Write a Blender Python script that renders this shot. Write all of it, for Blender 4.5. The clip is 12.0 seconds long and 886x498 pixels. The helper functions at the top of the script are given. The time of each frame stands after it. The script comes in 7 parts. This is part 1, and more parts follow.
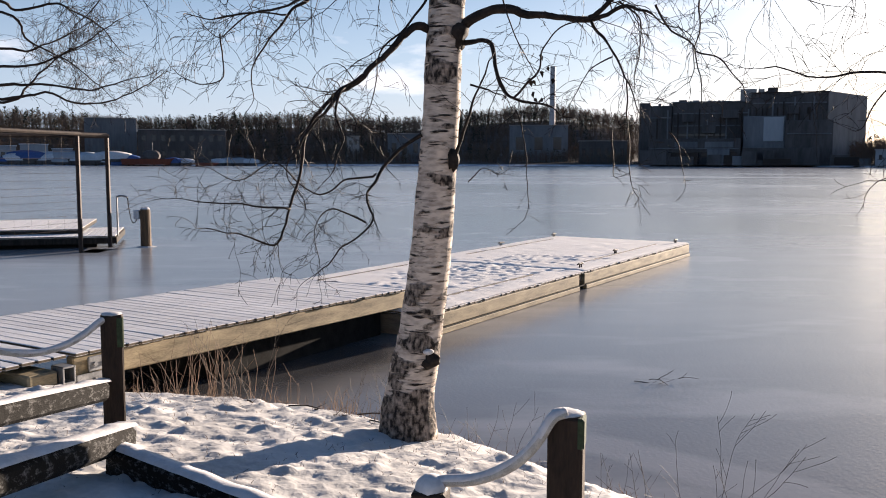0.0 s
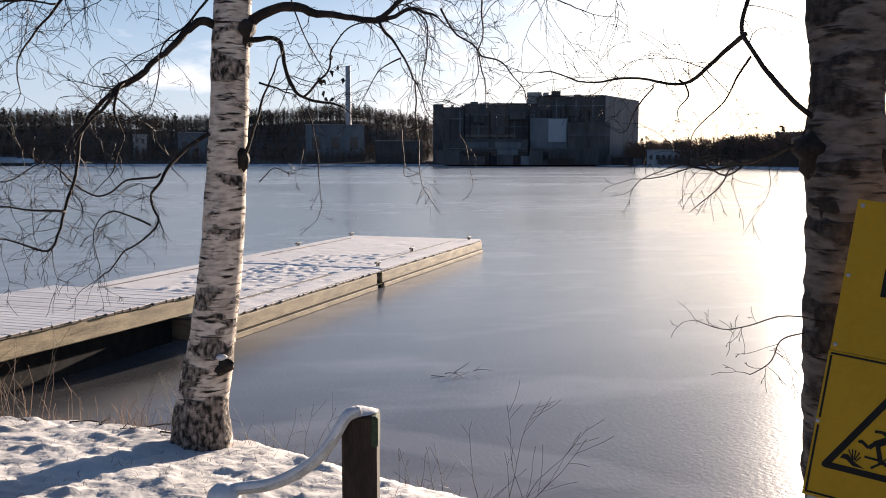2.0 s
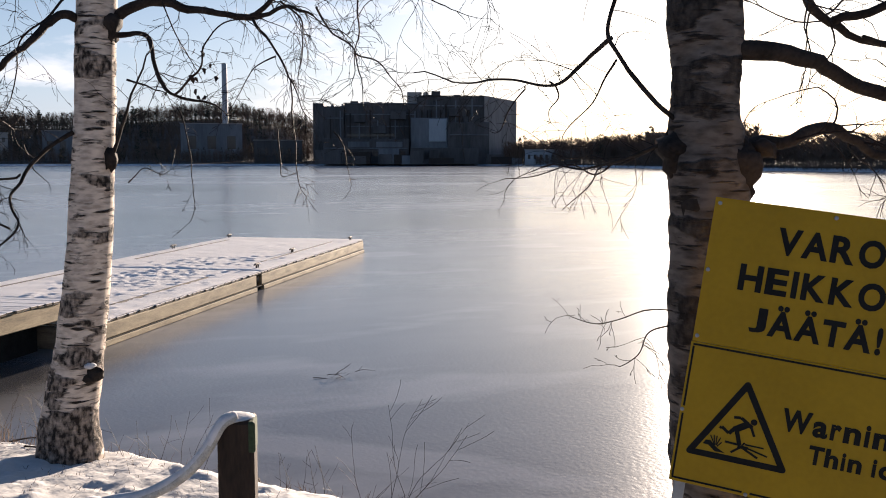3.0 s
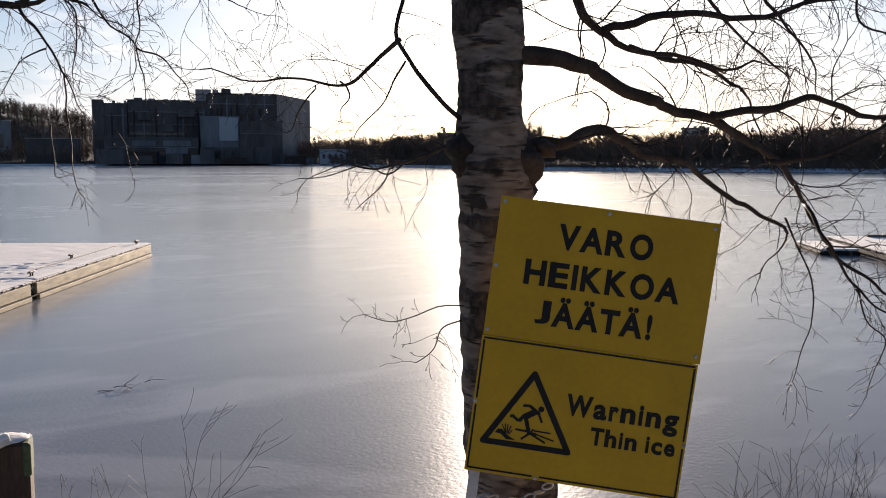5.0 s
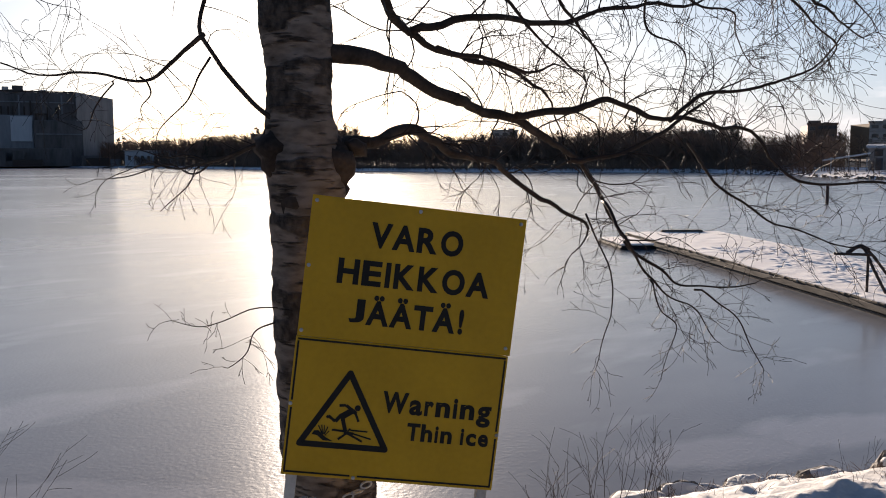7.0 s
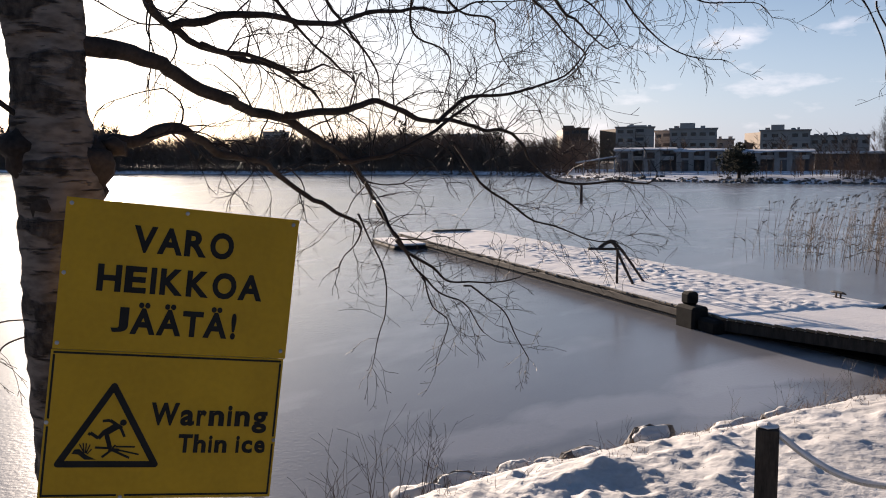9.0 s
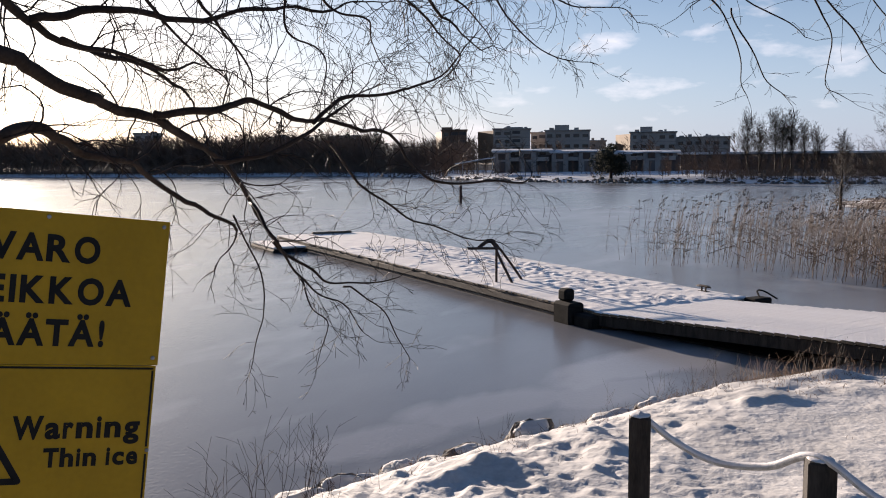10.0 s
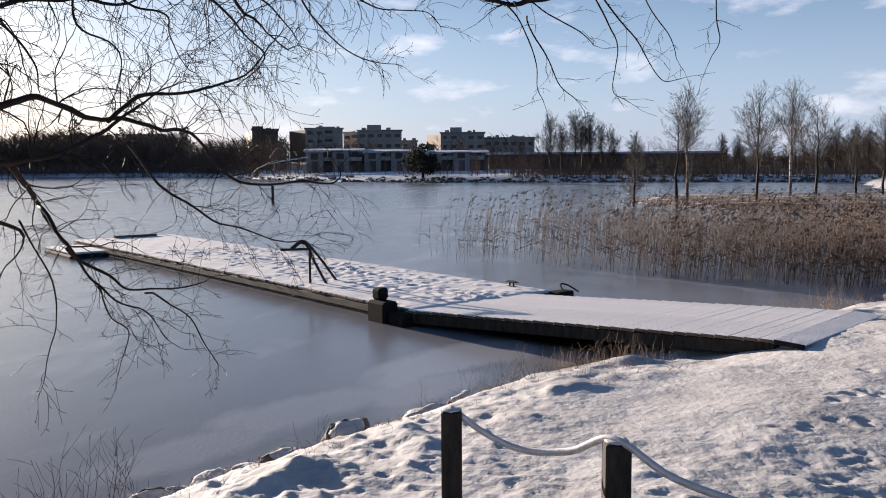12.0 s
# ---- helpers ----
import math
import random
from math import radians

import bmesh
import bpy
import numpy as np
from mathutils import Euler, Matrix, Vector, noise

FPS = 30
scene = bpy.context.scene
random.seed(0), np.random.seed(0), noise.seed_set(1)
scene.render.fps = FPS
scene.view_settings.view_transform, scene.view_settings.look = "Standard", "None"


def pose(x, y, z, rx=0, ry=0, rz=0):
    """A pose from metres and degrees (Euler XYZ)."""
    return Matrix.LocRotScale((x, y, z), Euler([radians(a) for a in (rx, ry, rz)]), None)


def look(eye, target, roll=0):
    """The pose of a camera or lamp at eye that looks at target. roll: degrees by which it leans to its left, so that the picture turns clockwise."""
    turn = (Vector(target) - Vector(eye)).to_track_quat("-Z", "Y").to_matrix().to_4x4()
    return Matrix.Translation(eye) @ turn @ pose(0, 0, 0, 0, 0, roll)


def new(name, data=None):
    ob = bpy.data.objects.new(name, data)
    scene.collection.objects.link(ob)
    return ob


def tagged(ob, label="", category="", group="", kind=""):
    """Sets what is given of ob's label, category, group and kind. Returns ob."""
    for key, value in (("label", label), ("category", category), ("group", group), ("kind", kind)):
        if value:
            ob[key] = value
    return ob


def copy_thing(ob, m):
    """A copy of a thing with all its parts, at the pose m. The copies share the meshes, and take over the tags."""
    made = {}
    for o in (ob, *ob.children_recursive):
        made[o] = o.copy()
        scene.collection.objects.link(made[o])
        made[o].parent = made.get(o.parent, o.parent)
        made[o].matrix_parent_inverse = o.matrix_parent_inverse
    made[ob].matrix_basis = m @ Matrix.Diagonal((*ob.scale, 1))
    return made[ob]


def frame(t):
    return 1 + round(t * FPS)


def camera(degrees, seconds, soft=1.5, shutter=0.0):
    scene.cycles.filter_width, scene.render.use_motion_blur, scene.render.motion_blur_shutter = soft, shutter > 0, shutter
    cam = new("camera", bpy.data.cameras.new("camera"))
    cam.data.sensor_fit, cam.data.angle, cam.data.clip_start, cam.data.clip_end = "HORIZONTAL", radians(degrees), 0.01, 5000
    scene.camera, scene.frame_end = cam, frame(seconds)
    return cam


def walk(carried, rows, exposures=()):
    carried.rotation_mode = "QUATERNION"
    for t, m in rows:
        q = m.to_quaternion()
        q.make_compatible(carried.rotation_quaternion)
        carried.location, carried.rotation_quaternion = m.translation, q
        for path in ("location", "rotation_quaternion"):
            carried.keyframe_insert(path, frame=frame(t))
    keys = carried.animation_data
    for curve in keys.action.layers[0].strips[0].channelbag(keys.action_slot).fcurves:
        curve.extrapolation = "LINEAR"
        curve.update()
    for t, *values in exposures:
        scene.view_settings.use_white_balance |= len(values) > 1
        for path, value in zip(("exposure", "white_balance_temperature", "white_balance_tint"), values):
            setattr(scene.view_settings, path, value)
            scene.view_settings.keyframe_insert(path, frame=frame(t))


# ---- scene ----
cam = camera(53.05, 12.0, soft=1.0)
# seconds, eye, tilt, lean, heading
PATH = [
    (0.0, -0.012, 0.007, 2.349, 84.38, -0.10, 0.05),
    (0.5, -0.005, 0.006, 2.349, 84.39, -0.16, -2.64),
    (1.0, 0.002, 0.006, 2.350, 84.40, -0.12, -6.46),
    (1.5, 0.009, 0.005, 2.349, 84.38, -0.03, -9.77),
    (2.0, 0.017, 0.003, 2.349, 84.38, -0.09, -12.93),
    (2.5, 0.026, 0.002, 2.349, 84.37, -0.08, -16.72),
    (3.0, 0.034, 0.000, 2.350, 84.36, -0.04, -20.55),
    (5.0, 0.042, -0.002, 2.351, 84.34, -0.01, -33.67),
    (5.5, 0.048, -0.003, 2.351, 84.34, 0.14, -36.14),
    (6.0, 0.052, -0.004, 2.350, 84.35, 0.14, -38.91),
    (6.5, 0.055, -0.005, 2.348, 84.37, 0.25, -41.91),
    (7.0, 0.058, -0.007, 2.343, 84.42, 0.12, -45.42),
    (9.0, 0.060, -0.010, 2.337, 84.53, 0.11, -59.96),
    (9.5, 0.062, -0.014, 2.333, 84.57, 0.24, -63.75),
    (10.0, 0.063, -0.019, 2.331, 84.60, 0.34, -67.66),
    (10.5, 0.064, -0.024, 2.331, 84.58, 0.29, -71.03),
    (11.0, 0.064, -0.030, 2.332, 84.55, 0.29, -74.27),
    (11.5, 0.064, -0.035, 2.333, 84.53, 0.38, -77.14),
    (12.0, 0.064, -0.040, 2.335, 84.51, 0.37, -79.63),
]
walk(cam, [(t, pose(x, y, z, rx, ry, rz)) for t, x, y, z, rx, ry, rz in PATH], exposures=[(0.0, 1.56, 6500, 17), (6.0, 1.36, 6570, 17), (9.5, 1.34, 6450, 18), (12.0, 1.35, 6200, 17)])

# ---- sky and sun ----
SUN_BEARING, SUN_HEIGHT = 38.3, 6.8
world = bpy.data.worlds.new("winter_sky")
scene.world = world
world.use_nodes = True
wn, wl = world.node_tree.nodes, world.node_tree.links
wn.clear()
sky = wn.new("ShaderNodeTexSky")
sky.sky_type, sky.sun_disc = "NISHITA", False
sky.sun_elevation, sky.sun_rotation = radians(SUN_HEIGHT), radians(SUN_BEARING)
sky.air_density, sky.dust_density, sky.ozone_density = 1.0, 1.3, 3.8
where = wn.new("ShaderNodeTexCoord")
stretch = wn.new("ShaderNodeMapping")
stretch.inputs["Scale"].default_value = (2.4, 2.4, 7.0)
puffs = wn.new("ShaderNodeTexNoise")
puffs.inputs["Scale"].default_value, puffs.inputs["Detail"].default_value, puffs.inputs["Roughness"].default_value = 3.0, 7.0, 0.55
shape = wn.new("ShaderNodeValToRGB")
shape.color_ramp.elements[0].position, shape.color_ramp.elements[1].position = 0.55, 0.78
lift = wn.new("ShaderNodeMix")
lift.data_type, lift.blend_type = "RGBA", "MIX"
lift.inputs[7].default_value = (9.6, 9.1, 8.9, 1)
fade = wn.new("ShaderNodeMath")
fade.operation, fade.inputs[1].default_value = "MULTIPLY", 0.75
back = wn.new("ShaderNodeBackground")
back.inputs["Strength"].default_value = 0.057
out = wn.new("ShaderNodeOutputWorld")
wl.new(where.outputs["Generated"], stretch.inputs["Vector"])
wl.new(stretch.outputs["Vector"], puffs.inputs["Vector"])
wl.new(puffs.outputs["Fac"], shape.inputs["Fac"])
wl.new(shape.outputs["Color"], fade.inputs[0])
# pale winter haze that thins out above the horizon
split, thin_out, mist = wn.new("ShaderNodeSeparateXYZ"), wn.new("ShaderNodeMapRange"), wn.new("ShaderNodeMix")
thin_out.interpolation_type = "SMOOTHSTEP"
for key, value in (("From Min", 0.0), ("From Max", 0.3), ("To Min", 0.5), ("To Max", 0.0)):
    thin_out.inputs[key].default_value = value
mist.data_type = "RGBA"
mist.inputs[7].default_value = (5.7, 6.8, 8.5, 1)
wl.new(where.outputs["Generated"], split.inputs["Vector"])
wl.new(split.outputs["Z"], thin_out.inputs["Value"])
wl.new(thin_out.outputs["Result"], mist.inputs[0])
wl.new(sky.outputs["Color"], mist.inputs[6])
# the clouds lie low; overhead it is clear
low = wn.new("ShaderNodeMapRange")
low.interpolation_type = "SMOOTHSTEP"
for key, value in (("From Min", 0.1), ("From Max", 0.5), ("To Min", 0.8), ("To Max", 0.1)):
    low.inputs[key].default_value = value
wl.new(split.outputs["Z"], low.inputs["Value"])
wl.new(low.outputs["Result"], fade.inputs[1])
wl.new(fade.outputs["Value"], lift.inputs[0])
wl.new(mist.outputs[2], lift.inputs[6])
wl.new(lift.outputs[2], back.inputs["Color"])
wl.new(back.outputs["Background"], out.inputs["Surface"])

sun_way = Vector((math.sin(radians(SUN_BEARING)) * math.cos(radians(SUN_HEIGHT)),
                  math.cos(radians(SUN_BEARING)) * math.cos(radians(SUN_HEIGHT)), math.sin(radians(SUN_HEIGHT))))
sun = new("sun", bpy.data.lights.new("sun", "SUN"))
sun.data.energy, sun.data.angle, sun.data.color = 5.0, radians(0.55), (1.0, 0.86, 0.68)
sun.matrix_world = look(sun_way * 100, (0, 0, 0))


# ---- materials ----
def material(name, dark, light, rough=0.7, scale=4.0, stretch=(1, 1, 1), bump=0.2, fine=40.0, metal=0.0, lo=0.35, hi=0.65, spec=0.5, vary=0.0,
             depth=0.01):
    """A surface of two tones mixed by a coarse and a fine noise, with relief."""
    m = bpy.data.materials.new(name)
    m.use_nodes = True
    n, l = m.node_tree.nodes, m.node_tree.links
    b = n["Principled BSDF"]
    tc, mp = n.new("ShaderNodeTexCoord"), n.new("ShaderNodeMapping")
    mp.inputs["Scale"].default_value = stretch
    l.new(tc.outputs["Object"], mp.inputs["Vector"])
    a, f = n.new("ShaderNodeTexNoise"), n.new("ShaderNodeTexNoise")
    a.inputs["Scale"].default_value, a.inputs["Detail"].default_value = scale, 5.0
    f.inputs["Scale"].default_value, f.inputs["Detail"].default_value = fine, 4.0
    for t in (a, f):
        l.new(mp.outputs["Vector"], t.inputs["Vector"])
    s = n.new("ShaderNodeMath")
    s.operation = "MULTIPLY_ADD"
    s.inputs[1].default_value = 0.35
    l.new(f.outputs["Fac"], s.inputs[0])
    h = n.new("ShaderNodeMath")
    h.operation = "MULTIPLY"
    h.inputs[1].default_value = 0.65
    l.new(a.outputs["Fac"], h.inputs[0])
    l.new(h.outputs[0], s.inputs[2])
    r = n.new("ShaderNodeValToRGB")
    r.color_ramp.elements[0].position, r.color_ramp.elements[1].position = lo, hi
    r.color_ramp.elements[0].color, r.color_ramp.elements[1].color = (*dark, 1), (*light, 1)
    l.new(s.outputs[0], r.inputs["Fac"])
    colour = r.outputs["Color"]
    if vary:
        info, hsv, k = n.new("ShaderNodeObjectInfo"), n.new("ShaderNodeHueSaturation"), n.new("ShaderNodeMapRange")
        k.inputs["To Min"].default_value, k.inputs["To Max"].default_value = 1 - vary, 1 + vary
        l.new(info.outputs["Random"], k.inputs["Value"])
        l.new(k.outputs["Result"], hsv.inputs["Value"])
        l.new(colour, hsv.inputs["Color"])
        colour = hsv.outputs["Color"]
    l.new(colour, b.inputs["Base Color"])
    b.inputs["Roughness"].default_value, b.inputs["Metallic"].default_value = rough, metal
    b.inputs["Specular IOR Level"].default_value = spec
    if bump:
        u = n.new("ShaderNodeBump")
        u.inputs["Strength"].default_value, u.inputs["Distance"].default_value = bump, depth
        l.new(s.outputs[0], u.inputs["Height"])
        l.new(u.outputs["Normal"], b.inputs["Normal"])
    return m


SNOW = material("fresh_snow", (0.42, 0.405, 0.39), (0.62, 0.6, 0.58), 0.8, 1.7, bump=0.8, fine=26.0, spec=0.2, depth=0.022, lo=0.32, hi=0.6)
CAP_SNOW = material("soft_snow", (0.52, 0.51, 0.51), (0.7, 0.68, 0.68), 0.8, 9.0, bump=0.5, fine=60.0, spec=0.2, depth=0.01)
# paler and warmer than the bank's snow, so flat decks look sunlit
DECK_SNOW = material("trodden_sunlit_snow", (0.82, 0.78, 0.74), (0.93, 0.89, 0.85), 0.85, 2.5, bump=0.6, fine=30.0, spec=0.2, depth=0.02)
FAR_SNOW = material("far_snow", (0.4, 0.41, 0.44), (0.75, 0.76, 0.78), 0.9, 0.15, bump=0.0, fine=1.2, lo=0.42, hi=0.6)
FROSTED = material("frosted_planks", (0.46, 0.44, 0.42), (0.78, 0.76, 0.75), 0.75, 5.0, bump=0.5, fine=60.0, vary=0.08, lo=0.25, hi=0.48)
BEAM = material("weathered_timber", (0.15, 0.112, 0.06), (0.44, 0.345, 0.205), 0.75, 2.5, (1.0, 1.0, 5.0), bump=0.4, fine=26.0)
GREY_BEAM = material("grey_timber", (0.06, 0.047, 0.036), (0.18, 0.145, 0.11), 0.85, 2.5, (1.0, 1.0, 5.0), bump=0.4, fine=26.0)
FLOAT = material("pale_float", (0.42, 0.37, 0.26), (0.66, 0.61, 0.48), 0.7, 2.0, (1, 1, 3), bump=0.15, fine=18.0)
POST = material("brown_post", (0.014, 0.0085, 0.006), (0.05, 0.03, 0.019), 0.75, 6.0, (3, 3, 0.6), bump=0.5, fine=45.0, spec=0.25)
DARK_POST = material("dark_post", (0.01, 0.008, 0.007), (0.045, 0.037, 0.03), 0.8, 6.0, (3, 3, 0.6), bump=0.6, fine=45.0, spec=0.25)
MOSS = material("mossy_wood", (0.02, 0.03, 0.012), (0.06, 0.09, 0.04), 0.9, 9.0, bump=0.5, fine=60.0)
ROPE = material("pale_rope", (0.32, 0.29, 0.25), (0.6, 0.57, 0.52), 0.9, 20.0, bump=0.8, fine=160.0)
STEEL = material("galvanised_steel", (0.2, 0.2, 0.2), (0.4, 0.4, 0.4), 0.55, 8.0, bump=0.1, fine=50.0, metal=0.8)
RUST = material("brown_steel", (0.02, 0.014, 0.011), (0.06, 0.039, 0.03), 0.7, 8.0, bump=0.2, fine=50.0, metal=0.3)
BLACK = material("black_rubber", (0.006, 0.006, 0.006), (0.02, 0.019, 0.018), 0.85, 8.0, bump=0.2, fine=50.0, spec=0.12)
ROCK = material("granite", (0.03, 0.024, 0.02), (0.17, 0.145, 0.125), 0.85, 9.0, bump=1.0, fine=34.0, depth=0.03)
YELLOW = material("yellow_sheet", (0.33, 0.186, 0.003), (0.41, 0.235, 0.005), 0.5, 5.0, bump=0.05, fine=60.0, spec=0.25)
INK = material("black_print", (0.006, 0.006, 0.006), (0.012, 0.012, 0.012), 0.6, 9.0, bump=0.0, spec=0.15)
TWIG = material("dark_twigs", (0.012, 0.008, 0.006), (0.034, 0.021, 0.016), 0.7, 25.0, bump=0.2, fine=120.0, spec=0.25)
LIMB = material("dark_limbs", (0.011, 0.008, 0.007), (0.045, 0.034, 0.028), 0.8, 12.0, (1, 1, 1), bump=0.8, fine=70.0, spec=0.2)
STRAW = material("dry_grass", (0.045, 0.021, 0.01), (0.15, 0.078, 0.036), 0.8, 6.0, bump=0.0)
REED = material("dry_reed", (0.03, 0.015, 0.009), (0.088, 0.044, 0.023), 0.8, 1.5, bump=0.0, fine=9.0)
SPIT = material("grassy_spit", (0.06, 0.034, 0.02), (0.6, 0.58, 0.57), 0.9, 0.9, (1, 1, 1), bump=0.0, fine=5.0, lo=0.5, hi=0.6)
PLUME = material("reed_plume", (0.035, 0.022, 0.018), (0.085, 0.055, 0.042), 0.9, 8.0, bump=0.0)
WOODS = material("bare_woods", (0.075, 0.053, 0.041), (0.19, 0.135, 0.1), 0.95, 0.05, bump=0.0, fine=0.6, spec=0.1)
FIRS = material("conifer_green", (0.022, 0.024, 0.017), (0.05, 0.05, 0.034), 0.9, 0.3, bump=0.0, fine=3.0, spec=0.1)
CLAD = material("grey_cladding", (0.1, 0.103, 0.11), (0.2, 0.2, 0.21), 0.7, 0.14, (1, 1, 0.2), bump=0.0, fine=0.9)
DARK_CLAD = material("dark_cladding", (0.045, 0.039, 0.037), (0.115, 0.1, 0.094), 0.75, 0.16, (1, 1, 0.25), bump=0.0, fine=1.1)
PALE_CLAD = material("pale_cladding", (0.27, 0.285, 0.31), (0.38, 0.395, 0.41), 0.6, 0.05, (1, 1, 0.2), bump=0.0, fine=0.9)
CONCRETE = material("concrete_panels", (0.3, 0.265, 0.24), (0.42, 0.37, 0.33), 0.85, 0.12, (1, 1, 2.5), bump=0.0, fine=1.4)
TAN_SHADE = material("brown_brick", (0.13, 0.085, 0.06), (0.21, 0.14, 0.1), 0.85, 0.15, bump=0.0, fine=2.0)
TAN = material("tan_brick", (0.14, 0.092, 0.055), (0.22, 0.145, 0.085), 0.8, 0.1, bump=0.0, fine=2.0)
PLASTER = material("house_plaster", (0.2, 0.175, 0.16), (0.34, 0.3, 0.27), 0.85, 0.3, bump=0.0, fine=3.0)
ORANGE = material("orange_hull", (0.17, 0.04, 0.02), (0.26, 0.065, 0.03), 0.6, 0.3, bump=0.0, fine=3.0)
BLUE = material("blue_paint", (0.03, 0.07, 0.2), (0.06, 0.12, 0.3), 0.6, 0.3, bump=0.0, fine=3.0)
TARP = material("pale_tarpaulin", (0.4, 0.43, 0.46), (0.62, 0.64, 0.66), 0.7, 0.4, bump=0.0, fine=3.0)
GLASS = material("dark_panes", (0.012, 0.014, 0.018), (0.03, 0.035, 0.042), 0.12, 0.3, bump=0.0, fine=2.0)
RAIL = material("frosty_dark_rail", (0.007, 0.006, 0.005), (0.16, 0.155, 0.15), 0.85, 22.0, (1, 1, 1.5), bump=0.6, fine=90.0, lo=0.52, hi=0.68, spec=0.2)
PLANK_SIDE = material("dark_plank_sides", (0.05, 0.036, 0.022), (0.17, 0.13, 0.085), 0.85, 9.0, bump=0.3, fine=50.0)
PILE = material("striped_pile", (0.028, 0.016, 0.009), (0.16, 0.098, 0.05), 0.8, 5.0, (4, 4, 0.3), bump=0.4, fine=30.0)
RED = material("red_marker", (0.035, 0.014, 0.012), (0.06, 0.02, 0.016), 0.6, 8.0, bump=0.0)


def bark(name, white, grey, dark, low, cut):
    """Birch bark: pale skin with dark dashes round the stem, black patches and a rough dark foot."""
    m = bpy.data.materials.new(name)
    m.use_nodes = True
    n, l = m.node_tree.nodes, m.node_tree.links
    b = n["Principled BSDF"]
    tc = n.new("ShaderNodeTexCoord")

    def noise_of(scale, stretch, detail=5.0):
        mp, t = n.new("ShaderNodeMapping"), n.new("ShaderNodeTexNoise")
        mp.inputs["Scale"].default_value = stretch
        t.inputs["Scale"].default_value, t.inputs["Detail"].default_value = scale, detail
        l.new(tc.outputs["Object"], mp.inputs["Vector"])
        l.new(mp.outputs["Vector"], t.inputs["Vector"])
        return t.outputs["Fac"]

    def ramp(fac, lo, hi):
        r = n.new("ShaderNodeMapRange")
        r.inputs["From Min"].default_value, r.inputs["From Max"].default_value = lo, hi
        l.new(fac, r.inputs["Value"])
        return r.outputs["Result"]

    def mix(fac, a, c):
        x = n.new("ShaderNodeMix")
        x.data_type = "RGBA"
        l.new(fac, x.inputs[0])
        for k, v in ((6, a), (7, c)):
            if isinstance(v, tuple):
                x.inputs[k].default_value = (*v, 1)
            else:
                l.new(v, x.inputs[k])
        return x.outputs[2]

    dashes = ramp(noise_of(8.0, (1.0, 1.0, 6.5), 7.0), 0.57, 0.66)
    patches = noise_of(3.6, (0.95, 0.95, 2.4), 7.0)
    z = n.new("ShaderNodeSeparateXYZ")
    l.new(tc.outputs["Object"], z.inputs["Vector"])
    foot = ramp(z.outputs["Z"], low + 0.75, low)
    add = n.new("ShaderNodeMath")
    add.operation, add.inputs[1].default_value = "MULTIPLY_ADD", 0.24
    l.new(foot, add.inputs[0])
    l.new(patches, add.inputs[2])
    black = ramp(add.outputs[0], cut, cut + 0.035)
    skin = mix(ramp(noise_of(14.0, (1, 1, 3.0)), 0.4, 0.65), white, grey)
    c = mix(dashes, skin, dark)
    c = mix(black, c, mix(ramp(noise_of(40.0, (1, 1, 0.6)), 0.4, 0.7), dark, grey))
    l.new(c, b.inputs["Base Color"])
    b.inputs["Roughness"].default_value, b.inputs["Specular IOR Level"].default_value = 0.8, 0.2
    u = n.new("ShaderNodeBump")
    u.inputs["Strength"].default_value, u.inputs["Distance"].default_value = 0.8, 0.015
    h = n.new("ShaderNodeMath")
    h.operation = "MULTIPLY_ADD"
    l.new(noise_of(30.0, (1, 1, 2.0)), h.inputs[0])
    l.new(black, h.inputs[1])
    l.new(dashes, h.inputs[2])
    l.new(h.outputs[0], u.inputs["Height"])
    l.new(u.outputs["Normal"], b.inputs["Normal"])
    return m


BIRCH = bark("birch_bark", (0.66, 0.555, 0.46), (0.4, 0.32, 0.26), (0.024, 0.019, 0.016), 0.62, 0.53)
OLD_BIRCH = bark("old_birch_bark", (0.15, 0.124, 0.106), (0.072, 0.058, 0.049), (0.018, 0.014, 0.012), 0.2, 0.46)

ICE_LEVEL = 0.2


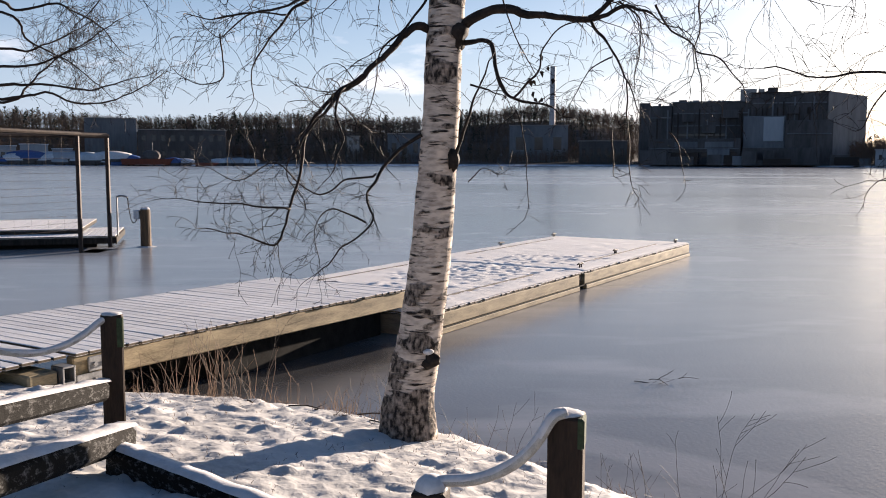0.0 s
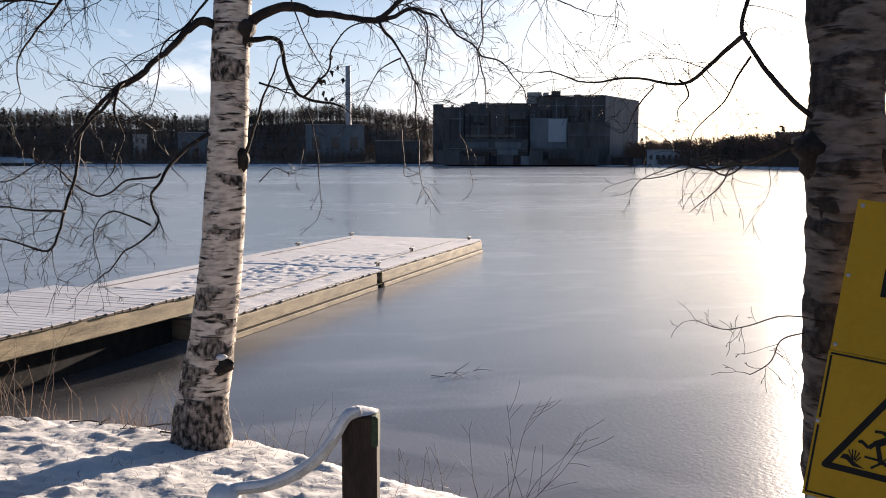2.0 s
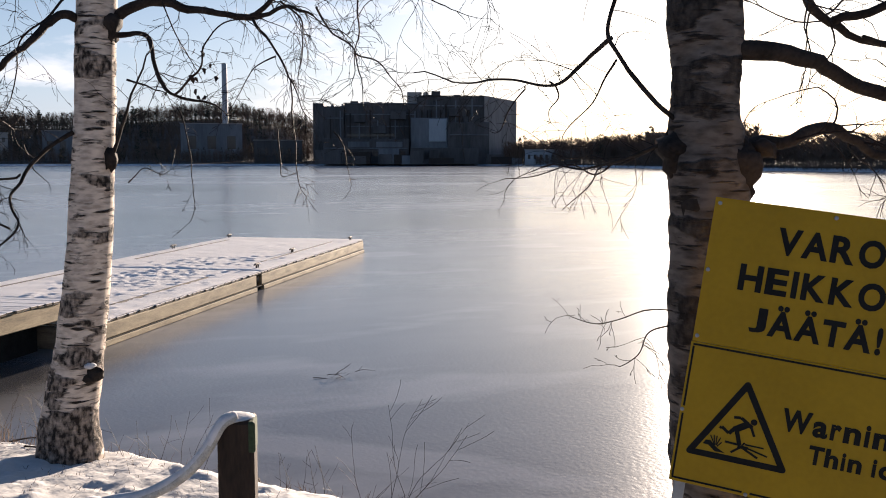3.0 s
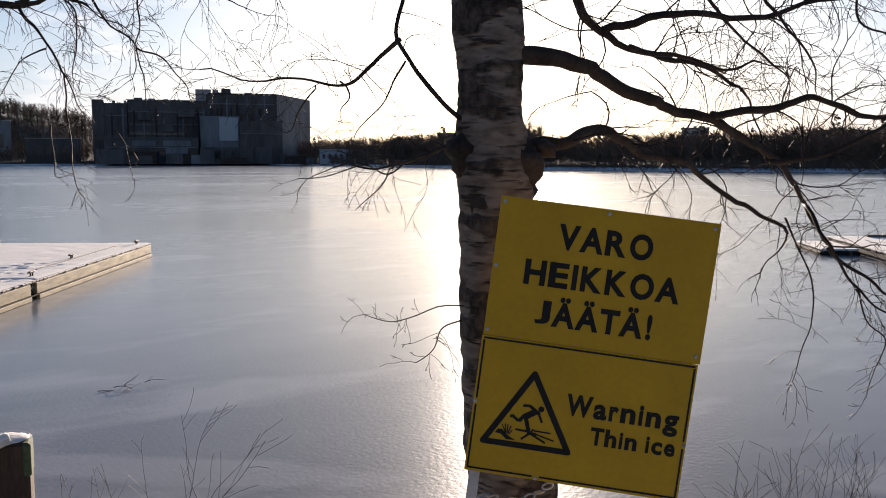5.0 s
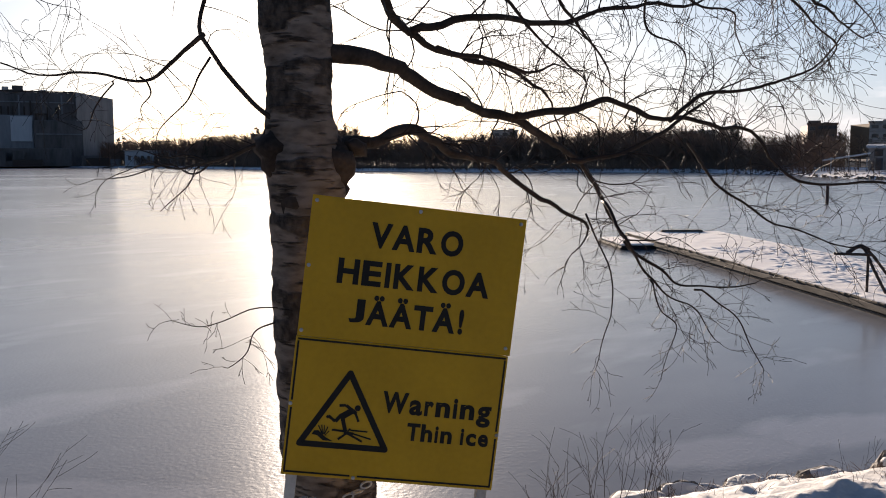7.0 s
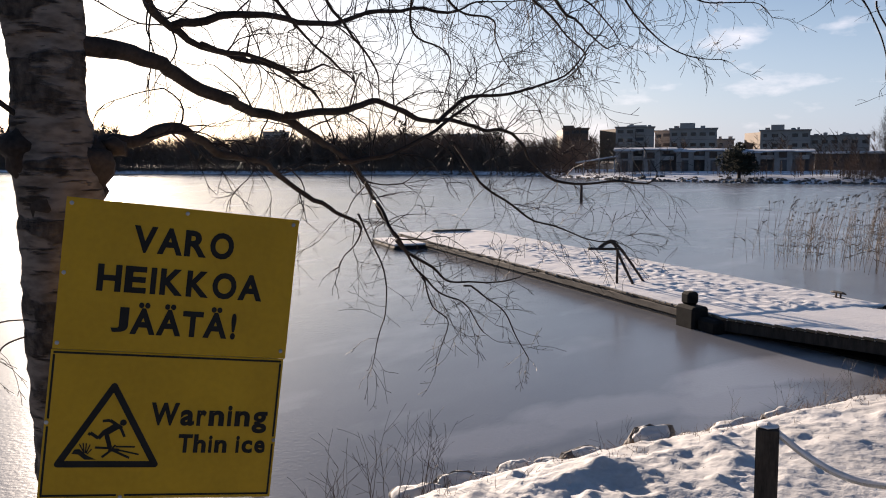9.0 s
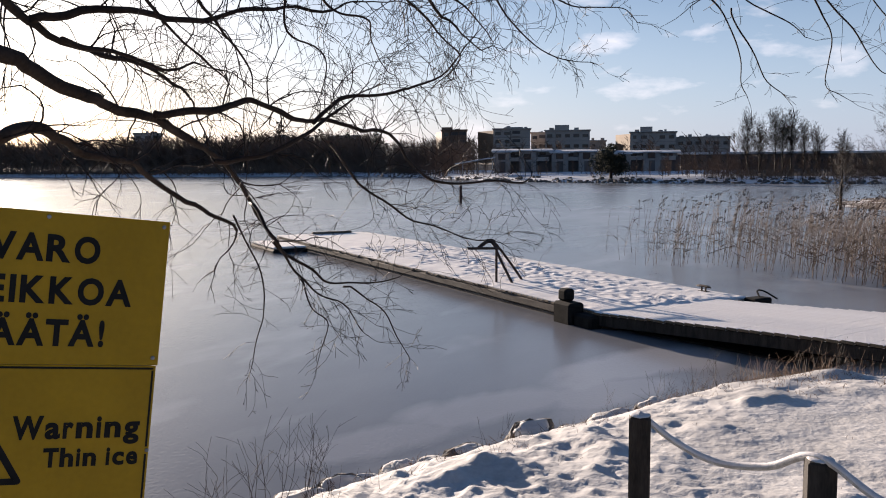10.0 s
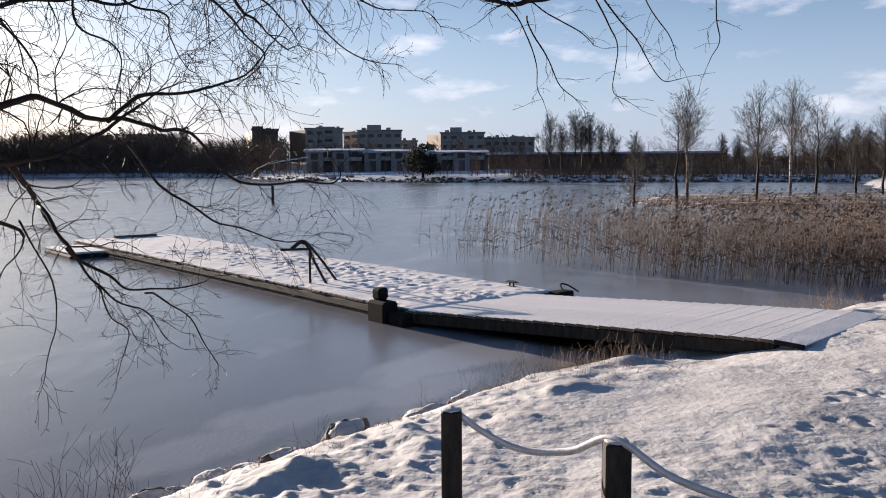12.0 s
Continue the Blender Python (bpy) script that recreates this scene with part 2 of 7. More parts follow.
def ice_material():
    m = bpy.data.materials.new("lake_ice")
    m.use_nodes = True
    n, l = m.node_tree.nodes, m.node_tree.links
    b = n["Principled BSDF"]
    b.inputs["Specular IOR Level"].default_value = 0.2
    tc = n.new("ShaderNodeTexCoord")

    def noise_of(scale, stretch, detail):
        mp, t = n.new("ShaderNodeMapping"), n.new("ShaderNodeTexNoise")
        mp.inputs["Scale"].default_value = stretch
        mp.inputs["Rotation"].default_value = (0, 0, radians(-35))
        t.inputs["Scale"].default_value, t.inputs["Detail"].default_value = scale, detail
        l.new(tc.outputs["Object"], mp.inputs["Vector"])
        l.new(mp.outputs["Vector"], t.inputs["Vector"])
        return t.outputs["Fac"]

    big, streak, grain = noise_of(0.045, (0.8, 1.3, 1), 4.0), noise_of(0.5, (0.6, 1.2, 1), 7.0), noise_of(26.0, (1, 1, 1), 3.0)
    k = n.new("ShaderNodeMath")
    k.operation, k.inputs[1].default_value = "MULTIPLY_ADD", 0.22
    l.new(streak, k.inputs[0])
    j = n.new("ShaderNodeMath")
    j.operation, j.inputs[1].default_value = "MULTIPLY", 0.78
    l.new(big, j.inputs[0])
    l.new(j.outputs[0], k.inputs[2])
    r = n.new("ShaderNodeValToRGB")
    e = r.color_ramp.elements
    e[0].position, e[0].color = 0.36, (0.138, 0.138, 0.146, 1)
    e[1].position, e[1].color = 0.66, (0.33, 0.33, 0.342, 1)
    l.new(k.outputs[0], r.inputs["Fac"])
    rime, patch, frosty = noise_of(0.8, (0.5, 1.2, 1), 9.0), n.new("ShaderNodeMapRange"), n.new("ShaderNodeMix")
    for key, value in (("From Min", 0.54), ("From Max", 0.68), ("To Min", 0.0), ("To Max", 0.3)):
        patch.inputs[key].default_value = value
    frosty.data_type = "RGBA"
    frosty.inputs[7].default_value = (0.52, 0.51, 0.52, 1)
    l.new(rime, patch.inputs["Value"])
    # white crusts of old ice off the stony bank and round the jetty end
    total = patch.outputs["Result"]
    for cx, cy, rx, ry, turn, strength in ((9.4, 1.55, 1.5, 0.6, -24, 0.55), (7.3, 2.6, 1.1, 0.45, -28, 0.36), (6.1, 3.1, 0.9, 0.4, -32, 0.3), (8.5, 1.5, 1.0, 0.5, -36, 0.42),
                                           (5.9, 19.6, 1.1, 0.8, 0, 0.35), (1.9, 6.0, 1.6, 0.3, -40, 0.22)):
        place = n.new("ShaderNodeMapping")
        place.vector_type = "TEXTURE"
        place.inputs["Location"].default_value = (cx, cy, ICE_LEVEL)
        place.inputs["Rotation"].default_value = (0, 0, radians(turn))
        place.inputs["Scale"].default_value = (rx, ry, 1)
        l.new(tc.outputs["Object"], place.inputs["Vector"])
        away, ragged, edge = n.new("ShaderNodeVectorMath"), n.new("ShaderNodeMath"), n.new("ShaderNodeMapRange")
        away.operation = "LENGTH"
        l.new(place.outputs["Vector"], away.inputs[0])
        ragged.operation, ragged.inputs[1].default_value = "MULTIPLY_ADD", -2.6
        l.new(rime, ragged.inputs[0])
        l.new(away.outputs["Value"], ragged.inputs[2])
        for key, value in (("From Min", -0.25), ("From Max", -0.62), ("To Min", 0.0), ("To Max", strength)):
            edge.inputs[key].default_value = value
        l.new(ragged.outputs[0], edge.inputs["Value"])
        both = n.new("ShaderNodeMath")
        both.operation = "MAXIMUM"
        l.new(total, both.inputs[0])
        l.new(edge.outputs["Result"], both.inputs[1])
        total = both.outputs[0]
    l.new(total, frosty.inputs[0])
    # painted shade: a ragged near-black ellipse along the bank beside the first gangway
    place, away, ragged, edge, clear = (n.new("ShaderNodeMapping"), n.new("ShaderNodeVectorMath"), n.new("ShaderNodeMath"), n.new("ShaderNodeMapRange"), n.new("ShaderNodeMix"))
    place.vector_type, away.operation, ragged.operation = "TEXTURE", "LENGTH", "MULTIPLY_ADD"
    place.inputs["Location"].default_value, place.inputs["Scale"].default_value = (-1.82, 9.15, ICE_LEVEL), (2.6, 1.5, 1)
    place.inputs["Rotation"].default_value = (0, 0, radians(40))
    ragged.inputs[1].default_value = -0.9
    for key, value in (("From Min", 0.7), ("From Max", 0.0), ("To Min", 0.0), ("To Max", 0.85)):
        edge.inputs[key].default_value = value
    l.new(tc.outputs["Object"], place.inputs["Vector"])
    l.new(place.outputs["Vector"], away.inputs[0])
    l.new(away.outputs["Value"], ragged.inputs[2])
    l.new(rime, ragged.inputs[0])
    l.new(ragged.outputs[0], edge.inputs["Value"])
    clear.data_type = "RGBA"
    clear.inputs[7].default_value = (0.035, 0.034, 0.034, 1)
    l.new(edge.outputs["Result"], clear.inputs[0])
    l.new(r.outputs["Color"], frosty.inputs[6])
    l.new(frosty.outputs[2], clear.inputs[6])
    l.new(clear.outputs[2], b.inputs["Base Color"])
    q = n.new("ShaderNodeMapRange")
    q.inputs["From Min"].default_value, q.inputs["From Max"].default_value = 0.35, 0.65
    q.inputs["To Min"].default_value, q.inputs["To Max"].default_value = 0.17, 0.24
    l.new(k.outputs[0], q.inputs["Value"])
    l.new(q.outputs["Result"], b.inputs["Roughness"])
    u = n.new("ShaderNodeBump")
    u.inputs["Strength"].default_value, u.inputs["Distance"].default_value = 0.5, 0.004
    l.new(grain, u.inputs["Height"])
    l.new(u.outputs["Normal"], b.inputs["Normal"])
    return m


ICE = ice_material()


# ---- building blocks ----
class Shape:
    """Vertices and faces, gathered piece by piece."""

    def __init__(self):
        self.v, self.f = [], []

    def box(self, x0, x1, y0, y1, z0, z1, b=0.0, m=None):
        """A box with chamfered edges."""
        k = len(self.v)
        c, h = Vector(((x0 + x1) / 2, (y0 + y1) / 2, (z0 + z1) / 2)), Vector(((x1 - x0) / 2, (y1 - y0) / 2, (z1 - z0) / 2))
        signs = [(sx, sy, sz) for sx in (-1, 1) for sy in (-1, 1) for sz in (-1, 1)]
        if b <= 0:
            pts = [c + Vector((h.x * sx, h.y * sy, h.z * sz)) for sx, sy, sz in signs]
            faces = [(0, 1, 3, 2), (4, 6, 7, 5), (0, 4, 5, 1), (2, 3, 7, 6), (0, 2, 6, 4), (1, 5, 7, 3)]
        else:
            pts, at = [], {}
            for i, sg in enumerate(signs):
                for a in range(3):
                    q = [(h[t] - (0 if t == a else b)) * sg[t] for t in range(3)]
                    at[i, a] = len(pts)
                    pts.append(c + Vector(q))
            quad = {(0, -1): (0, 1, 3, 2), (0, 1): (4, 6, 7, 5), (1, -1): (0, 4, 5, 1), (1, 1): (2, 3, 7, 6), (2, -1): (0, 2, 6, 4), (2, 1): (1, 5, 7, 3)}
            faces = [tuple(at[i, a] for i in ids) for (a, _), ids in quad.items()]
            for i in range(8):
                for a, bit in ((0, 4), (1, 2), (2, 1)):
                    j = i | bit
                    if j != i:
                        p, q = [t for t in range(3) if t != a]
                        faces.append((at[i, p], at[j, p], at[j, q], at[i, q]))
                faces.append((at[i, 0], at[i, 1], at[i, 2]))
        self.v += [tuple(m @ p) if m else tuple(p) for p in pts]
        self.f += [tuple(k + i for i in q) for q in faces]
        return self

    def tube(self, pts, radii, n=6, cap=True):
        """A round bar along points, with a radius at each."""
        k = len(self.v)
        pts = [Vector(p) for p in pts]
        side = None
        for i, p in enumerate(pts):
            d = (pts[min(i + 1, len(pts) - 1)] - pts[max(i - 1, 0)]).normalized()
            if side is None:
                side = d.orthogonal().normalized()
            side = (side - d * side.dot(d)).normalized()
            up = d.cross(side)
            r = radii[i] if hasattr(radii, "__len__") else radii
            for j in range(n):
                a = 2 * math.pi * j / n
                self.v.append(tuple(p + (side * math.cos(a) + up * math.sin(a)) * r))
        for i in range(len(pts) - 1):
            for j in range(n):
                self.f.append((k + i * n + j, k + i * n + (j + 1) % n, k + (i + 1) * n + (j + 1) % n, k + (i + 1) * n + j))
        if cap and n > 2:
            self.f.append(tuple(k + j for j in reversed(range(n))))
            self.f.append(tuple(k + (len(pts) - 1) * n + j for j in range(n)))
        return self

    def tri(self, a, b, c):
        k = len(self.v)
        self.v += [tuple(a), tuple(b), tuple(c)]
        self.f.append((k, k + 1, k + 2))
        return self

    def lump(self, c, size, seed, rough=0.25, rings=7, seg=10, squash=1.0):
        """An uneven boulder."""
        k = len(self.v)
        rows = []
        for i in range(rings + 1):
            th = math.pi * i / rings
            row = []
            for j in range(seg if 0 < i < rings else 1):
                ph = 2 * math.pi * j / seg
                d = Vector((math.sin(th) * math.cos(ph), math.sin(th) * math.sin(ph), math.cos(th)))
                q = 1 + rough * 2 * noise.noise(d * 1.3 + Vector((seed * 7.1, seed * 3.3, 0))) + rough * 0.7 * noise.noise(d * 3.5 + Vector((seed, 0, 0)))
                row.append(len(self.v))
                self.v.append((c[0] + d.x * size[0] * q, c[1] + d.y * size[1] * q, c[2] + d.z * size[2] * q))
            rows.append(row)
        for i in range(rings):
            a, b = rows[i], rows[i + 1]
            for j in range(seg):
                p = (a[j % len(a)], b[j % len(b)], b[(j + 1) % len(b)], a[(j + 1) % len(a)])
                q = tuple(dict.fromkeys(p))
                if len(q) > 2:
                    self.f.append(q)
        return self

    def mesh(self, name, mat, smooth=False):
        me = bpy.data.meshes.new(name)
        me.from_pydata(self.v, [], self.f)
        me.materials.append(mat)
        if smooth:
            me.polygons.foreach_set("use_smooth", [True] * len(me.polygons))
        me.update()
        return me


def part(name, shape, mat, parent=None, label="", smooth=False):
    ob = new(name, shape.mesh(name, mat, smooth) if isinstance(shape, Shape) else shape)
    if parent:
        ob.parent = parent
    return tagged(ob, label)


def thing(name, label, category, m=None, group="", kind=""):
    ob = new(name)
    ob.empty_display_size = 0.1
    if m:
        ob.matrix_world = m
    return tagged(ob, label, category, group, kind)


def bearing(deg, dist, z=0.0):
    return Vector((math.sin(radians(deg)) * dist, math.cos(radians(deg)) * dist, z))


def smooth_line(pts, steps=5):
    """Catmull-Rom through points."""
    p = [Vector(q) for q in pts]
    p = [p[0] * 2 - p[1]] + p + [p[-1] * 2 - p[-2]]
    res = []
    for i in range(1, len(p) - 2):
        for s in range(steps):
            t = s / steps
            res.append(0.5 * (2 * p[i] + (p[i + 1] - p[i - 1]) * t + (2 * p[i - 1] - 5 * p[i] + 4 * p[i + 1] - p[i + 2]) * t * t
                              + (3 * p[i] - p[i - 1] - 3 * p[i + 1] + p[i + 2]) * t ** 3))
    return res + [p[-2]]


# ---- lake and land ----
SHORE = [(-60, 40), (-14, 15.5), (-6, 9.7), (-3.2, 7.5), (-2.3, 7.0), (-0.8, 6.55), (0.3, 5.85), (1.1, 4.95), (2.2, 4.0), (3.35, 3.4), (5.0, 2.72),
         (6.12, 2.14), (7.12, 1.48), (8.1, 0.95), (9.12, 0.27), (9.95, -0.3), (11.9, -2.4), (14.6, -4.2), (20, -6.4), (31, -10), (60, -18), (120, -30)]


def inland(x, y):
    """Metres inland from the waterline; negative over the lake."""
    p = np.array(SHORE, float)
    a, b = p[:-1], p[1:]
    q = np.stack([x, y], -1)[..., None, :]
    t = np.clip(((q - a) * (b - a)).sum(-1) / ((b - a) ** 2).sum(-1), 0, 1)
    d = np.sqrt(((a + t[..., None] * (b - a) - q) ** 2).sum(-1)).min(-1)
    return np.where(y < np.interp(x, p[:, 0], p[:, 1]), d, -d)


def ground_height(x, y):
    x, y = np.asarray(x, float), np.asarray(y, float)
    d = inland(x, y)
    up = np.maximum(d, 0)
    right = np.clip((x - 1.2) / 2.5, 0, 1)
    z = ICE_LEVEL + (0.38 - 0.12 * right) * (1 - np.exp(-up / (0.14 + 0.14 * right))) + 0.085 * np.minimum(up, 3.0)
    z = z + 0.10 * np.exp(-((x + 1.5) / 2.0) ** 2) * (1 - np.exp(-up / 0.8))
    z = z - 0.2 * np.exp(-(((x - 9.2) / 0.9) ** 2 + ((y + 0.7) / 0.8) ** 2)) * (1 - np.exp(-up / 0.5))
    z = z + 0.07 * np.exp(-(((x - 9.6) / 1.4) ** 2 + ((y + 2.75) / 0.9) ** 2))
    return np.where(d > 0, z, ICE_LEVEL + np.maximum(d * 0.7, -0.5)) - 0.015


def relief(x, y):
    """Soft drifts, trodden lumps and, near the stony edge, snow-covered mounds."""
    v = Vector((x, y, 0))
    calm = min(1.0, max(0.0, (x - 3.0) / 3.0)) * min(1.0, max(0.0, (1.3 - y) / 1.2))
    k = 0.026 * noise.noise(v * 0.9) + 0.014 * noise.noise(v * 2.3 + Vector((5, 0, 0)))
    k += (1 - 0.75 * calm) * (0.013 * noise.noise(v * 5.0) + 0.012 * noise.noise(v * 10.0))
    clump = noise.noise(v * 7.0 + Vector((0, 7, 3)))
    k += (1 - 0.9 * calm) * 0.05 * max(0.0, clump - 0.22)
    dent = noise.noise(v * 6.0 + Vector((2, 1, 9)))
    k -= (1 - 0.75 * calm) * 0.018 * max(0.0, dent - 0.3)
    if x > 3.6:
        edge = float(np.interp(x, [p[0] for p in SHORE], [p[1] for p in SHORE])) - y
        near = max(0.0, 1 - abs(edge - 1.05) / 0.9)
        m = noise.noise(v * 1.9 + Vector((4, 4, 1)))
        k += near * (0.11 * max(0.0, m) + 0.05 * max(0.0, noise.noise(v * 4.2)))
    return k + (1 - 0.6 * calm) * (0.013 * noise.noise(v * 17.0) + 0.006 * noise.noise(v * 26.0))


STEPS = [(5.67, -1.18), (5.78, -1.3), (5.91, -1.48), (5.93, -1.66), (6.42, -1.62), (6.6, -1.77), (6.62, -1.93), (4.76, -1.14), (4.65, -1.25), (4.85, -1.27),
         (4.63, -1.36), (8.95, -2.33), (9.13, -2.58), (5.26, -1.37), (5.17, -1.45), (7.5, -2.1), (8.1, -2.6), (7.0, -3.0), (6.2, -2.5), (5.3, -1.9), (8.8, -3.1)]


def build_ground():
    gx = np.concatenate([np.linspace(-60, -7, 30)[:-1], np.linspace(-7, 12.5, 640), np.linspace(12.5, 120, 45)[1:]])
    gy = np.concatenate([np.linspace(-60, -4.5, 30)[:-1], np.linspace(-4.5, 9.5, 460), np.linspace(9.5, 42, 18)[1:]])
    X, Y = np.meshgrid(gx, gy, indexing="ij")
    Zs = ground_height(X, Y)
    D = inland(X, Y)
    k = np.clip(D / 0.5, 0, 1)
    R = np.array([[relief(a, b) if (-8 < a < 13 and -5 < b < 10) else 0.0 for b in gy] for a in gx])
    Zs = Zs + R * k
    for sx, sy in STEPS:
        for ox, oy, w in ((0, 0, 0.06), (0.1 * math.sin(sx * 40), 0.1 * math.cos(sx * 40), 0.045)):
            q = ((X - sx - ox) ** 2 + (Y - sy - oy) ** 2) / w ** 2
            Zs -= 0.015 * np.exp(-q) - 0.006 * np.exp(-(q - 2.2) ** 2)
    nx, ny = len(gx), len(gy)
    idx = np.arange(nx * ny).reshape(nx, ny)
    keep = (D[:-1, :-1] > -1.2) | (D[1:, 1:] > -1.2) | (D[1:, :-1] > -1.2) | (D[:-1, 1:] > -1.2)
    quads = np.stack([idx[:-1, :-1], idx[1:, :-1], idx[1:, 1:], idx[:-1, 1:]], -1)[keep]
    me = bpy.data.meshes.new("ground")
    me.from_pydata(np.stack([X, Y, Zs], -1).reshape(-1, 3).tolist(), [], quads.tolist())
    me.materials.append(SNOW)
    me.polygons.foreach_set("use_smooth", [True] * len(me.polygons))
    return tagged(new("ground", me), "snow-covered uneven lake bank with footprints", "ground", kind="structure")


def build_ice():
    s = Shape()
    rings = [0.5, 10, 40, 150, 600, 2500]
    n = 48
    s.v = [(0, 0, ICE_LEVEL)] + [(math.cos(2 * math.pi * j / n) * r, math.sin(2 * math.pi * j / n) * r, ICE_LEVEL) for r in rings for j in range(n)]
    s.f = [(0, 1 + j, 1 + (j + 1) % n) for j in range(n)]
    for i in range(len(rings) - 1):
        s.f += [(1 + i * n + j, 1 + (i + 1) * n + j, 1 + (i + 1) * n + (j + 1) % n, 1 + i * n + (j + 1) % n) for j in range(n)]
    return tagged(part("lake_ice", s, ICE), "smooth grey frozen lake dusted with frost", "ice", kind="structure")


FAR_SHORE = [(-180, 110), (-110, 120), (-70, 250), (-40, 400), (-26, 430), (0, 450), (24, 450), (27, 400), (34, 280), (40, 225), (47, 198), (54, 190),
             (62.5, 182), (68.7, 130), (73, 109), (79, 101), (90, 99), (104, 100), (112, 95), (125, 110), (180, 110)]


def far_height(az, r):
    """Ground of the far shore: a low bank, a gentle rise and the wooded ridge behind."""
    r0 = np.interp(az, [a for a, _ in FAR_SHORE], [b for _, b in FAR_SHORE])
    d = r - r0
    z = ICE_LEVEL + 0.8 * (1 - math.exp(-max(d, 0) / 5)) + 0.006 * max(d, 0)
    ridge = np.interp(az, [-60, -26, -18, -10, -3, 3, 7, 11, 16, 30], [34, 27, 23, 29, 25, 34, 37, 30, 10, 2])
    return z + ridge * (1 / (1 + math.exp(-(d - 180) / 40)) - 1 / (1 + math.exp(180 / 40))) * math.exp(-(max(d - 330, 0) / 160) ** 2)


HILL = material("forest_floor", (0.045, 0.034, 0.027), (0.15, 0.125, 0.11), 0.95, 0.08, bump=0.0, fine=0.8, spec=0.1)


def build_far_land():
    s = Shape()
    steps = [-3, 0, 3, 8, 20, 45, 90, 130, 170, 210, 260, 330, 450, 700, 1200, 2000]
    azs = list(range(-180, 180, 2))
    for a in azs:
        r0 = np.interp(a, [q for q, _ in FAR_SHORE], [q for _, q in FAR_SHORE])
        for d in steps:
            p = bearing(a, r0 + d + (1.2 * noise.noise(Vector((a * 0.7, d * 0.1, 0))) if d < 5 else 0), 0)
            z = -0.1 if d < 0 else far_height(a, r0 + d) - (0.06 if d == 0 else 0)
            s.v.append((p.x, p.y, z))
    n = len(steps)
    for i in range(len(azs)):
        j = (i + 1) % len(azs)
        s.f += [(i * n + k, i * n + k + 1, j * n + k + 1, j * n + k) for k in range(n - 1)]
    ob = part("far_shore", s, FAR_SNOW, smooth=True)
    ob.data.materials.append(HILL)
    for k, f in enumerate(ob.data.polygons):
        az, d = azs[k // (n - 1)], steps[k % (n - 1)]
        f.material_index = 1 if d >= 8 and (az < 66 or az > 84 or d >= 45) else 0
    return tagged(ob, "low snowy far shore with a wooded ridge", "shore", kind="structure")


build_ice()
build_ground()
build_far_land()


# ---- woods and buildings across the lake ----
def far_tree(s, p, h, rng, fir):
    """One far tree: a ragged cone, or a bare stem with a fan of thin boughs."""
    out = p.normalized()
    side = Vector((out.y, -out.x, 0))
    if fir:
        # a pine: a thin stem under a ragged rounded crown
        s.tri(p - side * h * 0.012, p + side * h * 0.012, p + Vector((0, 0, h * 0.8)))
        for _ in range(40):
            c = p + Vector((0, 0, h * rng.uniform(0.2, 1.0)))
            w = h * 0.15 * (1.15 - abs((c.z - p.z) / h - 0.5) * 1.9)
            q = c + side * rng.uniform(-1, 1) * w + out * rng.uniform(-1, 1) * w
            d = Vector((rng.gauss(0, 1), rng.gauss(0, 1), rng.gauss(0, 0.6))).normalized() * h * 0.07
            e = d.orthogonal().normalized() * h * 0.05
            s.tri(q - e, q + e, q + d)
        return
    s.tri(p - side * h * 0.008, p + side * h * 0.008, p + Vector((0, 0, h * 0.85)))
    for _ in range(34):
        t = rng.uniform(0.16, 0.9)
        a = p + Vector((0, 0, h * t))
        reach = h * rng.uniform(0.14, 0.34) * (1.05 - abs(t - 0.45) * 1.1)
        d = (side * rng.uniform(-1, 1) + out * rng.uniform(-1, 1)).normalized() * reach + Vector((0, 0, reach * rng.uniform(0.2, 1.3)))
        w = side * h * rng.uniform(0.004, 0.012) + Vector((0, 0, h * rng.uniform(0.002, 0.008)))
        s.tri(a - w, a + w, a + d)


def woods(name, label, bands, seed):
    rng = random.Random(seed)
    bare, firs = Shape(), Shape()
    for a0, a1, d0, d1, h0, h1, count, fir in bands:
        for _ in range(count):
            az = rng.uniform(a0, a1)
            r0 = np.interp(az, [q for q, _ in FAR_SHORE], [q for _, q in FAR_SHORE])
            r = r0 + rng.uniform(d0, d1)
            is_fir = rng.random() < fir
            far_tree(firs if is_fir else bare, bearing(az, r, far_height(az, r) - 0.2), rng.uniform(h0, h1) * (1.1 if is_fir else 1.0), rng, is_fir)
    if bare.v:
        tagged(part(name, bare, WOODS), label, "woods", kind="stuff")
    if firs.v:
        tagged(part(name, firs, FIRS), "dark green conifers among the bare woods", "woods", kind="stuff")


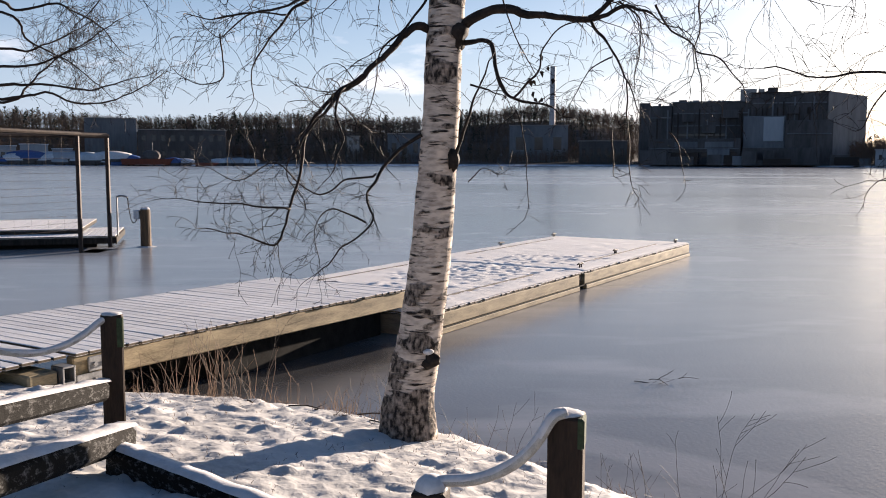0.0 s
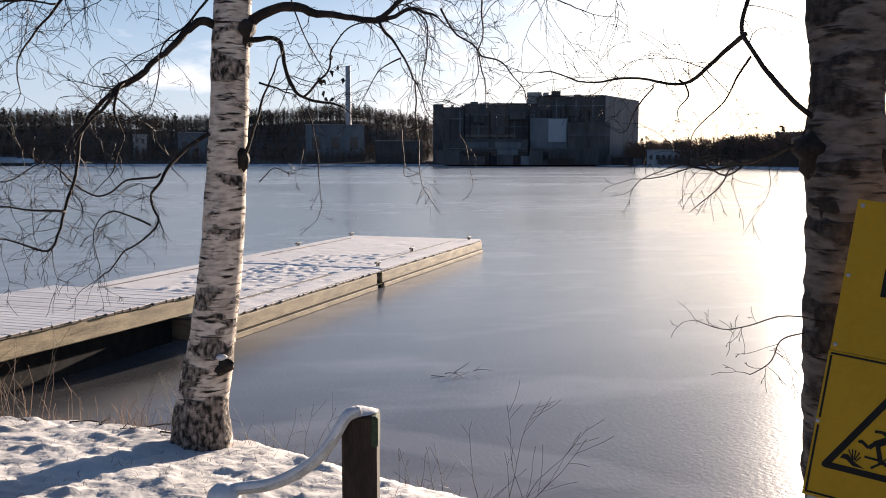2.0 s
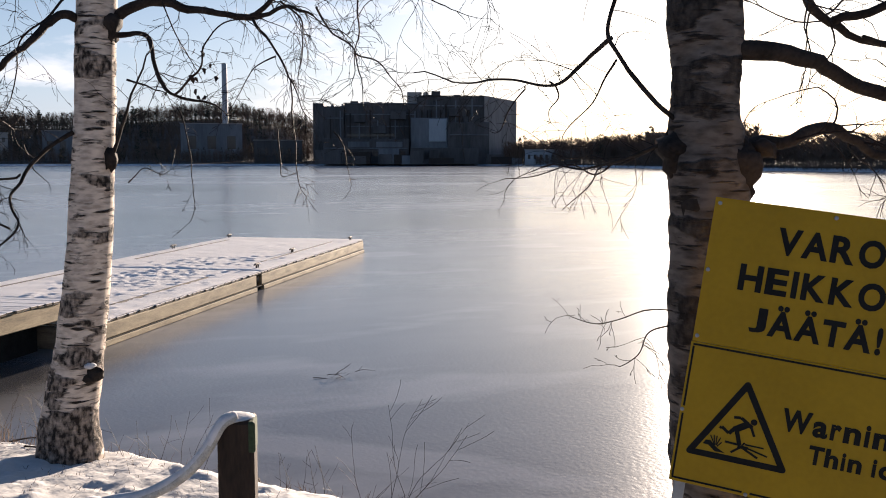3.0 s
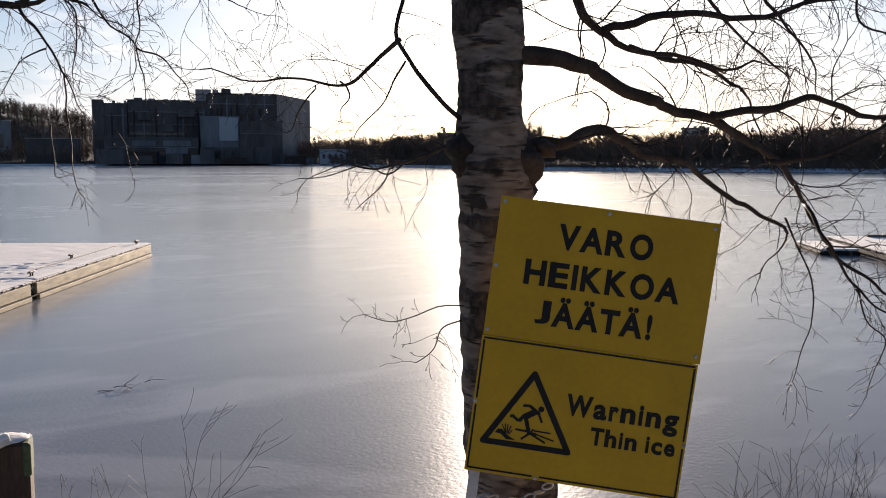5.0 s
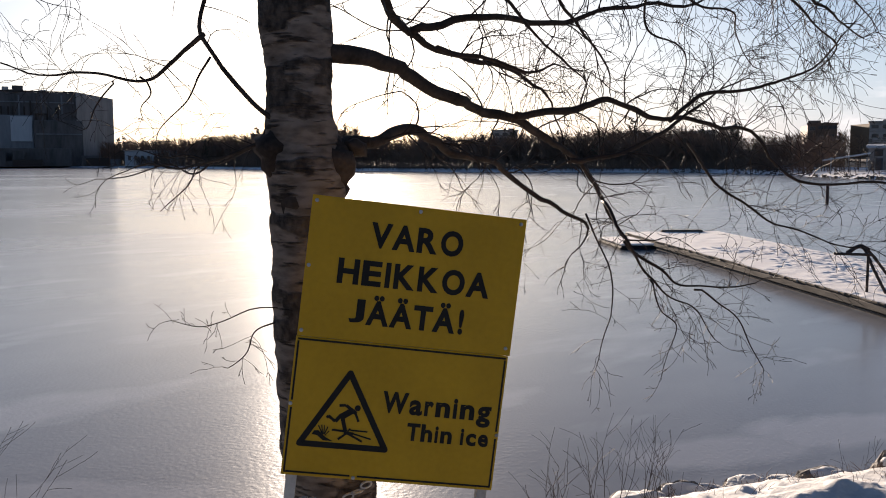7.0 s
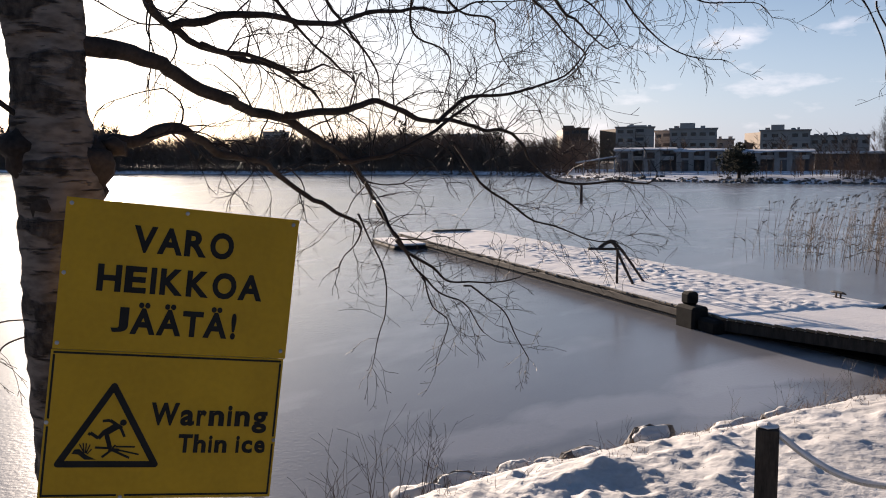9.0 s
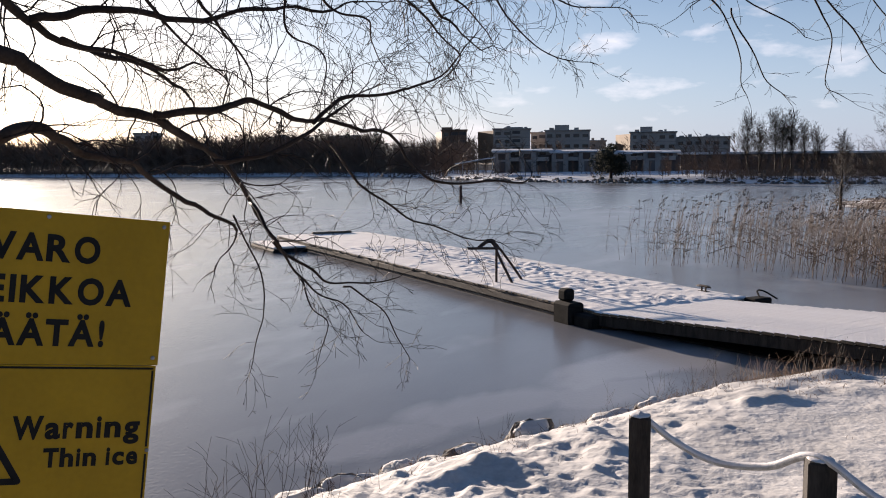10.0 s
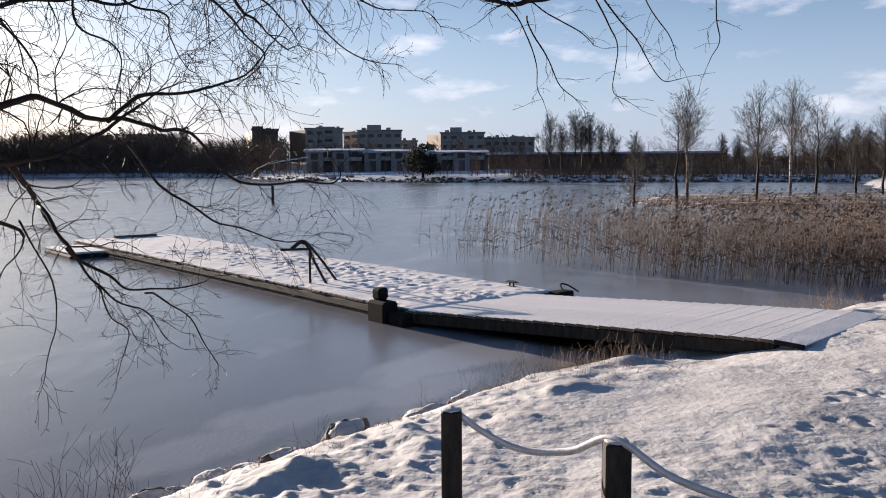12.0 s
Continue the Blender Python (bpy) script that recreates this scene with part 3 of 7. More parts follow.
woods("ridge_woods", "dense dark leafless woods on a ridge", [
    (-34, 13, 150, 330, 7, 14, 4900, 0.1), (-34, 12.5, 60, 150, 5, 10, 2300, 0.04), (-12, 12, 12, 50, 4, 8, 800, 0.06)], 3)
woods("shore_woods", "brown leafless trees along the far shore", [
    (24.5, 40, 20, 120, 8.0, 13, 1500, 0.03), (24.5, 38, 2, 18, 2.0, 5.0, 900, 0.0), (38, 68, 1, 8, 0.9, 2.6, 1800, 0.0), (38, 63, 6, 60, 4.5, 9.0, 2200, 0.01), (63, 69.5, 8, 50, 3.0, 6.5, 330, 0.0), (54, 64, 60, 140, 6, 12, 380, 0.04),
    (64, 70, 60, 140, 5, 8.5, 150, 0.02), (68.6, 86, 40, 60, 3.5, 6.5, 60, 0.0),
    (84, 113, 12, 45, 1.4, 2.8, 900, 0.0), (97, 113, 20, 60, 2.8, 4.6, 200, 0.0), (103, 113, 15, 50, 3.2, 5.0, 160, 0.0), (84, 113, 2, 10, 0.5, 1.5, 1500, 0.0), (68, 84, 3, 16, 1.0, 2.6, 90, 0.0), (81.5, 86, 5, 20, 1.6, 3.4, 60, 0.0)], 5)


def facing(az, dist):
    """A frame that stands on the far shore at a bearing and faces the lake."""
    return Matrix.Translation(bearing(az, dist, far_height(az, dist) - 0.3)) @ pose(0, 0, 0, 0, 0, -az)


def windows(parent, x0, x1, z0, z1, cols, rows, y, w, h, mat=None):
    """Recessed dark panes with a frame, one object each."""
    me = Shape().box(-w / 2, w / 2, -0.06, 0.1, -h / 2, h / 2, 0.02).mesh("window", mat or GLASS)
    for i in range(cols):
        for j in range(rows):
            ob = new("window", me)
            ob.parent = parent
            ob.location = (x0 + (x1 - x0) * (i + 0.5) / cols, y, z0 + (z1 - z0) * (j + 0.5) / rows)


def width_at(a0, a1, dist):
    return 2 * dist * math.tan(radians((a1 - a0) / 2))


def build_factory():
    d = 470.0
    up = math.tan
    f = thing("factory", "huge dark windowless factory with stepped flat roofs", "factory", facing(18.8, d))

    def at(az):
        return d * up(radians(az - 18.8))

    def high(el):
        return d * up(radians(el)) + 2.0

    part("wing", Shape().box(at(12.3), at(14.25), 0, 60, 0, high(3.42), 0.3), DARK_CLAD, f)
    part("stair_tower", Shape().box(at(12.3), at(12.98), -1, 20, 0, high(3.6), 0.3), DARK_CLAD, f)
    part("roof_cabin", Shape().box(at(15.45), at(15.85), 6, 12, high(3.6), high(3.76), 0.1), CONCRETE, f)
    for k, (u, v, w) in enumerate(((14.9, 15.6, 2.9), (16.1, 16.9, 2.2), (17.2, 18.2, 3.1), (20.9, 21.6, 3.3), (21.9, 22.9, 2.8), (12.5, 13.6, 2.4))):
        part("duct", Shape().box(at(u), at(v), -1.2 + 0.2 * k, 2.2, high(w - 0.5), high(w), 0.15), DARK_CLAD, f)
    part("hall", Shape().box(at(14.25), at(19.0), 2, 60, 0, high(3.6), 0.3), DARK_CLAD, f)
    part("parapet", Shape().box(at(14.2), at(19.0), 1.4, 2.2, high(3.6), high(3.66), 0.05), CLAD, f)
    part("tall_block", Shape().box(at(18.9), at(23.2), 1, 70, 0, high(4.05), 0.3), DARK_CLAD, f)
    s = Shape()
    x0, x1 = at(23.2), at(25.85)
    s.v = [(x0, 0.5, 0), (x1, 45, 0), (x1 - 20, 70, 0), (x0 - 12, 40, 0)]
    s.v += [(x, y, high(4.12)) for x, y, _ in s.v]
    s.f = [(0, 1, 5, 4), (1, 2, 6, 5), (2, 3, 7, 6), (3, 0, 4, 7), (4, 5, 6, 7)]
    # lighter cladding than the front puts the sky's light into the colour
    part("end_block", s, CLAD, f, "end wall in lighter grey for the sky light on it")
    part("roof_rail", Shape().box(at(19.0), at(23.2), 0.6, 1.0, high(4.05), high(4.12), 0.05), RUST, f)
    part("roof_house", Shape().box(at(18.25), at(19.2), 10, 25, high(3.6), high(4.42), 0.2), CONCRETE, f)
    part("roof_house", Shape().box(at(19.3), at(19.65), 10, 25, high(3.6), high(4.4), 0.2), CONCRETE, f)
    part("vent_tower", Shape().box(at(19.85), at(20.42), 10, 22, high(3.9), high(4.48), 0.2), DARK_CLAD, f)
    part("annex", Shape().box(at(18.5), at(20.8), -14, 1, 0, high(2.62), 0.2), CLAD, f)
    part("light_panel", Shape().box(at(19.62), at(20.72), -14.4, -13.8, high(1.15), high(2.55), 0.1), PALE_CLAD, f, "pale metal wall panel")
    part("dark_annex", Shape().box(at(20.8), at(23.35), -16, 0, 0, high(2.35), 0.2), DARK_CLAD, f)
    part("low_hall", Shape().box(at(13.2), at(18.4), -24, 0, 0, high(1.3), 0.2), DARK_CLAD, f)
    part("shed", Shape().box(at(18.5), at(22.6), -30, -16, 0, high(0.75), 0.2), DARK_CLAD, f)
    for a, b in ((14.7, 16.0), (16.4, 18.0)):
        part("light_panel", Shape().box(at(a), at(b), -24.4, -23.9, high(0.78), high(1.12), 0.05), CLAD, f)
    windows(f, at(14.4), at(17.6), high(1.45), high(1.75), 11, 1, 1.6, 2.6, 1.4)
    windows(f, at(13.4), at(18.2), high(0.1), high(0.7), 12, 1, -24.2, 3.0, 2.2)
    rng = random.Random(9)
    for k in range(26):
        az = 12.5 + 10.6 * (k + rng.uniform(0.2, 0.8)) / 26
        top, y = (3.3, 1.6) if az < 18.9 else (3.9, 0.7)
        if az < 14.25:
            top, y = 3.2, -0.3
        part("pilaster", Shape().box(at(az) - 0.35, at(az) + 0.35, y - 0.3, y + 0.5, 2, high(top - rng.uniform(0, 0.8)), 0.05), (CLAD, DARK_CLAD, RUST)[k % 3], f)
    for k in range(18):
        az, el = rng.uniform(13.4, 24.4), rng.uniform(0.15, 0.85)
        w = rng.uniform(2, 7)
        part("lean_to", Shape().box(at(az) - w, at(az) + w, -36 - k * 0.3, -31, 0, high(el) - 2 + 1.2, 0.1), (DARK_CLAD, DARK_CLAD, CLAD, RUST)[k % 4], f)
    for k in range(5):
        az = rng.uniform(13, 23)
        part("vent", Shape().tube([(at(az), 8, high(3.3)), (at(az), 8, high((3.75 if az < 18.9 else 4.2)))], 0.5, 8), RUST, f)
    for a, b, e, y in ((12.35, 14.2, 2.7, -0.4), (14.3, 18.8, 2.95, 1.7), (14.3, 18.8, 2.2, 1.7), (19.0, 23.1, 3.5, 0.8), (20.9, 23.3, 1.6, -16.3), (13.3, 18.3, 0.75, -24.3)):
        part("wall_band", Shape().box(at(a), at(b), y - 0.25, y + 0.3, high(e) - 0.5, high(e), 0.03), CLAD, f)
    for k in range(14):
        az = 12.6 + 10.4 * k / 13 + rng.uniform(-0.2, 0.2)
        base = 3.42 if az < 14.25 else 3.6 if az < 18.9 else 4.05
        w = rng.uniform(0.5, 2.2)
        part("roof_unit", Shape().box(at(az) - w, at(az) + w, 6, 10, high(base) - 0.1, high(base) + rng.uniform(0.4, 1.6), 0.05), (DARK_CLAD, CLAD, CONCRETE)[k % 3], f)
    for k in range(6):
        part("pipe", Shape().tube([(at(19.2 + k * 0.6), -0.3, 2), (at(19.2 + k * 0.6), -0.3, high(3.2))], 0.35, 6), RUST, f)


def build_chimney():
    base = bearing(6.9, 520, far_height(6.9, 520))
    c = thing("chimney", "tall slender pale grey factory chimney", "chimney", Matrix.Translation(base))
    h = 520 * math.tan(radians(5.95)) + 2.35 - base.z
    part("shaft", Shape().tube([(0, 0, 0), (0, 0, h * 0.5), (0, 0, h)], [1.9, 1.6, 1.45], 16), PALE_CLAD, c)
    part("collar", Shape().tube([(0, 0, h - 1.2), (0, 0, h + 0.2)], [1.4, 1.4], 16), RUST, c)
    part("platform", Shape().tube([(0, 0, h * 0.7), (0, 0, h * 0.7 + 0.6)], [1.9, 1.9], 16), RUST, c)


def block(name, label, az0, az1, dist, el, depth, mat, cols=0, rows=0, base_el=None, roof=None, tower=None):
    """A far building between two bearings, as high as an angle above the horizon."""
    mid = (az0 + az1) / 2
    f = thing(name, label, "building", facing(mid, dist))
    w = width_at(az0, az1, dist)
    z0 = f.matrix_world.translation.z
    h = 2.35 + dist * math.tan(radians(el)) - z0
    part("wall", Shape().box(-w / 2, w / 2, 0, depth, 0, h, 0.05), mat, f)
    part("roof", Shape().box(-w / 2 - 0.4, w / 2 + 0.4, -0.5, depth + 0.4, h, h + 0.35, 0.05), roof or CONCRETE, f)
    if tower:
        a, b, e = tower
        x0, x1 = dist * math.tan(radians(a - mid)), dist * math.tan(radians(b - mid))
        part("roof_house", Shape().box(x0, x1, 1.5, depth - 1, h + 0.35, 2.35 + dist * math.tan(radians(e)) - z0, 0.05), mat, f)
    if cols:
        windows(f, -w / 2 + 0.6, w / 2 - 0.6, 0.8, h - 0.3, cols, rows, 0.0, w / cols * 0.42, (h - 1) / rows * 0.36)
    return f


def apartment(label, az0, az1, dist, el, mat, seed, tower=None, sunny=0.0):
    """A slab of flats: panel joints, uneven rows of windows, loggias as dark boxes, a sunlit end wall, rooftop clutter.
    """
    rng = random.Random(seed)
    f = block("apartment_block", label, az0, az1, dist, el, 14, mat, roof=mat, tower=tower)
    w = width_at(az0, az1, dist)
    h = 2.35 + dist * math.tan(radians(el)) - f.matrix_world.translation.z
    floors, bays = max(2, int(h / 2.9)), max(2, int(w / 3.0))
    storey, bay = h / floors, w / bays
    for i in range(bays):
        kind = rng.choice("wwwlsn")
        for j in range(floors):
            x, z = -w / 2 + bay * (i + 0.5), storey * (j + 0.5)
            if kind == "l":
                # dark box before the wall, its colour gives a recess's shade
                part("loggia_shade", Shape().box(x - bay * 0.42, x + bay * 0.42, -0.5, 0.02, z - 0.9, z + 0.9, 0.02), DARK_CLAD, f)
                part("balcony_front", Shape().box(x - bay * 0.46, x + bay * 0.46, -0.9, -0.55, z - 1.1, z - 0.25, 0.02), mat, f)
            elif kind != "n":
                k = bay * (0.3 if kind == "w" else 0.2) * rng.uniform(0.85, 1.1)
                part("window", Shape().box(x - k, x + k, -0.05, 0.1, z - 0.55, z + 0.6, 0.02), GLASS, f)
    for j in range(1, floors):
        part("panel_joint", Shape().box(-w / 2, w / 2, -0.025, 0.05, storey * j - 0.04, storey * j + 0.04), DARK_CLAD, f)
    for _ in range(bays):
        x, k = rng.uniform(-w / 2 + 1, w / 2 - 1), rng.uniform(0.2, 0.9)
        part("roof_vent", Shape().box(x - k, x + k, 2, 3.5, h + 0.3, h + 0.35 + rng.uniform(0.25, 0.9), 0.03), mat, f)
    if sunny:
        x0 = -w / 2
        e = Shape()
        e.v = [(x0 - sunny, 12, 0), (x0 + 0.02, 0.02, 0), (x0 + 0.02, 12, 0), (x0 - sunny, 12, h - 0.4), (x0 + 0.02, 0.02, h - 0.4), (x0 + 0.02, 12, h - 0.4)]
        e.f = [(0, 1, 4, 3), (3, 4, 5), (0, 3, 5, 2), (0, 2, 1)]
        part("end_wall", e, TAN, f, "sunlit tan end wall")
    return f


def build_far_houses():
    apt = "grey concrete apartment block with flat roof"
    apartment("brown brick tower block with a stepped roof", 67.6, 69.2, 330, 2.2, TAN_SHADE, 1, tower=(67.6, 68.3, 2.42), sunny=2.5)
    apartment(apt, 70.9, 73.25, 320, 2.25, CONCRETE, 2, tower=(71.6, 72.8, 2.4), sunny=6.0)
    apartment(apt, 73.3, 74.25, 345, 2.0, CONCRETE, 3)
    apartment(apt, 74.2, 77.0, 320, 2.12, CONCRETE, 4, tower=(74.8, 75.7, 2.5))
    apartment(apt, 77.0, 78.0, 340, 1.45, CONCRETE, 5)
    apartment(apt, 79.5, 82.3, 320, 1.95, CONCRETE, 6, tower=(80.1, 80.85, 2.32), sunny=5.5)
    apartment(apt, 82.3, 85.5, 325, 1.6, CONCRETE, 7, tower=(83.9, 84.9, 1.72))
    apartment(apt, 48.6, 50.2, 330, 2.0, CONCRETE, 8)
    apartment(apt, 56.2, 59.4, 330, 1.75, CONCRETE, 9, tower=(57.0, 57.8, 1.95))
    apartment(apt, 60.4, 62.4, 330, 1.85, CONCRETE, 10)
    block("distant_tower", "pale slender tower far behind the woods", 38.95, 39.2, 900, 1.75, 8, PALE_CLAD)
    block("warehouse", "low pale hall with a flat roof", 25.8, 29.3, 415, 0.72, 18, PALE_CLAD, 9, 1)
    block("apartment_block", apt, 33.3, 34.8, 420, 1.75, 16, CONCRETE, 3, 4)
    d = 138.0
    for a0, a1, el in ((71.0, 74.5, 1.0), (74.65, 78.3, 0.93), (78.5, 82.4, 0.85)):
        mid = (a0 + a1) / 2
        f = thing("row_house", "two-storey plastered row house with a snowy roof", "house", facing(mid, d), "row houses across the lake")
        w = width_at(a0, a1, d)
        z0 = f.matrix_world.translation.z
        h = 2.35 + d * math.tan(radians(el)) - z0 - 0.35
        part("wall", Shape().box(-w / 2, w / 2, 0, 9, 0, h, 0.03), PLASTER, f)
        r = Shape()
        r.v = [(-w / 2 - 0.5, -0.7, h - 0.1), (w / 2 + 0.5, -0.7, h - 0.1), (w / 2 + 0.5, 4.5, h + 0.22), (-w / 2 - 0.5, 4.5, h + 0.22),
               (-w / 2 - 0.5, 9.7, h - 0.1), (w / 2 + 0.5, 9.7, h - 0.1)]
        r.v += [(x, y, z + 0.2) for x, y, z in r.v]
        r.f = [(0, 1, 2, 3), (3, 2, 5, 4), (6, 9, 8, 7), (9, 10, 11, 8), (0, 6, 7, 1), (4, 5, 11, 10), (0, 3, 9, 6), (3, 4, 10, 9), (1, 7, 8, 2), (2, 8, 11, 5)]
        part("roof", r, FAR_SNOW, f, "snow-covered low pitched roof")
        windows(f, -w / 2 + 0.3, w / 2 - 0.3, 2.35, h - 0.1, 5, 1, 0.0, 0.95, 0.85)
        windows(f, -w / 2 + 0.3, w / 2 - 0.3, 0.4, 2.1, 5, 1, 0.0, 1.0, 1.3)
        for x in (-w / 6, w / 3):
            part("balcony", Shape().box(x - 1.3, x + 1.3, -1.1, 0, 1.95, 2.55, 0.03), CONCRETE, f)
        for i, x in enumerate((-w * 0.36, w * 0.1)):
            part("bay", Shape().box(x - 1.25, x + 1.25, -1.6, 0.02, 0, h - 0.25 + 0.2 * i, 0.03), PLASTER, f, "plastered projecting bay")
            part("bay_roof", Shape().box(x - 1.5, x + 1.5, -1.9, 0.1, h - 0.24 + 0.2 * i, h - 0.08 + 0.2 * i, 0.03), FAR_SNOW, f)
            part("window", Shape().box(x - 0.6, x + 0.5, -1.65, -1.55, 2.2, 3.1, 0.02), GLASS, f)
            part("door", Shape().box(x - 0.4, x + 0.5, -1.66, -1.55, 0.1, 1.9, 0.02), DARK_CLAD, f)
        for x in (-w * 0.12, w * 0.42):
            # flat dark panel on the wall, paints the shade of a recess
            part("porch", Shape().box(x - 1.1, x + 1.1, -0.08, 0.02, 0.2, h - 0.6, 0.02), DARK_CLAD, f, "dark panel painted as a shaded porch recess")
        part("chimney_stack", Shape().box(w * 0.2 - 0.3, w * 0.2 + 0.3, 4, 4.6, h, h + 1.0, 0.03), TAN_SHADE, f)
    f = block("long_house", "long dark low building with a snowy roof", 82.6, 97.0, 150, 0.55, 10, DARK_CLAD, 22, 1, roof=FAR_SNOW)
    c = thing("carport", "white lean-to roof on slim posts", "shelter", facing(69.9, 132))
    for x in (-2.2, 0, 2.2):
        part("post", Shape().box(x - 0.08, x + 0.08, 0, 0.16, 0, 2.3, 0.01), PALE_CLAD, c)
    part("roof", Shape().box(-3, 3, -1.5, 3, 2.3, 2.5, 0.03, Matrix.Rotation(radians(-9), 4, "Y")), FAR_SNOW, c)


def build_boatyard():
    block("warehouse", "large blue-grey metal warehouse with flat roof", -21.9, -18.95, 500, 2.55, 30, CLAD)
    block("warehouse", "long dark hall with pale columns", -18.9, -13.7, 480, 1.9, 25, DARK_CLAD, 9, 2)
    block("warehouse", "grey shed among the trees", -3.6, -0.7, 500, 1.75, 20, CLAD, 4, 1)
    block("warehouse", "blue-grey hall below the ridge", 4.2, 7.9, 500, 2.3, 25, CLAD, 3, 1)
    block("warehouse", "dark shed with a pale eave", 8.6, 11.6, 480, 1.3, 16, DARK_CLAD, 6, 1)
    block("warehouse", "small pale building among the trees", -6.2, -5.4, 520, 1.6, 12, CONCRETE, 2, 2)
    for a0, a1, el in ((-27, -25.6, 0.85), (-25.4, -23.9, 0.95), (-23.7, -22.6, 0.7)):
        block("boat_shed", "low pale boat shed with a snowy roof", a0, a1, 440, el, 9, PALE_CLAD, 3, 1, roof=FAR_SNOW)
    d = 438.0
    for k, az in enumerate((-26.3, -24.6, -22.9, -21.7, -20.9, -19.6, -14.2, -12.9, -27.2, -25.7, -25.1, -24.1, -23.3, -22.3, -20.4, -16.9, -16.2, -13.5, -12.2)):
        b = thing("covered_boat", "boat under a pale winter tarpaulin on a cradle", "boat", facing(az, d - 2 + k % 3) @ Matrix.Scale((1.0, 1.35, 1.9, 1.6)[k % 4] if az < -19 else 1.1, 4), "laid-up boats")
        n = 9
        s = Shape()
        ln, hh = 3.6 + 0.5 * (k % 3), 2.0 + 0.4 * (k % 2)
        for i in range(n):
            t = i / (n - 1) * 2 - 1
            w = 1.3 * (1 - abs(t) ** 3) + 0.05
            s.v += [(t * ln, -w, 1.5), (t * ln, -w * 0.8, 1.3 + hh * 0.5), (t * ln, 0, 1.5 + hh * (1 - 0.35 * t * t)), (t * ln, w * 0.8, 1.3 + hh * 0.5), (t * ln, w, 1.5)]
        s.f = [(i * 5 + j, i * 5 + 5 + j, i * 5 + 6 + j, i * 5 + 1 + j) for i in range(n - 1) for j in range(4)]
        part("tarpaulin", s, (BLUE, TARP, PALE_CLAD, TARP, CAP_SNOW)[k % 5], b, smooth=True)
        part("hull", Shape().tube([(-ln, 0, 1.5), (-ln * 0.5, 0, 1.2), (ln * 0.5, 0, 1.2), (ln, 0, 1.6)], [0.2, 1.2, 1.2, 0.1], 8), DARK_CLAD, b)
        for x in (-ln * 0.5, ln * 0.5):
            part("cradle", Shape().box(x - 0.15, x + 0.15, -1.2, 1.2, 0, 0.9, 0.02), RUST, b)
    f = thing("barge", "rusty orange barge with a dark wheelhouse, laid up on the shore", "boat", facing(-18.4, 436))
    s = Shape()
    s.v = [(-11, -2.5, 0.8), (9, -2.5, 0.8), (11.5, 0, 0.9), (9, 2.5, 0.8), (-11, 2.5, 0.8), (-11.6, -3, 3.6), (9.5, -3, 3.4), (13, 0, 4.1), (9.5, 3, 3.4), (-11.6, 3, 3.6)]
    s.f = [(0, 1, 6, 5), (1, 2, 7, 6), (2, 3, 8, 7), (3, 4, 9, 8), (4, 0, 5, 9), (5, 6, 7, 8, 9), (4, 3, 2, 1, 0)]
    part("hull", s, ORANGE, f)
    part("wheelhouse", Shape().lump((2, 0, 4.6), (4.2, 2.2, 3.0), 2, 0.08), DARK_CLAD, f)
    part("mast", Shape().tube([(2.5, 0, 6), (2.5, 0, 11)], 0.12, 6), CONCRETE, f)
    for x in (-8, -3, 3, 8):
        part("trestle", Shape().box(x - 0.3, x + 0.3, -2, 2, 0, 1.0, 0.03), BLACK, f)
    c = thing("container", "blue steel shipping container", "container", facing(-20.1, 436))
    part("box", Shape().box(-3, 3, 0, 2.4, 0.1, 2.7, 0.05), BLUE, c)
    f = thing("work_boat", "small red work boat on the snowy shore", "boat", facing(-14.9, 434))
    part("hull", Shape().tube([(-5, 0, 1.0), (-3, 0, 0.9), (3, 0, 0.9), (5.5, 0, 1.4)], [0.7, 1.0, 1.0, 0.2], 8), ORANGE, f)
    part("cabin", Shape().box(-1, 2, -1, 1, 1.7, 3.6, 0.1), DARK_CLAD, f)


def build_far_rubble():
    rng = random.Random(77)
    s = Shape()
    for _ in range(620):
        az = rng.uniform(60, 112)
        r0 = np.interp(az, [q for q, _ in FAR_SHORE], [q for _, q in FAR_SHORE])
        p = bearing(az, r0 + rng.uniform(-0.5, 7) * rng.random(), 0)
        z = max(far_height(az, p.length), ICE_LEVEL)
        k = rng.uniform(0.08, 0.27)
        s.lump((p.x, p.y, z), (k * 1.5, k * 1.3, k * 0.8), rng.random() * 40, 0.25, 4, 6)
    tagged(part("shore_rubble", s, ROCK), "dark stones along the far snowy shore", "stones", kind="stuff")


build_far_rubble()
build_factory()
build_chimney()
build_far_houses()
build_boatyard()


# ---- jetties ----
def planks(parent, c0, c1, s0, s1, z0, z1, pitch, thick=0.03, mat=None, gap=0.013):
    """Deck boards laid across, one object each."""
    w = c1 - c0
    me = Shape().box(-w / 2, w / 2, -(pitch - gap) / 2, (pitch - gap) / 2, -thick, 0, 0.006).mesh("plank", mat or FROSTED)
    me.materials.append(PLANK_SIDE)
    for f in me.polygons:
        f.material_index = 0 if f.normal.z > 0.3 else 1
    n = int(round((s1 - s0) / pitch))
    rng = random.Random(int(abs(s0 * 100)) + n)
    for i in range(n):
        t = (i + 0.5) / n
        ob = new("plank", me)
        ob.parent = parent
        ob.location = ((c0 + c1) / 2 + rng.uniform(-0.012, 0.012), s0 + (s1 - s0) * t, z0 + (z1 - z0) * t + rng.uniform(-0.002, 0.002))
        ob.rotation_euler = (0, rng.uniform(-0.002, 0.002), rng.uniform(-0.003, 0.003))


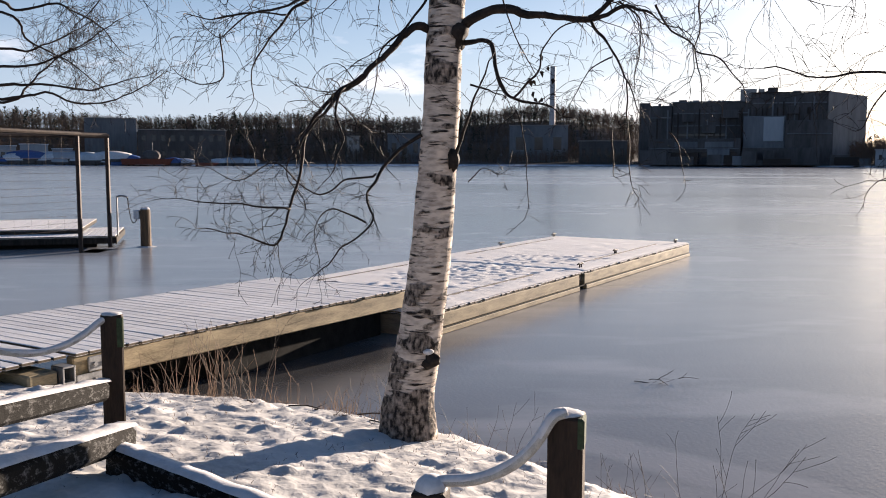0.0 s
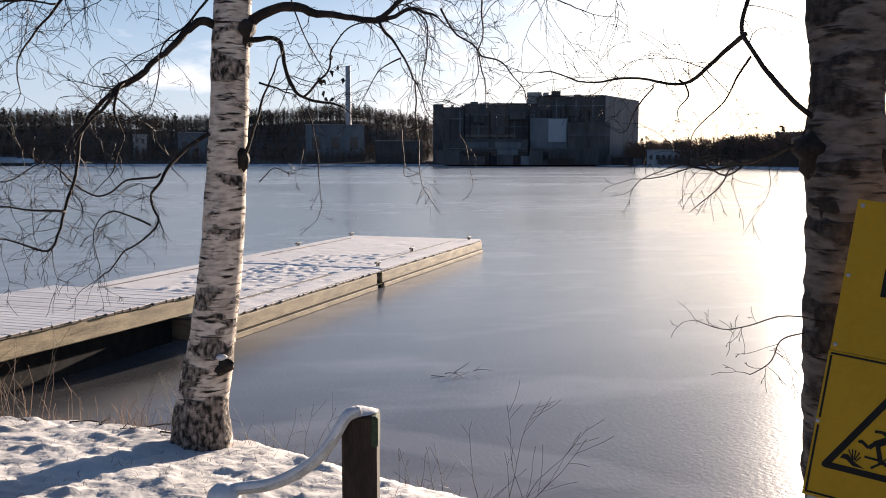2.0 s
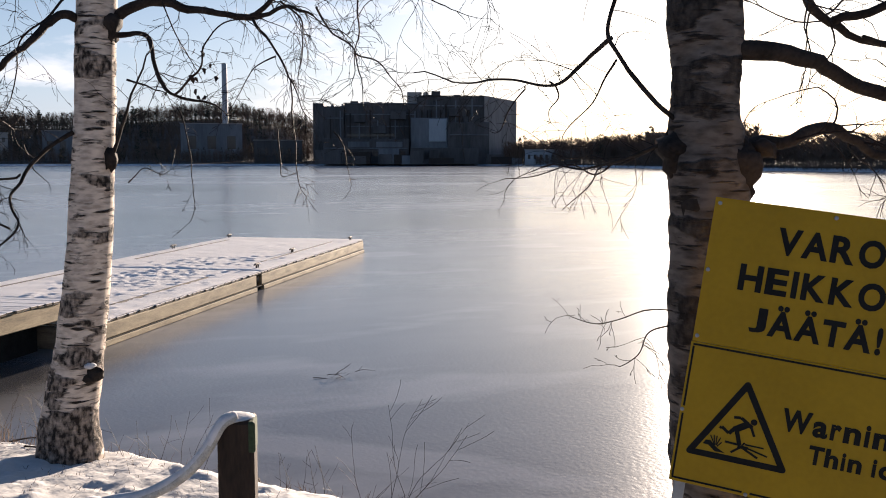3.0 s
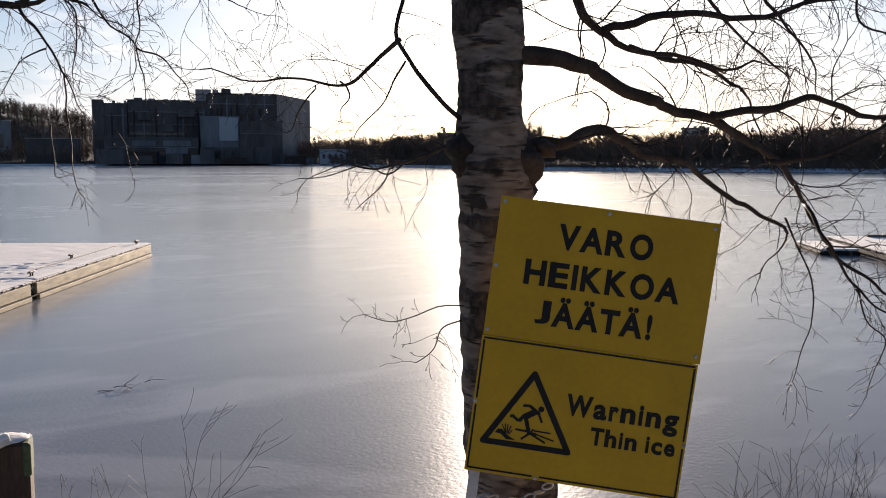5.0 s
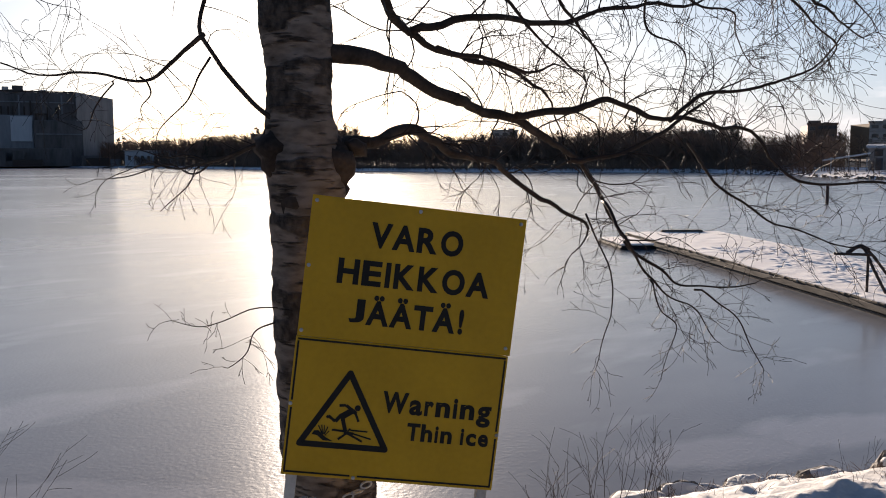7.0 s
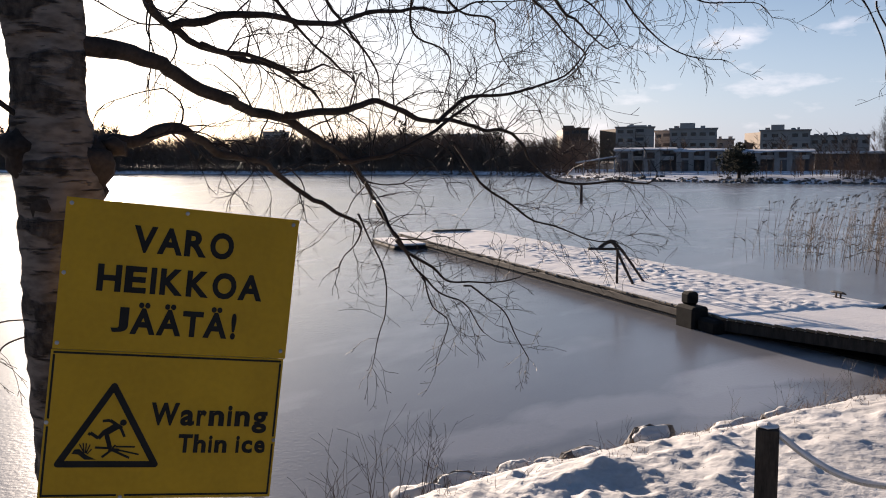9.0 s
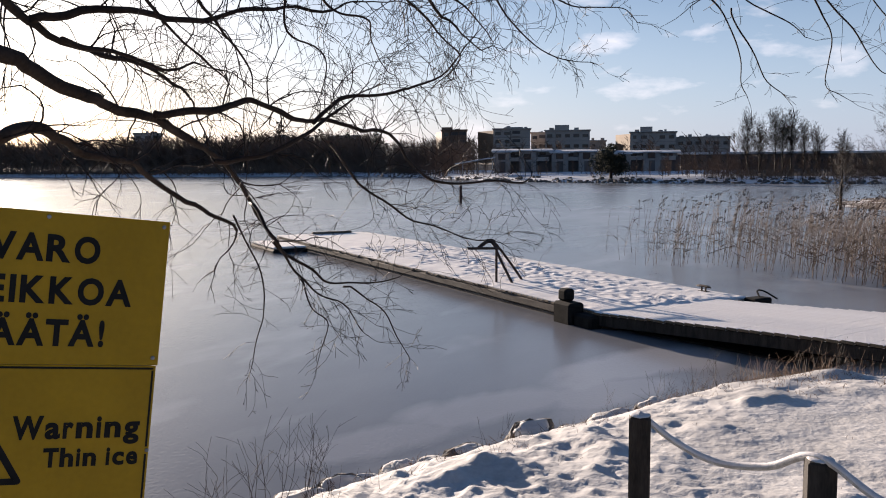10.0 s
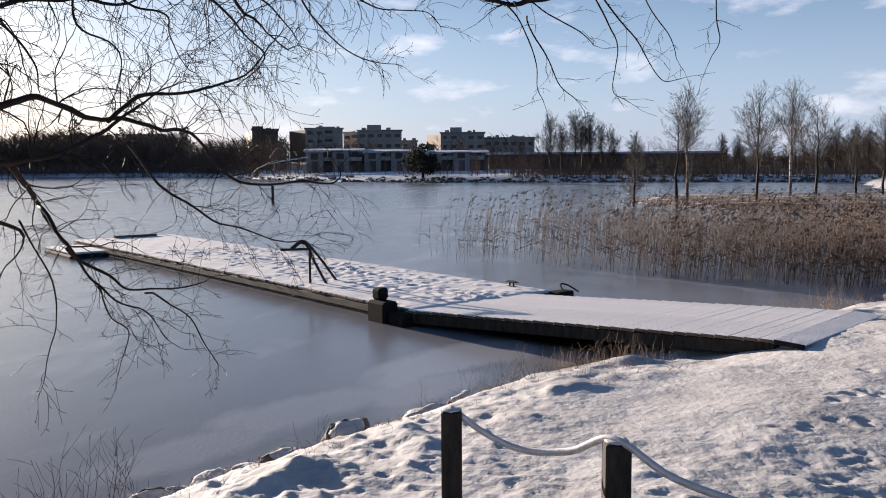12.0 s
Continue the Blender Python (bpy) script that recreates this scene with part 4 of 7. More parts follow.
def sloped_beam(c0, c1, s0, s1, z0, z1, h, b=0.01):
    """A beam under a deck whose top runs from z0 to z1."""
    s = Shape().box(c0, c1, s0, s1, -h, 0, b)
    s.v = [(x, y, z + z0 + (z1 - z0) * (y - s0) / (s1 - s0)) for x, y, z in s.v]
    return s


def snow_sheet(c0, c1, s0, s1, z, seed, tracks, thick=0.02):
    """Thin snow on a deck, trodden where people have gone along its middle."""
    s = Shape()
    nx, ny = max(int((c1 - c0) / 0.05), 4), max(int((s1 - s0) / 0.05), 4)
    rng = random.Random(seed)
    prints = [(rng.gauss((c0 + c1) / 2 + tracks[2], tracks[3]), rng.uniform(tracks[0], tracks[1]), rng.uniform(0.6, 1.2)) for _ in range(tracks[4])]
    P = np.array(prints) if prints else np.zeros((0, 3))
    for i in range(nx + 1):
        for j in range(ny + 1):
            x, y = c0 + (c1 - c0) * i / nx, s0 + (s1 - s0) * j / ny
            h = thick + 0.006 * noise.noise(Vector((x * 3, y * 3, seed)))
            if len(P):
                q = ((x - P[:, 0]) / 0.055) ** 2 + ((y - P[:, 1]) / 0.1) ** 2
                h += float((-0.02 * np.exp(-q) + 0.016 * np.exp(-(q - 2.4) ** 2)).sum() * 0.55)
            edge = min(x - c0, c1 - x, y - s0, s1 - y)
            h = max(h, 0.005) * min(1.0, 0.25 + edge / 0.08)
            s.v.append((x, y, z + h))
    s.f = [(i * (ny + 1) + j, (i + 1) * (ny + 1) + j, (i + 1) * (ny + 1) + j + 1, i * (ny + 1) + j + 1) for i in range(nx) for j in range(ny)]
    return s


def mooring_cleat(m):
    c = thing("mooring_cleat", "small dark steel mooring cleat on a deck", "cleat", m, "cleats on the jetty")
    part("base", Shape().box(-0.04, 0.04, -0.09, 0.09, 0, 0.015, 0.004), RUST, c)
    for y in (-0.04, 0.04):
        part("leg", Shape().tube([(0, y, 0.01), (0, y, 0.07)], 0.014, 8), RUST, c)
    part("horn", Shape().tube([(0, -0.14, 0.075), (0, -0.08, 0.085), (0, 0.08, 0.085), (0, 0.14, 0.075)], [0.01, 0.018, 0.018, 0.01], 8), RUST, c)
    return c


TURN1 = pose(0, 0, 0, 0, 0, -31.3)
# the long jetty is built a little larger and floats lower
SETTLE = Matrix.Translation((0, 0, 2.35)) @ Matrix.Scale(1.054, 4) @ Matrix.Translation((0, 0, -2.35))
TURN2 = SETTLE @ pose(0, 0, 0, 0, 0, -38.0) @ Matrix.Translation((7.1, 8.5, 0)) @ Matrix.Rotation(radians(-2.8), 4, "Z") @ Matrix.Translation((-7.1, -8.5, 0))


def build_first_jetty():
    g = thing("gangway", "wooden gangway with frosted planks and tan side beams", "gangway", TURN1)
    c0, c1, s0, s1, z0, z1 = -8.32, -6.15, 4.42, 9.2, 0.82, 0.76
    for a in (c0 + 0.02, c1 - 0.11):
        part("side_beam", sloped_beam(a, a + 0.09, s0, s1, z0 - 0.036, z1 - 0.036, 0.2), BEAM, g, "tan weathered side beam")
    # added strip, keeps low sun from shining in under the planks
    part("end_light_stop", Shape().box(c0 + 0.13, c1 - 0.13, s1 - 0.12, s1 - 0.03, 0.51, 0.72, 0.01), BLACK, g, "added dark strip that stops sunlight below the gangway end")
    part("middle_beam", sloped_beam(-7.28, -7.19, s0, s1, z0 - 0.036, z1 - 0.036, 0.18), BEAM, g)
    planks(g, c0, c1, s0, s1, z0, z1, 0.13)
    part("end_flap", sloped_beam(c0 + 0.05, c1 - 0.05, s1, s1 + 0.55, z1 + 0.004, 0.545, 0.012, 0.003), DECK_SNOW, g, "snowy metal flap")
    for k, s in enumerate((0.0, 0.28)):
        b = part("hinge_bracket", Shape().box(c1 + 0.003, c1 + 0.03, s0 + s * 0.4, s0 + 0.42, 0.52 + 0.13 * k, 0.64 + 0.13 * k, 0.006), STEEL, g, "galvanised hinge plate")
        for i in range(2):
            part("bolt", Shape().tube([(c1 + 0.03, s0 + 0.16 + 0.16 * i, 0.58 + 0.13 * k), (c1 + 0.055, s0 + 0.16 + 0.16 * i, 0.58 + 0.13 * k)], 0.02, 6), STEEL, b)
    tube = Shape()
    for a, b in ((0, 0.12), (0.1, 0.12)):
        tube.box(c1 - 0.02, c1 + 0.13, s0 - 0.2 + a, s0 - 0.185 + a, 0.62, 0.76, 0.003)
    tube.box(c1 - 0.02, c1 + 0.13, s0 - 0.2, s0 - 0.085, 0.62, 0.635, 0.003).box(c1 - 0.02, c1 + 0.13, s0 - 0.2, s0 - 0.085, 0.745, 0.76, 0.003)
    part("hinge_tube", tube, STEEL, g, "square steel hinge tube")
    # added black box, stands in for the deep shade below the deck
    part("float", Shape().box(c0 + 0.15, c1 - 0.2, 6.2, 8.95, 0.1, 0.545, 0.04), BLACK, g, "added black box that fills the shade under the gangway")
    a = thing("landing", "snowy wooden landing where the gangway meets the bank", "landing", TURN1)
    part("sill_beam", Shape().box(c0 - 0.2, c1 + 0.1, 3.95, 4.2, 0.45, 0.74, 0.015), BEAM, a)
    planks(a, c0, c1, 3.3, 4.36, 0.82, 0.825, 0.13)

    for n, (p0, p1) in enumerate(((9.02, 13.985), (14.0, 20.25))):
        f = thing("pontoon", "floating wooden pontoon covered with trodden snow", "pontoon", TURN1, "pontoons of the jetty")
        e0, e1 = -9.15, -5.73
        for a in (e0, e1 - 0.08):
            part("side_beam", Shape().box(a, a + 0.08, p0, p1 - (0.2 if n == 0 else 0), 0.28, 0.463, 0.012), BEAM, f, "tan side beam")
            part("fender_board", Shape().box(a - 0.03 if a == e0 else a + 0.04, a + 0.04 if a == e0 else a + 0.11, p0 + 0.03, p1 - (0.24 if n == 0 else 0.03), 0.2, 0.27, 0.008), BEAM, f)
        for b in (p0, p1 - 0.08):
            part("end_beam", Shape().box(e0 + 0.085, e1 - 0.085, b, b + 0.08, 0.2, 0.463, 0.012), GREY_BEAM, f)
        for a in (e0 + 0.12, e1 - 0.95):
            part("float", Shape().box(a, a + 0.85, p0 + 0.15, p1 - 0.15, -0.1, 0.2, 0.03), FLOAT, f, "pale concrete float frozen into the ice")
        part("rubbing_strip", Shape().box(e1 + 0.004, e1 + 0.02, p0 + 0.02, p1 - 0.02, 0.268, 0.284, 0.003), BLACK, f)
        planks(f, e0, e1, p0, p1, 0.5, 0.5, 0.13)
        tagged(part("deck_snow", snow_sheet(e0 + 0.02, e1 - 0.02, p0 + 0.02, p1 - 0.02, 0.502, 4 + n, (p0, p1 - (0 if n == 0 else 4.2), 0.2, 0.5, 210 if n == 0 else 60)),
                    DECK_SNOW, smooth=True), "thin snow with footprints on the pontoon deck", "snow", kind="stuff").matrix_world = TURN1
        for a in (-8.75, -6.25):
            tagged(part("guide_rail", Shape().box(a, a + 0.05, p0 + 1.2, p1 - 0.9, 0.505, 0.53, 0.008), GREY_BEAM), "low wooden toe rail on the deck", "rail",
                   group="toe rails").matrix_world = TURN1
    link = thing("link_chain", "rusty hinge joining two pontoons", "hinge", TURN1)
    for c in (-5.95, -8.9):
        part("strap", Shape().box(c, c + 0.16, 13.7, 14.08, 0.34, 0.44, 0.02), RUST, link)
        part("pin", Shape().tube([(c - 0.03, 13.89, 0.39), (c + 0.2, 13.89, 0.39)], 0.05, 8), RUST, link)
    first = None
    for c, s in ((-5.95, 9.6), (-5.95, 14.35), (-5.95, 19.9), (-9.0, 20.0), (-9.0, 14.4), (-9.0, 17.2), (-6.3, 17.0)):
        m = TURN1 @ Matrix.Translation((c, s, 0.505))
        if first:
            copy_thing(first, m)
        else:
            first = mooring_cleat(m)


def build_second_jetty():
    f = thing("pontoon", "long floating pontoon with grey timber sides under snow", "pontoon", TURN2)
    e0, e1, p0, p1 = 7.1, 9.65, 8.5, 22.5
    for a in (e0, e1 - 0.08):
        part("side_beam", Shape().box(a, a + 0.08, p0, p1, 0.36, 0.463, 0.012), GREY_BEAM, f, "grey timber side beam")
        part("lower_board", Shape().box(a + 0.02, a + 0.07, p0 + 0.05, p1 - 0.05, 0.19, 0.35, 0.012), GREY_BEAM, f)
    for b in (p0, p1 - 0.08):
        part("end_beam", Shape().box(e0 + 0.085, e1 - 0.085, b, b + 0.08, 0.14, 0.463, 0.012), GREY_BEAM, f)
    for a in (e0 + 0.12, e1 - 0.8):
        part("float", Shape().box(a, a + 0.7, p0 + 0.2, p1 - 0.2, -0.1, 0.15, 0.03), GREY_BEAM, f)
    planks(f, e0, e1, p0, p1, 0.5, 0.5, 0.14)
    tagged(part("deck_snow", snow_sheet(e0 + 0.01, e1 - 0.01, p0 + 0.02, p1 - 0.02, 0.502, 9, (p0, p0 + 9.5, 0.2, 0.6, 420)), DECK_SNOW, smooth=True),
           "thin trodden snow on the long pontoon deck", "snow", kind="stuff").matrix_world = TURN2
    g = thing("gangway", "broad wooden gangway under smooth snow with dark side beams", "gangway", SETTLE @ pose(0, 0, 0, 0, 0, -33.0))
    c, s = math.cos(radians(33.0)), math.sin(radians(33.0))

    def local(x, y):
        return c * x - s * y, s * x + c * y

    g0, h0 = local(8.25, -1.52)
    h1 = h0 + 4.68
    g1 = g0 + 2.05
    for a in (g0 + 0.02, g1 - 0.12):
        part("side_beam", sloped_beam(a, a + 0.1, h0, h1, 0.726, 0.471, 0.13), DARK_POST, g)
    planks(g, g0, g1, h0, h1, 0.76, 0.505, 0.14, mat=DECK_SNOW, gap=0.008)
    # black box added to darken the shaded gap under the planks
    part("float", Shape().box(g0 + 0.2, g1 - 0.2, h1 - 2.6, h1 - 0.1, 0.1, 0.33, 0.04), BLACK, g, "added black box for the shaded gap below the gangway")
    part("shore_plate", sloped_beam(g0, g1, h0 - 0.28, h0 - 0.01, 0.745, 0.758, 0.012, 0.003), DECK_SNOW, g, "snowy steel plate onto the bank")
    part("plate_edge", sloped_beam(g0 - 0.03, g0, h0 - 0.28, h0 - 0.01, 0.748, 0.762, 0.04, 0.004), BLACK, g)
    # bollard block at the corner
    b = thing("corner_block", "dark bolted timber fender block on the pontoon corner", "fender", TURN2 @ Matrix.Translation((7.02, 8.95, 0)))
    part("block", Shape().box(-0.14, 0.1, -0.12, 0.26, 0.2, 0.58, 0.03), BLACK, b)
    part("cap", Shape().box(-0.08, 0.08, 0.06, 0.24, 0.58, 0.74, 0.03), BLACK, b)
    part("side_block", Shape().box(-0.1, 0.1, -0.5, -0.14, 0.24, 0.47, 0.03), BLACK, b)
    mooring_cleat(TURN2 @ Matrix.Translation((9.45, 9.2, 0.51)))
    e = thing("edge_fender", "dark timber block with a rope end at the pontoon corner", "fender", TURN2 @ Matrix.Translation((9.72, 8.42, 0.42)))
    part("block", Shape().box(-0.2, 0.12, -0.12, 0.1, 0, 0.1, 0.02), BLACK, e)
    part("rope_end", Shape().tube(smooth_line([(0, 0, 0.1), (0.06, 0.1, 0.17), (0.2, 0.1, 0.15), (0.28, -0.05, 0.06)]), 0.012, 5), BLACK, e)
    # bathing ladder with bent handrails
    l = thing("bathing_ladder", "brown steel bathing ladder with slanting handrails", "ladder", SETTLE)
    part("upright", Shape().tube([(13.01, 4.42, 0.48), (13.01, 4.42, 1.05)], 0.02, 8), RUST, l)
    part("handrail", Shape().tube(smooth_line([(13.0, 4.15, 0.5), (13.03, 4.35, 0.85), (13.1, 4.5, 1.1), (13.1, 4.6, 1.13), (12.98, 4.68, 1.05)], 4), 0.021, 8), RUST, l)
    part("handrail", Shape().tube(smooth_line([(13.42, 4.12, 0.5), (13.3, 4.33, 0.85), (13.19, 4.53, 1.13), (13.12, 4.62, 1.14), (12.98, 4.7, 1.06)], 4), 0.021, 8), RUST, l)
    part("crossbar", Shape().tube([(13.03, 4.38, 1.045), (12.76, 4.8, 1.055)], 0.02, 8), RUST, l)
    # lower float at the outer end
    r = thing("end_raft", "small low raft with snow moored at the pontoon end", "raft", TURN2 @ Matrix.Translation((6.78, 21.0, 0.14)))
    part("hull", Shape().box(-0.55, 0.3, -1.2, 0.9, -0.05, 0.26, 0.05), BLACK, r)
    part("snow", Shape().box(-0.52, 0.27, -1.15, 0.85, 0.26, 0.31, 0.02), DECK_SNOW, r)
    t = thing("end_timber", "dark timber lying across the pontoon end", "beam", TURN2)
    part("timber", Shape().box(8.0, 9.1, 22.2, 22.32, 0.515, 0.58, 0.015), GREY_BEAM, t)


def build_far_left_jetty():
    m = pose(-8.35, 22.0, 0, 0, 0, 16.0)
    f = thing("mooring_dock", "wooden mooring dock with snowy planks over dark floats", "dock", m)
    part("side_beam", Shape().box(-9.0, 0.2, 0, 0.1, 0.3, 0.46, 0.015), DARK_POST, f, "dark front beam")
    part("end_beam", Shape().box(0.1, 0.2, 0.1, 3.0, 0.3, 0.46, 0.015), DARK_POST, f)
    part("cross_beam", Shape().box(-9.0, -0.3, 0.25, 0.4, 0.16, 0.3, 0.02), BLACK, f)
    part("float", Shape().box(-9.0, -0.5, -0.6, 2.2, 0.0, 0.16, 0.04), FLOAT, f, "low pale float frozen into the ice")
    me = Shape().box(-0.065, 0.065, 0.0, 3.0, -0.03, 0, 0.006).mesh("plank", FROSTED)
    me.materials.append(PLANK_SIDE)
    for q in me.polygons:
        q.material_index = 0 if q.normal.z > 0.3 else 1
    for i in range(66):
        ob = new("plank", me)
        ob.parent = f
        ob.location = (0.1 - 0.14 * i, 0, 0.5)
    u = thing("raised_deck", "raised planked deck under thin snow on the mooring dock", "deck", m)
    part("front_beam", Shape().box(-9.0, -0.75, 0.9, 0.98, 0.505, 0.585, 0.01), DARK_POST, u)
    part("side_beam", Shape().box(-0.83, -0.75, 0.985, 5.2, 0.505, 0.585, 0.01), DARK_POST, u)
    me = Shape().box(-0.065, 0.065, 0.9, 5.2, -0.03, 0, 0.006).mesh("plank", FROSTED)
    me.materials.append(PLANK_SIDE)
    for q in me.polygons:
        q.material_index = 0 if q.normal.z > 0.3 else 1
    for i in range(38):
        ob = new("plank", me)
        ob.parent = u
        ob.location = (-0.81 - 0.14 * i, 0, 0.618)
    part("snow_pile", Shape().lump((-4.6, 4.6, 0.62), (0.35, 0.3, 0.16), 5, 0.25, 8, 12), CAP_SNOW, u, smooth=True)
    g = thing("net_frame", "tall brown steel frame with a wire net on the dock", "frame", pose(0, 0, 0))
    for (x, y, z0, z1) in ((-8.16, 21.6, 0.25, 3.0), (-8.57, 20.85, 0.1, 2.98)):
        part("post", Shape().box(x - 0.042, x + 0.042, y - 0.042, y + 0.042, z0, z1, 0.008), RUST, g)
    part("beam", Shape().tube([(-8.12, 21.6, 2.95), (-9.76, 19.5, 2.9), (-11.4, 17.4, 2.9)], 0.055, 8), RUST, g)
    part("beam", Shape().tube([(-8.5, 20.85, 2.98), (-9.4, 18.8, 3.0), (-10.2, 17.0, 3.0)], 0.05, 8), RUST, g)
    part("beam", Shape().tube([(-8.16, 21.6, 2.97), (-8.57, 20.85, 2.97)], 0.05, 8), RUST, g)
    net = Shape()
    for k in range(13):
        z = 0.75 + 0.165 * k
        net.tube([(-8.57, 20.85, z), (-10.2, 17.0, z)], 0.0035, 3, False)
    for k in range(9):
        x, y = -8.57 - 1.63 * k / 9, 20.85 - 3.85 * k / 9
        net.tube([(x, y, 0.7), (x, y, 2.95)], 0.002, 3, False)
    part("net", net, RUST, g, "thin wire net")
    part("foot", Shape().box(-8.65, -8.1, 20.75, 21.7, 0.05, 0.2, 0.02), BLACK, g)
    p = thing("mooring_pile", "round brown timber pile frozen into the ice", "pile", pose(-7.5, 22.25, 0))
    part("stem", Shape().tube([(0, 0, -0.3), (0, 0, 0.4), (0, 0, 1.12), (0, 0, 1.15)], [0.135, 0.13, 0.125, 0.11], 16), PILE, p, smooth=False)
    part("cap", Shape().tube([(0, 0, 1.15), (0, 0, 1.2)], [0.12, 0.08], 16), CAP_SNOW, p)
    part("switch_box", Shape().box(-0.27, -0.13, -0.1, 0.06, 0.9, 1.13, 0.015), TARP, p, "pale electrical box")
    part("ice_collar", Shape().tube([(0, 0, 0.19), (0, 0, 0.225)], [0.3, 0.15], 14), SNOW, p)
    q = thing("shore_power_pipe", "bent steel pipe with a hanging black cable", "pipe", pose(-7.98, 22.6, 0.45))
    part("pipe", Shape().tube(smooth_line([(-0.35, 0, 0), (-0.35, 0, 0.9), (-0.33, 0, 1.0), (-0.2, 0, 1.02), (-0.08, 0, 0.98)], 4), 0.025, 8), STEEL, q)
    part("cable", Shape().tube(smooth_line([(-0.08, 0, 0.98), (-0.02, -0.05, 0.6), (0.08, -0.15, 0.36), (0.2, -0.25, 0.38), (0.27, -0.32, 0.55)], 4), 0.012, 5), BLACK, q)


build_first_jetty()
build_second_jetty()
build_far_left_jetty()


# ---- trees on the bank ----
def ground_at(x, y):
    return float(ground_height(np.array([x]), np.array([y]))[0]) + relief(x, y) * float(np.clip(inland(np.array([x]), np.array([y]))[0] / 0.5, 0, 1))


def sprout(s, p, d, length, r, rng, level, droop, density=7.0, wig=0.34, thin=0.0014):
    """A twig that bends towards the ground and sends out smaller ones."""
    n = max(4, min(16, int(length / 0.032)))
    step = length / n
    p, d = Vector(p), Vector(d).normalized()
    pts, ways = [p.copy()], [d.copy()]
    kink = Vector((0, 0, 0))
    for i in range(n):
        kink = kink * 0.4 + Vector((rng.gauss(0, wig), rng.gauss(0, wig), rng.gauss(0, wig * 0.8)))
        d = (d + kink * 0.6 + Vector((0, 0, -droop * (0.3 + i / n)))).normalized()
        p = p + d * step
        pts.append(p.copy())
        ways.append(d.copy())
    s.tube(pts, [max(thin * 0.72, 0.85 * r * (1 - 0.8 * i / n)) for i in range(n + 1)], 4 if r > 0.006 else 3, False)
    if level > 0:
        for _ in range(max(1, int(length * density + rng.random()))):
            t = rng.uniform(0.12, 0.97)
            i = min(n, int(t * n))
            q = ways[i].orthogonal().normalized()
            q.rotate(Matrix.Rotation(rng.uniform(0, 6.28), 3, ways[i]))
            sprout(s, pts[i], ways[i] + q * rng.uniform(0.5, 1.1), length * rng.uniform(0.22, 0.55) * (1.1 - 0.5 * t), max(thin, r * 0.5), rng, level - 1,
                   droop * rng.uniform(0.6, 1.3), density * 1.15, wig, thin)


def limb(tree, pts, r0, r1, rng, twigs=9.0, reach=0.5, droop=0.14, level=2, start=0.15, mat=None, lift=0.25, thin=0.0012, density=9.0):
    """A main limb along its bends, a mesh of its own, with its spray of twigs as another."""
    r1 = min(r1, 0.006)
    line = smooth_line(pts, 6)
    total = sum((line[i + 1] - line[i]).length for i in range(len(line) - 1))
    n = len(line)
    for i in range(1, n - 1):
        line[i] = line[i] + Vector((noise.noise(line[i] * 6), noise.noise(line[i] * 6 + Vector((9, 0, 0))), noise.noise(line[i] * 6 + Vector((0, 9, 0))))) * 0.022 + Vector((noise.noise(line[i] * 15), noise.noise(line[i] * 15 + Vector((9, 0, 0))), noise.noise(line[i] * 15 + Vector((0, 9, 0))))) * min(0.012, r0 * 0.6)
    radii = [(r0 + (r1 - r0) * (i / (n - 1)) ** 0.8) * (1 + 0.18 * noise.noise(line[i] * 9)) for i in range(n)]
    ob = part("limb", Shape().tube(line, radii, 9), mat or LIMB, tree, smooth=True)
    s = Shape()
    for _ in range(int(total * twigs * 1.25)):
        t = start + (1 - start) * rng.random() ** 0.8
        i = min(n - 2, int(t * (n - 1)))
        d = (line[i + 1] - line[i]).normalized()
        q = d.orthogonal().normalized()
        q.rotate(Matrix.Rotation(rng.uniform(0, 6.28), 3, d))
        sprout(s, line[i], d * rng.uniform(0.2, 1.0) + q + Vector((0, 0, lift)), reach * rng.uniform(0.4, 1.25), min(radii[i] * 0.4, 0.0045), rng, level, droop, density, thin=thin)
    d = line[-1] - line[-2]
    sprout(s, line[-1], d, reach * 0.9, r1, rng, level, droop * 0.4, density, thin=thin)
    tagged(part("twig_spray", s, TWIG, ob), kind="stuff")
    return ob


def trunk(name, tree, pts, radii, mat, bumps=0.06, steps=8, n=20):
    line = smooth_line(pts, steps)
    m = len(line)
    rr = np.interp(np.linspace(0, len(radii) - 1, m), range(len(radii)), radii)
    s = Shape().tube(line, list(rr), n)
    out = []
    for k, v in enumerate(s.v):
        c = line[min(k // n, m - 1)]
        q = Vector(v) - c
        f = 1 + bumps * noise.noise(Vector(v) * 5) + bumps * 0.8 * noise.noise(Vector(v) * 16) + 0.5 * bumps * noise.noise(Vector(v) * 45)
        out.append(tuple(c + q * f))
    s.v = out
    return part(name, s, mat, tree, smooth=True)


def knot(tree, c, size, seed, mat=None):
    part("burl", Shape().lump(c, size, seed, 0.3, 8, 12), mat or LIMB, tree, smooth=True)


